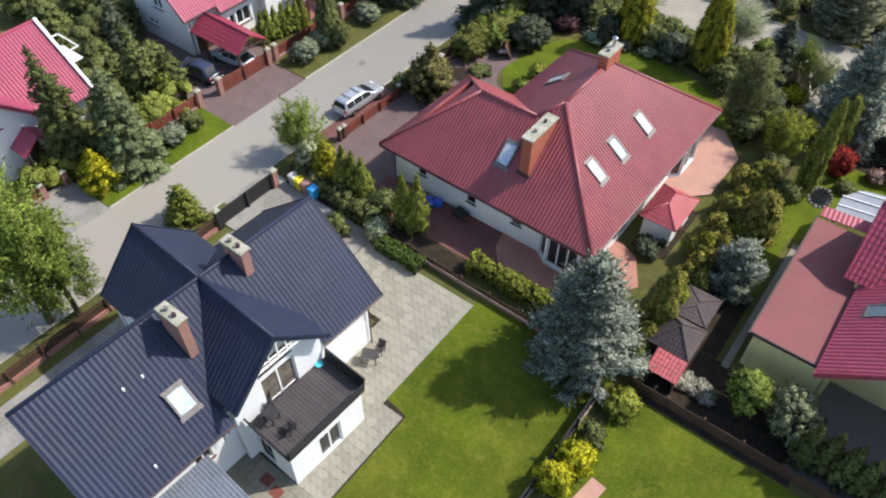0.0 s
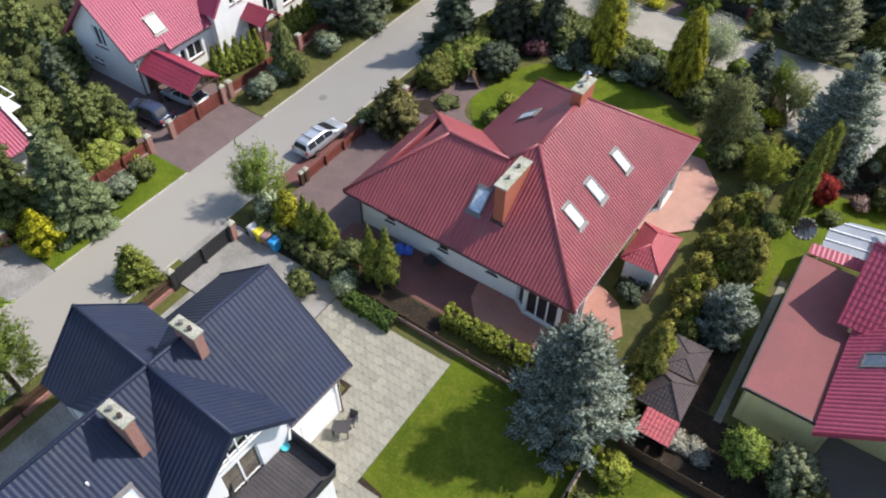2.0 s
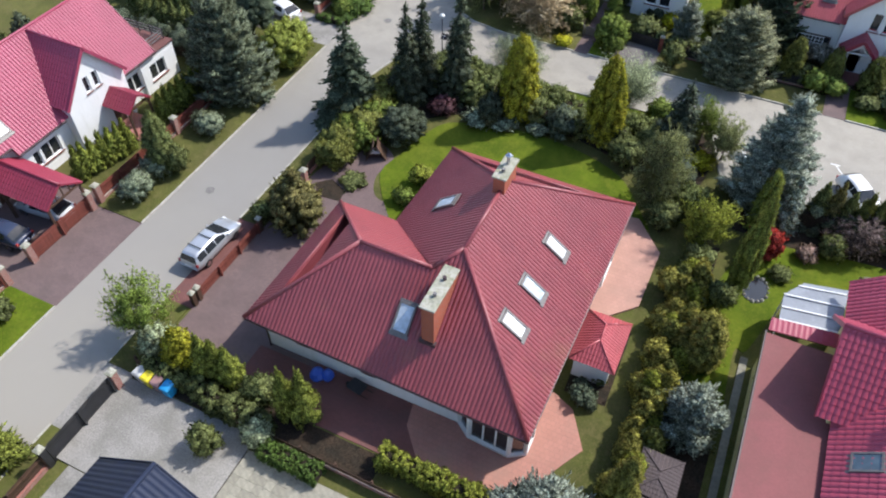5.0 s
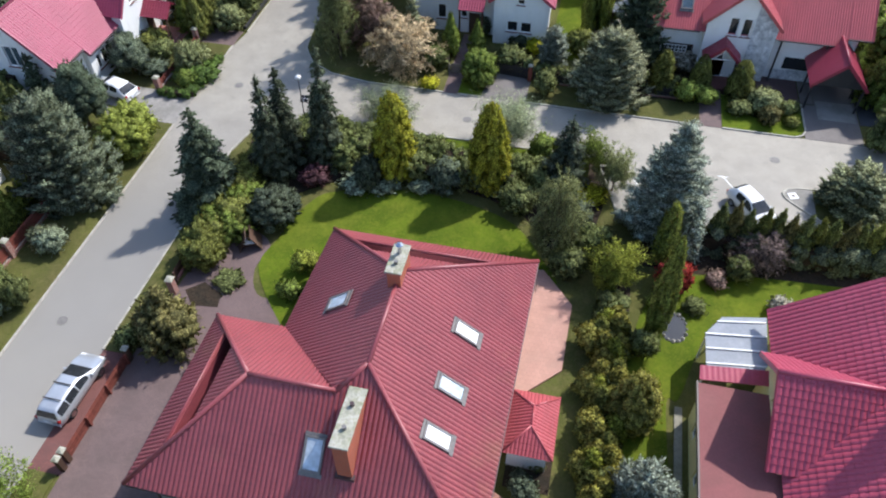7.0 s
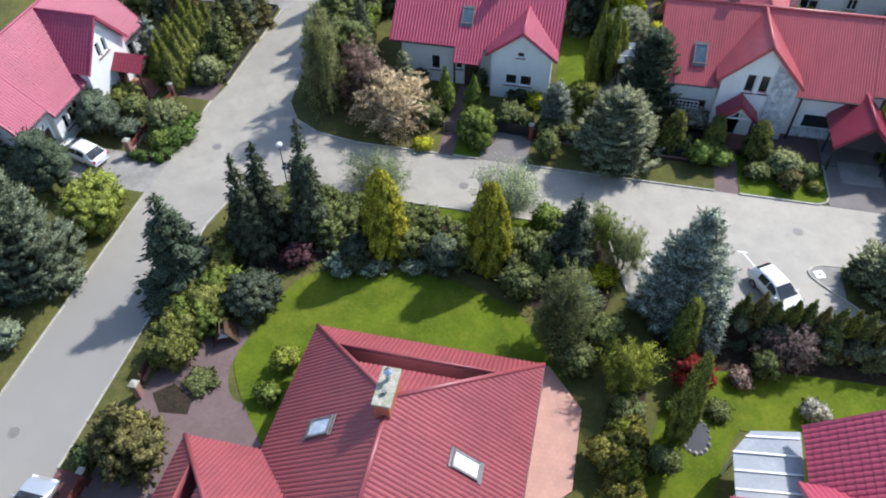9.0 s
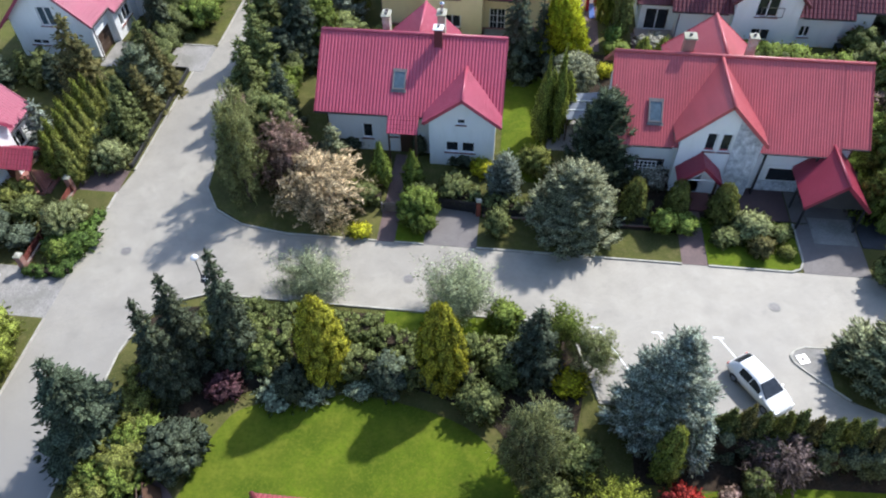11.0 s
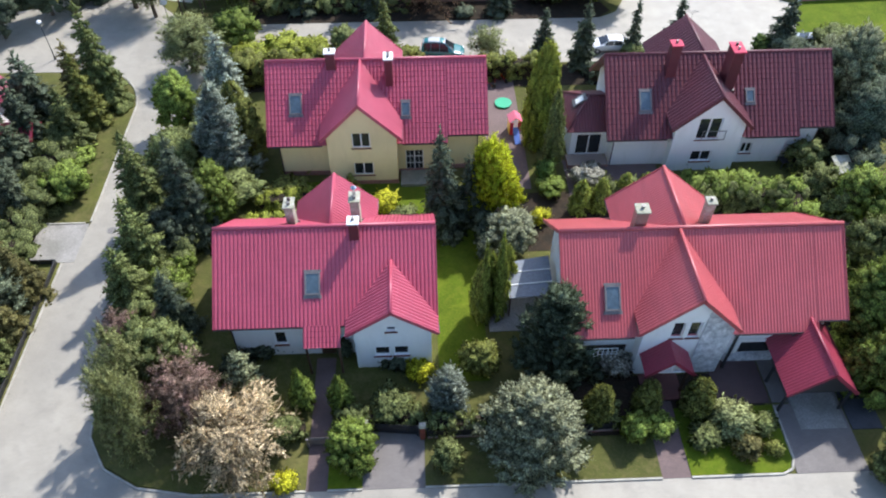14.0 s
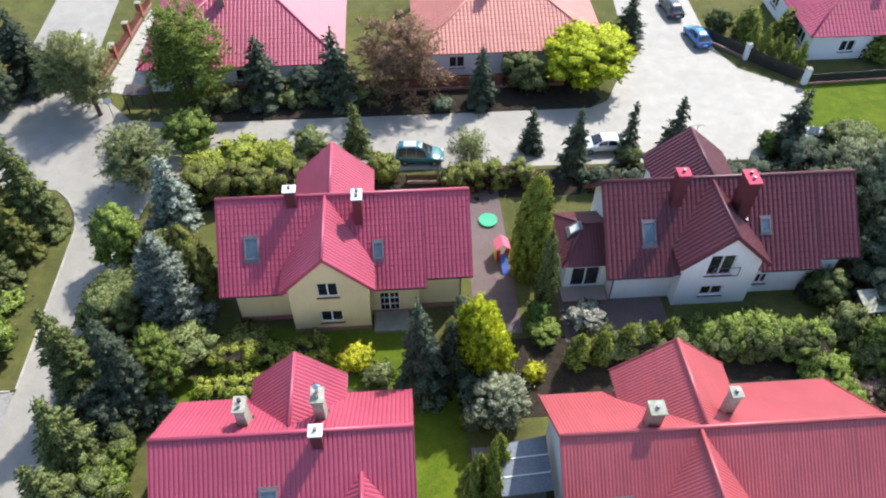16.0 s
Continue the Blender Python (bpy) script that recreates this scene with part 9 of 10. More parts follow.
def car(x, y, rz, colour, L=4.6, W=1.78, H=1.48, estate=False, label="", rack=False, top=None):
    """A car heading along its local +y: a rounded shell, glass set on it, lamps, bumpers and wheels."""
    c = thing("car", x, y, 0.03, rz, label, "car")
    P = PAINT[colour]
    up = lambda f: 0.92 + f * (H - 0.92)
    tail = [(-0.478, 0.92, 0.36, up(0.25)), (-0.445, 0.96, 0.33, up(0.82)), (-0.40, 0.985, 0.32, up(0.95))] if estate is True else [(-0.475, 0.92, 0.36, up(0.10)), (-0.43, 0.955, 0.33, up(0.55)), (-0.35, 0.985, 0.32, up(0.88))] if estate else [(-0.465, 0.94, 0.35, 0.94), (-0.40, 0.98, 0.33, up(0.25)), (-0.30, 1.0, 0.32, up(0.80))]
    st = [(-0.5, 0.80, 0.48, 0.66), (-0.493, 0.88, 0.40, 0.90), *tail, (-0.18, 1.0, 0.30, up(1.0)), (-0.02, 1.0, 0.30, up(0.98)), (0.06, 1.0, 0.30, up(0.86)), (0.17, 1.0, 0.30, up(0.42)), (0.27, 1.0, 0.31, 0.98), (0.34, 0.985, 0.32, 0.91), (0.42, 0.95, 0.34, 0.82), (0.475, 0.86, 0.38, 0.70), (0.495, 0.74, 0.44, 0.60)]

    def ring(t):
        k = max(i for i in range(len(st) - 1) if st[i][0] <= t + 1e-6)
        f = (t - st[k][0]) / (st[k + 1][0] - st[k][0])
        w, lo, zt = (st[k][i] + (st[k + 1][i] - st[k][i]) * f for i in (1, 2, 3))
        hw, zw = W / 2 * w, min(0.92, zt - 0.05)
        hr = hw * 0.91 - max(0.0, zt - 0.97) * 0.46
        side = [(hw * 0.86, lo), (hw * 0.98, lo + 0.10), (hw, (lo + zw) / 2), (hw * 0.985, zw - 0.09), (hw * 0.93, zw), (hr, zt - 0.06), (hr * 0.84, zt - 0.012), (hr * 0.4, zt)]
        return [Vector((px, t * L, pz)) for px, pz in side] + [Vector((-px, t * L, pz)) for px, pz in side[::-1]]

    part("body", MB().loft([ring(q[0]) for q in st]), P, c, smooth=True)

    def pane(name, t0, t1, cut, way, n=3):
        mb = MB()
        for i in range(n):
            lo, hi = cut(ring(t0 + (t1 - t0) * i / n)), cut(ring(t0 + (t1 - t0) * (i + 1) / n))
            for a0, b0, a1, b1 in zip(lo, lo[1:], hi, hi[1:]):
                mb.prism([a0, b0, b1, a1], way)
        part(name, mb, M["glass"], c, "dark tinted car glass")
    for s in (-1, 1):
        k, e = (4, 5) if s > 0 else (11, 10)
        cut = lambda r: (r[k].lerp(r[e], 0.08), r[k].lerp(r[e], 0.90))
        for t0, t1 in (((-0.43, -0.27), (-0.255, -0.07), (-0.055, 0.13)) if estate is True else ((-0.27, -0.075), (-0.06, 0.13))):
            pane("side_window", t0, t1, cut, (0.012 * s, 0, 0.005))
        part("wing_mirror", MB().box(s * W / 2 * 0.99 - 0.10, s * W / 2 * 0.99 + 0.10, 0.17 * L, 0.17 * L + 0.11, 0.90, 1.03, 0.03), P, c)
        part("headlight", MB().box(s * W * 0.33 - 0.17, s * W * 0.33 + 0.17, 0.445 * L, 0.482 * L, 0.62, 0.73, 0.03), M["plastic_white"], c)
        part("tail_light", MB().box(s * W * 0.40 - 0.09, s * W * 0.40 + 0.09, -0.502 * L, -0.47 * L, 0.66, 0.90, 0.03), LIGHT_RED, c)
        for t in (-0.30, 0.31):
            w = new("wheel")
            w.parent = c
            w.matrix_local = pose(s * (W / 2 - 0.09), t * L, 0.31)
            part("tyre", MB().tube([(-0.10, 0, 0), (-0.08, 0, 0), (0.08, 0, 0), (0.10, 0, 0)], [0.27, 0.31, 0.31, 0.27], 18), M["rubber"], w)
            part("rim", MB().tube([(-0.106, 0, 0), (0.106, 0, 0)], 0.20, 12), M["chrome"], w)
    across = lambda r: (r[9].lerp(r[10], 0.5), r[9], r[8], r[7], r[6], r[6].lerp(r[5], 0.5))
    pane("windscreen", 0.06, 0.255, across, (0, 0.010, 0.014), 5)
    pane("rear_window", *((-0.488, -0.45) if estate is True else (-0.468, -0.36) if estate else (-0.455, -0.315)), across, (0, -0.010, 0.008))
    if top:
        part("hard_top", MB().loft([[q + Vector((0, 0, 0.02)) for q in (r[5], r[6], r[7], r[8], r[9], r[10])] for r in (ring(-0.44), ring(-0.30), ring(-0.10), ring(0.06))]), PAINT[top], c)
    part("number_plate", MB().box(-0.26, 0.26, -0.512 * L, -0.502 * L, 0.56, 0.67), M["plastic_white"], c)
    part("bumper", MB().box(-W * 0.42, W * 0.42, -0.508 * L, -0.47 * L, 0.34, 0.50, 0.05), P, c)
    part("bumper", MB().box(-W * 0.38, W * 0.38, 0.465 * L, 0.503 * L, 0.34, 0.47, 0.05), P, c)
    if rack:
        for t in (-0.30, -0.08):
            part("roof_bar", MB().bar((-0.58, t * L, H + 0.07), (0.58, t * L, H + 0.07), 0.06, 0.04), M["black"], c)
    return c


LIGHT_RED = paint("tail_light_red", (0.35, 0.015, 0.012))
car(-36.0, 34.9, -1.5, "silver", 4.7, 1.8, 1.5, True, "silver estate car with roof bars parked by the fence", True)
car(3.75, 58.95, 214, "white", 4.1, 1.76, 1.50, "hatch", "small white hatchback parked in a slanted bay")
car(-48.8, 62.5, 74, "white", 4.4, 1.75, 1.44, False, "white saloon parked on the driveway")
car(-49.6, 29.4, 95, "navy", 4.3, 1.75, 1.5, False, "dark blue car parked beside the carport")
car(-48.8, 32.6, 95, "grey", 4.3, 1.75, 1.5, False, "pale grey car under the red carport")
car(20.2, 132.6, 8, "blue", 4.2, 1.75, 1.48, False, "blue hatchback parked on the far road")
car(19.0, 138.8, 6, "black", 4.4, 1.78, 1.48, False, "dark car parked on the far road")
car(-11.3, 114.5, -95, "teal", 4.4, 1.85, 1.9, True, "teal off-road car with a grey hard top", top="grey")
car(5.8, 115.0, 90, "white", 4.2, 1.75, 1.46, False, "white car parked behind conifers")
car(26.4, 114.6, 60, "grey", 4.3, 1.75, 1.46, False, "pale car half hidden by a pine")
car(-47.2, 134.6, 12, "white", 4.4, 1.75, 1.46, False, "white car on the side road")


# ---- garden things ----
def bin_(x, y, col, label):
    b = thing("wheelie_bin", x, y, 0.035, random.uniform(-8, 8), label, "bin", "bins by the wall")
    m = paint(col[0], col[1], 0.45)
    ring = lambda w, d, z: [(-w, -d, z), (w, -d, z), (w, d, z), (-w, d, z)]
    part("body", MB().loft([ring(0.22, 0.25, 0.08), ring(0.29, 0.35, 0.98)]), m, b)
    part("lid", MB().loft([ring(0.31, 0.37, 0.985), ring(0.31, 0.37, 1.03), ring(0.24, 0.28, 1.10)]), m, b)
    for s in (-1, 1):
        part("wheel", MB().tube([(s * 0.2, 0.27, 0.1), (s * 0.27, 0.27, 0.1)], 0.1, 10), M["rubber"], b)


bin_(-33.2, 24.55, ("grey_bin_plastic", (0.45, 0.45, 0.43)), "grey plastic rubbish bin by the wall")
bin_(-32.55, 24.5, ("yellow_bin_plastic", (0.72, 0.60, 0.02)), "yellow plastic recycling bin by the wall")
bin_(-31.85, 24.5, ("brown_bin_plastic", (0.30, 0.17, 0.15)), "dusty pink-brown plastic bin by the wall")
bin_(-31.1, 24.45, ("blue_bin_plastic", (0.02, 0.30, 0.62)), "blue plastic recycling bin by the wall")


def chair(x, y, z, rz, material, label, group):
    c = thing("garden_chair", x, y, z, rz, label, "chair", group)
    part("seat", MB().box(-0.25, 0.25, -0.24, 0.24, 0.40, 0.45, 0.01), M[material], c)
    part("backrest", MB().prism([(-0.25, 0.22, 0.45), (0.25, 0.22, 0.45), (0.25, 0.34, 0.95), (-0.25, 0.34, 0.95)], (0, 0.04, 0)), M[material], c)
    for sx in (-0.22, 0.22):
        for sy in (-0.21, 0.21):
            part("leg", MB().box(sx - 0.02, sx + 0.02, sy - 0.02, sy + 0.02, 0, 0.40), M[material], c)
        part("armrest", MB().box(sx - 0.03, sx + 0.03, -0.22, 0.26, 0.62, 0.66), M[material], c)


def table(x, y, z, rz, w, d, material, label):
    t = thing("garden_table", x, y, z, rz, label, "table")
    part("tabletop", MB().box(-w / 2, w / 2, -d / 2, d / 2, 0.70, 0.74, 0.01), M[material], t)
    for sx in (-1, 1):
        for sy in (-1, 1):
            part("leg", MB().box(sx * (w / 2 - 0.08) - 0.03, sx * (w / 2 - 0.08) + 0.03, sy * (d / 2 - 0.08) - 0.03, sy * (d / 2 - 0.08) + 0.03, 0, 0.70), M[material], t)


table(-18.6, 9.0, 3.25, 12, 0.7, 0.7, "black", "small black balcony table")
chair(-17.4, 9.1, 3.25, -80, "black", "black folding balcony chair", "balcony chairs")
chair(-19.3, 9.4, 3.25, 60, "black", "black folding balcony chair", "balcony chairs")
table(-18.5, 16.3, 0.065, 25, 1.0, 0.7, "deck", "weathered dark patio table by the wall")
chair(-19.9, 6.8, 3.25, 20, "black", "black folding balcony chair", "balcony chairs")
chair(2.7, 28.8, 0.05, 150, "frame", "white plastic garden chair by the garage wall", "")
chair(-18.4, 17.1, 0.065, 10, "deck", "dark patio chair beside the table", "patio chairs")
solid("turquoise_bowl", MB().tube([(-19.0, 12.9, 3.26), (-19.0, 12.9, 3.38)], [0.16, 0.24], 14), paint("turquoise_plastic", (0.05, 0.5, 0.55), 0.4), "turquoise plastic bowl on the balcony", "bowl")
table(17.8, 96.6, 0.02, 10, 1.6, 0.9, "black", "dark garden table beside the white wall")
for k in range(3):
    chair(16.9 + 0.9 * k, 97.5 - 1.6 * (k % 2), 0.02, 180 * (k % 2), "black", "dark garden chair at the table", "chairs round the garden table")


def garden_house(x, y, w, d, ze, zr, roof, wallm, label, rz=0.0):
    """A small timber house with a hipped roof."""
    h = thing("garden_shed", x, y, 0, rz, label, "shed")
    c = [(-w / 2, -d / 2, ze), (w / 2, -d / 2, ze), (w / 2, d / 2, ze), (-w / 2, d / 2, ze)]
    r = max(0.05, (d - w) / 2)
    p, q = (0, -r, zr), (0, r, zr)
    for pts in ([c[0], c[1], p], [c[1], c[2], q, p], [c[2], c[3], q], [c[3], c[0], p, q]):
        part("roof_slope", sheet(pts, wave=0.2, depth=0.02, step=0.25, fall=0.015, thick=0.05), M[roof], h)
    for a, b in ((c[0], p), (c[1], p), (c[2], q), (c[3], q)):
        part("ridge_cap", cap_line(a, b, 0.05), M[roof], h)
    i = 0.2
    ring = [(-w / 2 + i, -d / 2 + i), (w / 2 - i, -d / 2 + i), (w / 2 - i, d / 2 - i), (-w / 2 + i, d / 2 - i)]
    for k in range(4):
        a, b = ring[k], ring[(k + 1) % 4]
        L = math.dist(a, b)
        part("wall", wall(a, b, 0, [(0, ze + 0.05), (L, ze + 0.05)], [(L * 0.3, L * 0.7, 0.9, 1.6)] if k % 2 == 0 else [], 0.06), M[wallm], h)
    return h


garden_house(-4.3, 30.7, 2.2, 2.6, 1.9, 2.12, "ruin_roof", "wood", "small brown shed with a low shingle roof")
garden_house(-4.3, 27.9, 2.6, 2.7, 1.9, 3.0, "ruin_roof", "wood", "brown garden pavilion with hipped shingle roof")


def wood_store(x, y, w, d, lo, hi, label):
    """An open-fronted store with one tiled slope falling to the front."""
    s = thing("wood_store", x, y, 0, 0, label, "shed")
    part("roof", sheet([(-w / 2, -d / 2, lo), (w / 2, -d / 2, lo), (w / 2, d / 2, hi), (-w / 2, d / 2, hi)], wave=0.22, depth=0.035, step=0.3, fall=0.02, thick=0.05), M["paleterra_tile"], s)
    for sx in (-1, 1):
        part("post", MB().box(sx * (w / 2 - 0.15) - 0.05, sx * (w / 2 - 0.15) + 0.05, -d / 2 + 0.1, -d / 2 + 0.2, 0, lo), M["wood"], s)
        part("side_board", MB().box(sx * (w / 2 - 0.12) - 0.02, sx * (w / 2 - 0.12) + 0.02, -d / 2 + 0.2, d / 2 - 0.1, 0.05, lo - 0.03), M["wood"], s)
    part("back_board", MB().box(-w / 2 + 0.15, w / 2 - 0.15, d / 2 - 0.14, d / 2 - 0.1, 0.05, hi - 0.12), M["wood"], s)


wood_store(-3.9, 25.8, 1.9, 1.4, 1.4, 1.9, "small timber wood store with a faded red tiled slope")


def playhouse():
    p = thing("playhouse", -5.3, 102.2, 0.035, 5, "plastic playhouse with pink roof and yellow slide", "playhouse")
    pink, yel, red, blu = paint("pink_plastic", (0.75, 0.16, 0.24), 0.4), paint("yellow_plastic", (0.72, 0.5, 0.03), 0.4), paint("red_plastic", (0.55, 0.03, 0.05), 0.4), paint("blue_plastic", (0.08, 0.16, 0.5), 0.4)
    for s in (-1, 1):
        part("roof_panel", MB().prism([(0.6 * s, -0.6, 1.35), (0.6 * s, 0.6, 1.35), (0, 0.6, 1.85), (0, -0.6, 1.85)], (0, 0, 0.05)), pink, p)
        part("wall", MB().box(s * 0.5 - 0.03, s * 0.5 + 0.03, -0.5, 0.5, 0, 1.35), yel, p)
    part("front", MB().box(-0.5, -0.2, -0.53, -0.47, 0, 1.3).box(0.2, 0.5, -0.53, -0.47, 0, 1.3), red, p)
    part("slide", MB().prism([(-0.25, -0.55, 0.75), (0.25, -0.55, 0.75), (0.25, -2.0, 0.05), (-0.25, -2.0, 0.05)], (0, 0, 0.06)), blu, p)


playhouse()
solid("paddling_pool", MB().tube([(-5.9, 106.2, 0.04), (-5.9, 106.2, 0.22)], [0.75, 0.8], 20), paint("green_plastic", (0.02, 0.34, 0.16), 0.4), "green plastic paddling pool on the paving", "paddling pool")
for k, (x, y) in enumerate(((-6.4, 109.3), (-5.6, 109.8), (-7.0, 108.8))):
    b = thing("toy_bike", x, y, 0.035, 40 * k, "small dark children's bike on the paving", "bike", "children's bikes")
    for t in (-0.4, 0.4):
        part("wheel", MB().tube([(-0.02, t, 0.25), (0.02, t, 0.25)], 0.25, 14), M["rubber"], b)
    part("bike_frame", MB().tube([(0, -0.4, 0.25), (0, 0, 0.5), (0, 0.35, 0.6), (0, 0.4, 0.25)], 0.025, 6).bar((0, 0.35, 0.75), (0, 0.34, 0.6), 0.4, 0.03), LIGHT_RED, b)


def swing_seat():
    s = thing("garden_shelter", -30.5, 48.2, 0.04, 25, "reddish wooden A-frame garden seat", "garden seat")
    for k in (-1, 1):
        part("side_panel", MB().prism([(k * 0.75, -0.65, 0.05), (k * 0.75, 0.65, 0.05), (k * 0.12, 0.65, 1.35), (k * 0.12, -0.65, 1.35)], (0.05 * k, 0, 0.02)), M["wood"], s)
    part("bench", MB().box(-0.55, 0.55, -0.4, 0.4, 0.38, 0.44), M["wood"], s)
    part("cushion", MB().box(-0.45, 0.45, -0.35, 0.35, 0.45, 0.53, 0.03), M["frame"], s)


swing_seat()
BLUE = paint("blue_tarpaulin", (0.03, 0.10, 0.5), 0.5)
for k, (x, y, r) in enumerate(((-24.1, 29.2, 0.45), (-23.5, 29.4, 0.35))):
    solid("blue_sack", MB().tube([(x, y, 0.04), (x + 0.05, y, 0.25), (x, y + 0.05, 0.5), (x, y, 0.62)], [r, r * 1.1, r * 0.8, r * 0.3], 10), BLUE, "crumpled blue sack against the white wall", "sack", "blue sacks")
bar = thing("wheelbarrow", -21.4, 29.3, 0.04, 80, "dark garden barrow beside the wall", "barrow")
part("tray", MB().loft([[(-0.3, -0.4, 0.35), (0.3, -0.4, 0.35), (0.3, 0.4, 0.35), (-0.3, 0.4, 0.35)], [(-0.4, -0.55, 0.65), (0.4, -0.55, 0.65), (0.4, 0.5, 0.65), (-0.4, 0.5, 0.65)]]), M["black"], bar)
part("wheel", MB().tube([(-0.05, 0.65, 0.2), (0.05, 0.65, 0.2)], 0.2, 12), M["rubber"], bar)
part("handle", MB().bar((-0.25, -1.0, 0.5), (-0.25, 0.6, 0.25), 0.04, 0.04).bar((0.25, -1.0, 0.5), (0.25, 0.6, 0.25), 0.04, 0.04), M["wood"], bar)

# terrace canopy beside the long house
can = thing("terrace_canopy", -6.4, 82.8, 0, 0, "dark glazed terrace canopy with pale bars", "canopy")
part("glass_roof", MB().prism([(-1.55, -1.7, 2.3), (1.55, -1.6, 2.5), (1.65, 2.0, 2.5), (-1.5, 1.6, 2.3)], (0, 0, 0.04)), M["grey_roof"], can)
for k in (-0.55, 0.6):
    part("bar", MB().bar((-1.5, k, 2.38), (1.6, k + 0.1, 2.58), 0.07, 0.05), M["frame"], can)
for x in (-1.45, 1.5):
    for y in (-1.5, 1.5):
        part("post", MB().box(x - 0.05, x + 0.05, y - 0.05, y + 0.05, 0, 2.35), M["wood"], can)

# pergola and pale paving by the far corner
patch("corner_paving", [(-43.0, 127), (-38.9, 126), (-38.9, 141), (-41.2, 143)], 0.05, "kerb", "pale cream paving behind an orange fence")
pg = thing("pergola", -38.2, 123.9, 0, 0, "small dark pergola with a flat brown roof", "pergola")
part("roof", MB().box(-1.2, 1.2, -0.9, 0.9, 2.2, 2.3), M["ruin_roof"], pg)
for x in (-1.1, 1.1):
    for y in (-0.8, 0.8):
        part("post", MB().box(x - 0.06, x + 0.06, y - 0.06, y + 0.06, 0, 2.2), M["wood"], pg)

# pond with boulders
pond = thing("garden_pond", -1.6, 47.3, 0.045, 0, "small dark pond ringed with pale stones", "pond")
part("water", MB().prism([(x * 0.62, y * 0.9, 0) for x, y in rounded([(-1, -1), (0.9, -1.1), (1.1, 0.9), (-0.8, 1.1)])], (0, 0, 0.02)), M["water"], pond)
for k in range(16):
    a = k * 0.3927
    r = random.uniform(0.09, 0.17)
    cx, cy = math.cos(a) * 0.82, math.sin(a) * 1.12
    part("boulder", MB().tube([(cx, cy, -0.02), (cx, cy, r * 0.5), (cx, cy, r)], [r, r * 0.9, r * 0.35], 7), M["boulder"], pond)
for k in range(9):
    x, y = -2.9 + 0.22 * k, 26.5 + random.uniform(-0.45, 0.45)
    plant("bush", "heath", x, y, random.uniform(0.35, 0.6), random.uniform(0.45, 0.65))

# aerials
ae = thing("aerial", 10.2, 106.9, 7.9, 0, "thin television aerial on the gable ridge", "aerial")
part("mast", MB().tube([(0, 0, -0.2), (0, 0, 1.1)], 0.02, 6), M["steel"], ae)
part("boom", MB().bar((-0.5, 0, 1.0), (0.5, 0, 1.0), 0.03, 0.03), M["steel"], ae)
for k in range(5):
    part("element", MB().bar((-0.4 + 0.2 * k, -0.25, 1.03), (-0.4 + 0.2 * k, 0.25, 1.03), 0.015, 0.015), M["steel"], ae)

# ---- slabs of the patio ----
patio = patch("slab_patio", [(-25.05, 18.9), (-20.2, 18.7), (-20.1, 13.4), (-16.4, 13.2), (-16.5, 8.2), (-20.4, 8), (-20.4, 3), (-14.4, 3), (-14.4, 14.75), (-15.95, 14.95), (-15.95, 23.35), (-25.05, 23.35)], 0.03, "soil", "grey concrete slab patio round the blue-roofed house")
SLAB = MB().box(0.004, 0.496, 0.004, 0.496, 0.0, 0.035, 0.003).mesh("slab")
SLAB.materials.append(M["slab"])
spots = []
for i in range(50):
    for j in range(60):
        x, y = -26.0 + i * 0.5, 3.0 + j * 0.5
        if (-16.0 - 3.35 < x + 0.25 < -15.95 and 14.9 < y + 0.25 < 23.35) or (-25.05 < x + 0.25 <= -19.35 and 18.9 < y + 0.25 < 23.35) or (-16.3 < x + 0.25 < -14.45 and y + 0.25 < 14.75) or (-20.1 < x + 0.25 < -15.9 and 13.6 < y + 0.25 < 19.0) or (-20.3 < x + 0.25 < -15.9 and 2.5 < y + 0.25 < 8.0):
            spots.append((x, y))
spots.sort(key=lambda s: math.hypot(s[0] + 16, s[1] - 19))
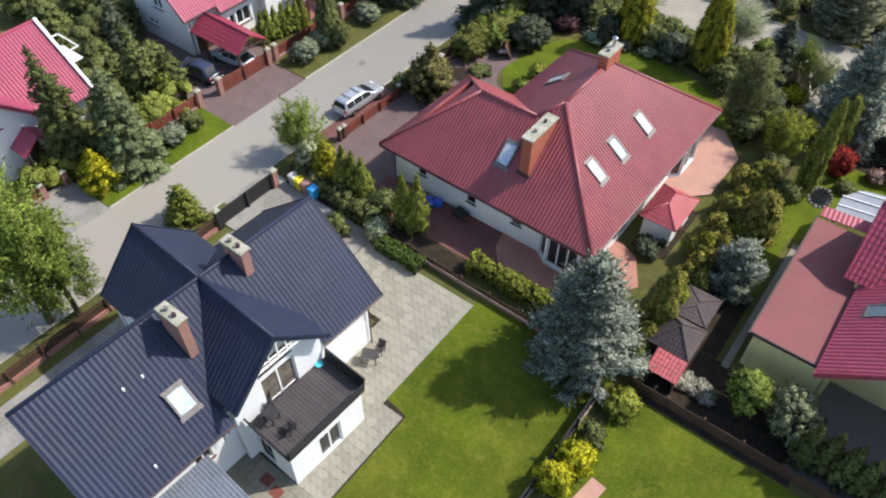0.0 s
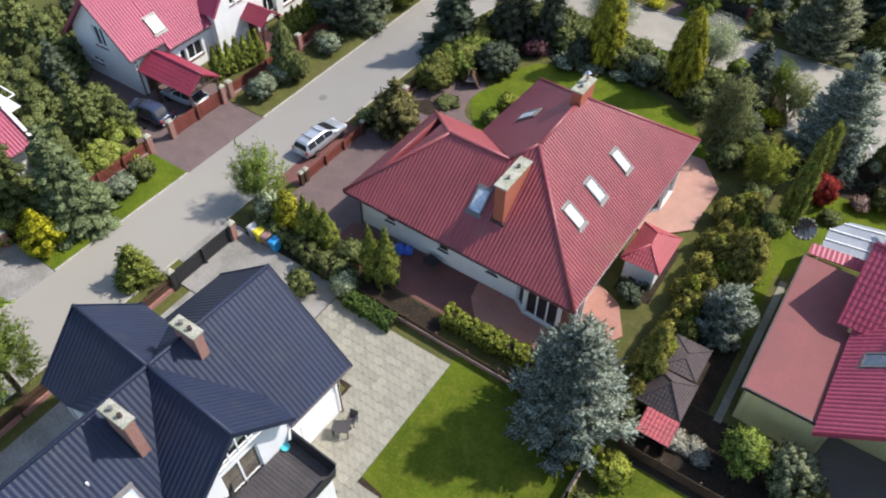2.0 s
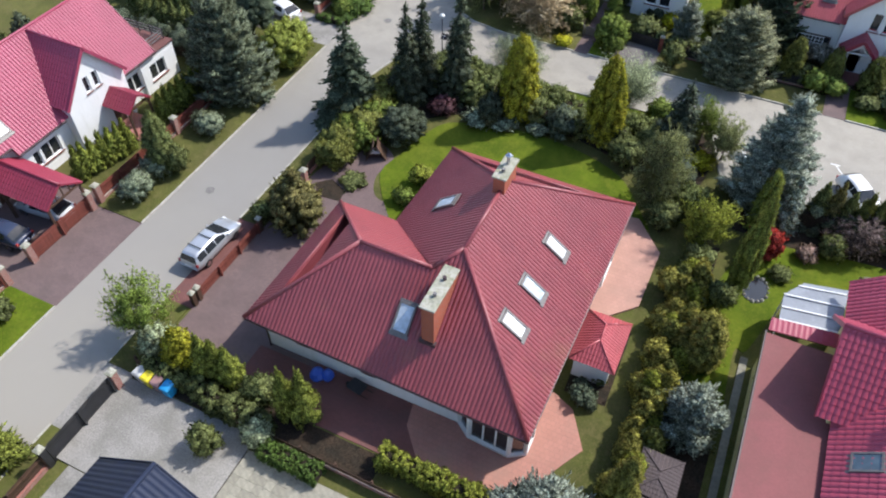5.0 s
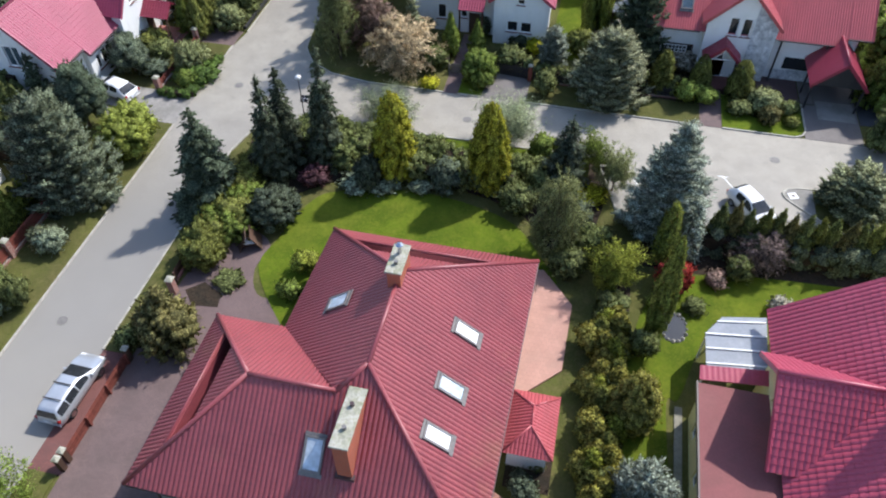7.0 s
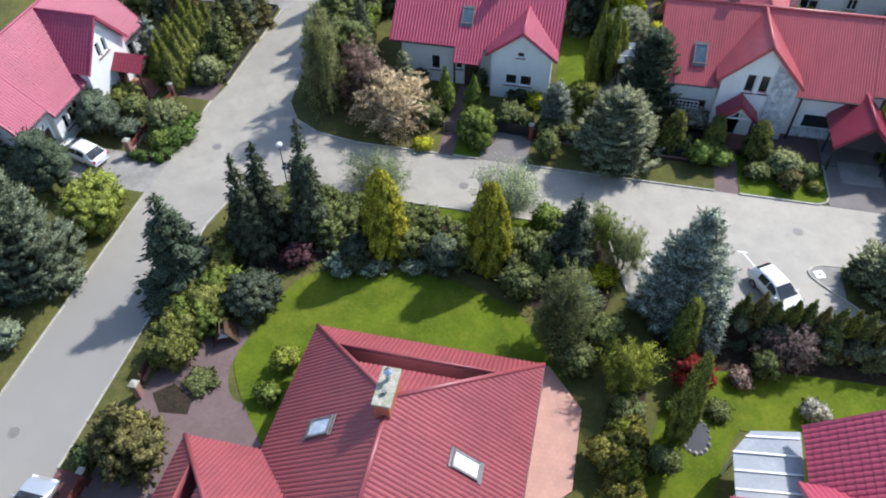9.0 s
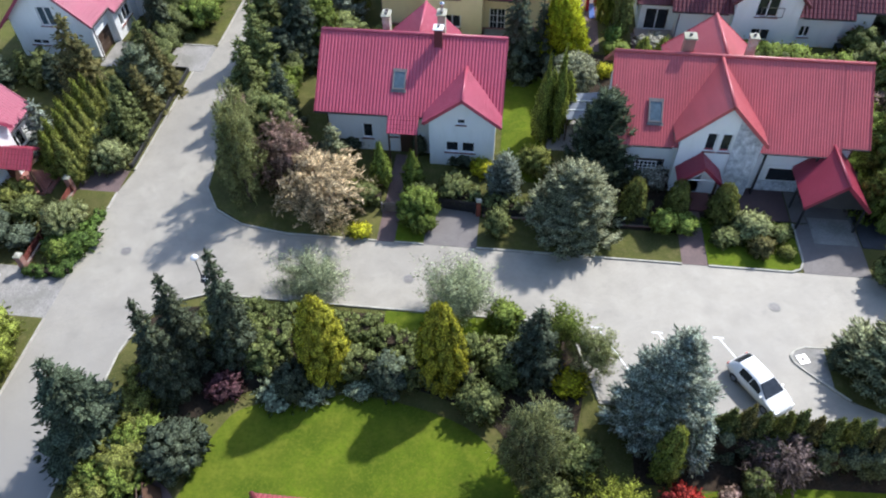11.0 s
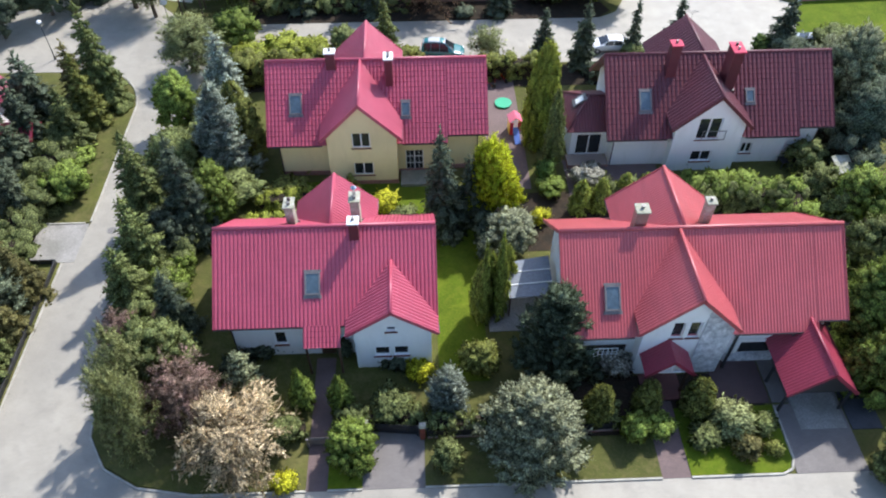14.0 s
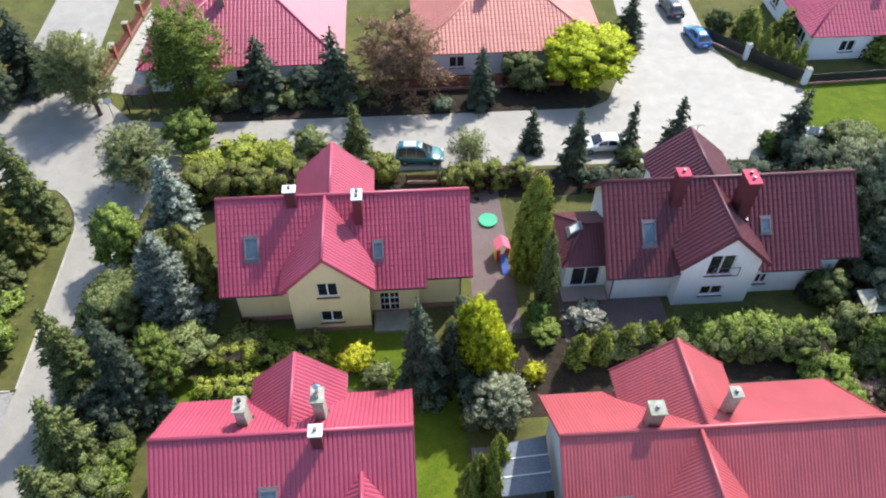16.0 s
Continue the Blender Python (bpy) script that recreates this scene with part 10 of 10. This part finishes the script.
for x, y in spots[:300]:
    o = new("slab", SLAB)
    o.parent = patio
    o.matrix_local = pose(x, y, 0.03 + random.uniform(-0.004, 0.006), random.uniform(-0.4, 0.4), random.uniform(-0.4, 0.4), random.uniform(-0.3, 0.3))
rest = MB()
for x, y in spots[300:]:
    rest.box(x + 0.006, x + 0.494, y + 0.006, y + 0.494, 0.03, 0.065 + random.uniform(-0.004, 0.006), 0.008)
if rest.v:
    tagged(part("slab_rest", rest, M["slab"], patio), kind="stuff")

for x, y in ((-17.9, 7.2), (-17.0, 7.0)):
    solid("door_mat", MB().box(x - 0.35, x + 0.35, y - 0.3, y + 0.3, 0.066, 0.078), M["redwood"], "dark red doormat on the patio slabs", "doormat", "doormats")


def garden_shed(x, y, w, d, h, rz, label):
    """A small shed with a single-pitch sheet roof."""
    c = thing("garden_shed", x, y, 0, rz, label, "shed")
    part("wall", MB().box(-w / 2, w / 2, -d / 2, d / 2, 0, h, 0.01), M["wood"], c)
    part("roof", MB().prism([(-w / 2 - 0.2, -d / 2 - 0.2, h + 0.004), (w / 2 + 0.2, -d / 2 - 0.2, h + 0.004), (w / 2 + 0.2, d / 2 + 0.2, h + 0.45), (-w / 2 - 0.2, d / 2 + 0.2, h + 0.45)], (0, 0, 0.06)), M["cap"], c, "pale grey sheet roof")
    part("back_wall", MB().box(-w / 2, w / 2, d / 2 - 0.08, d / 2 - 0.004, h, h + 0.38), M["gutter"], c)
    part("door", MB().box(-0.4, 0.4, -d / 2 - 0.04, -d / 2 - 0.003, 0.05, 1.95), M["gutter"], c)


garden_shed(21.8, 94.2, 2.6, 1.4, 1.9, 4, "small garden shed with pale grey sheet roof")

edging = thing("garden_edging", -41.85, 74.4, 0, 0, "low black board edging round a conifer bed", "edging")
for k in range(11):
    part("edging_board", MB().box(-0.04, 0.04, 1.2 * k + 0.01, 1.2 * k + 1.19, 0, 0.55, 0.01), M["black"], edging)
for k in range(4):
    part("edging_board", MB().box(-1.2 * k - 1.2, -1.2 * k - 0.05, 13.12, 13.2, 0, 0.55, 0.01), M["black"], edging)

# ---- kerbstones, last ----
for run in KERB_RUNS:
    for a, b in zip(run, run[1:]):
        stones(a, b, kerb)
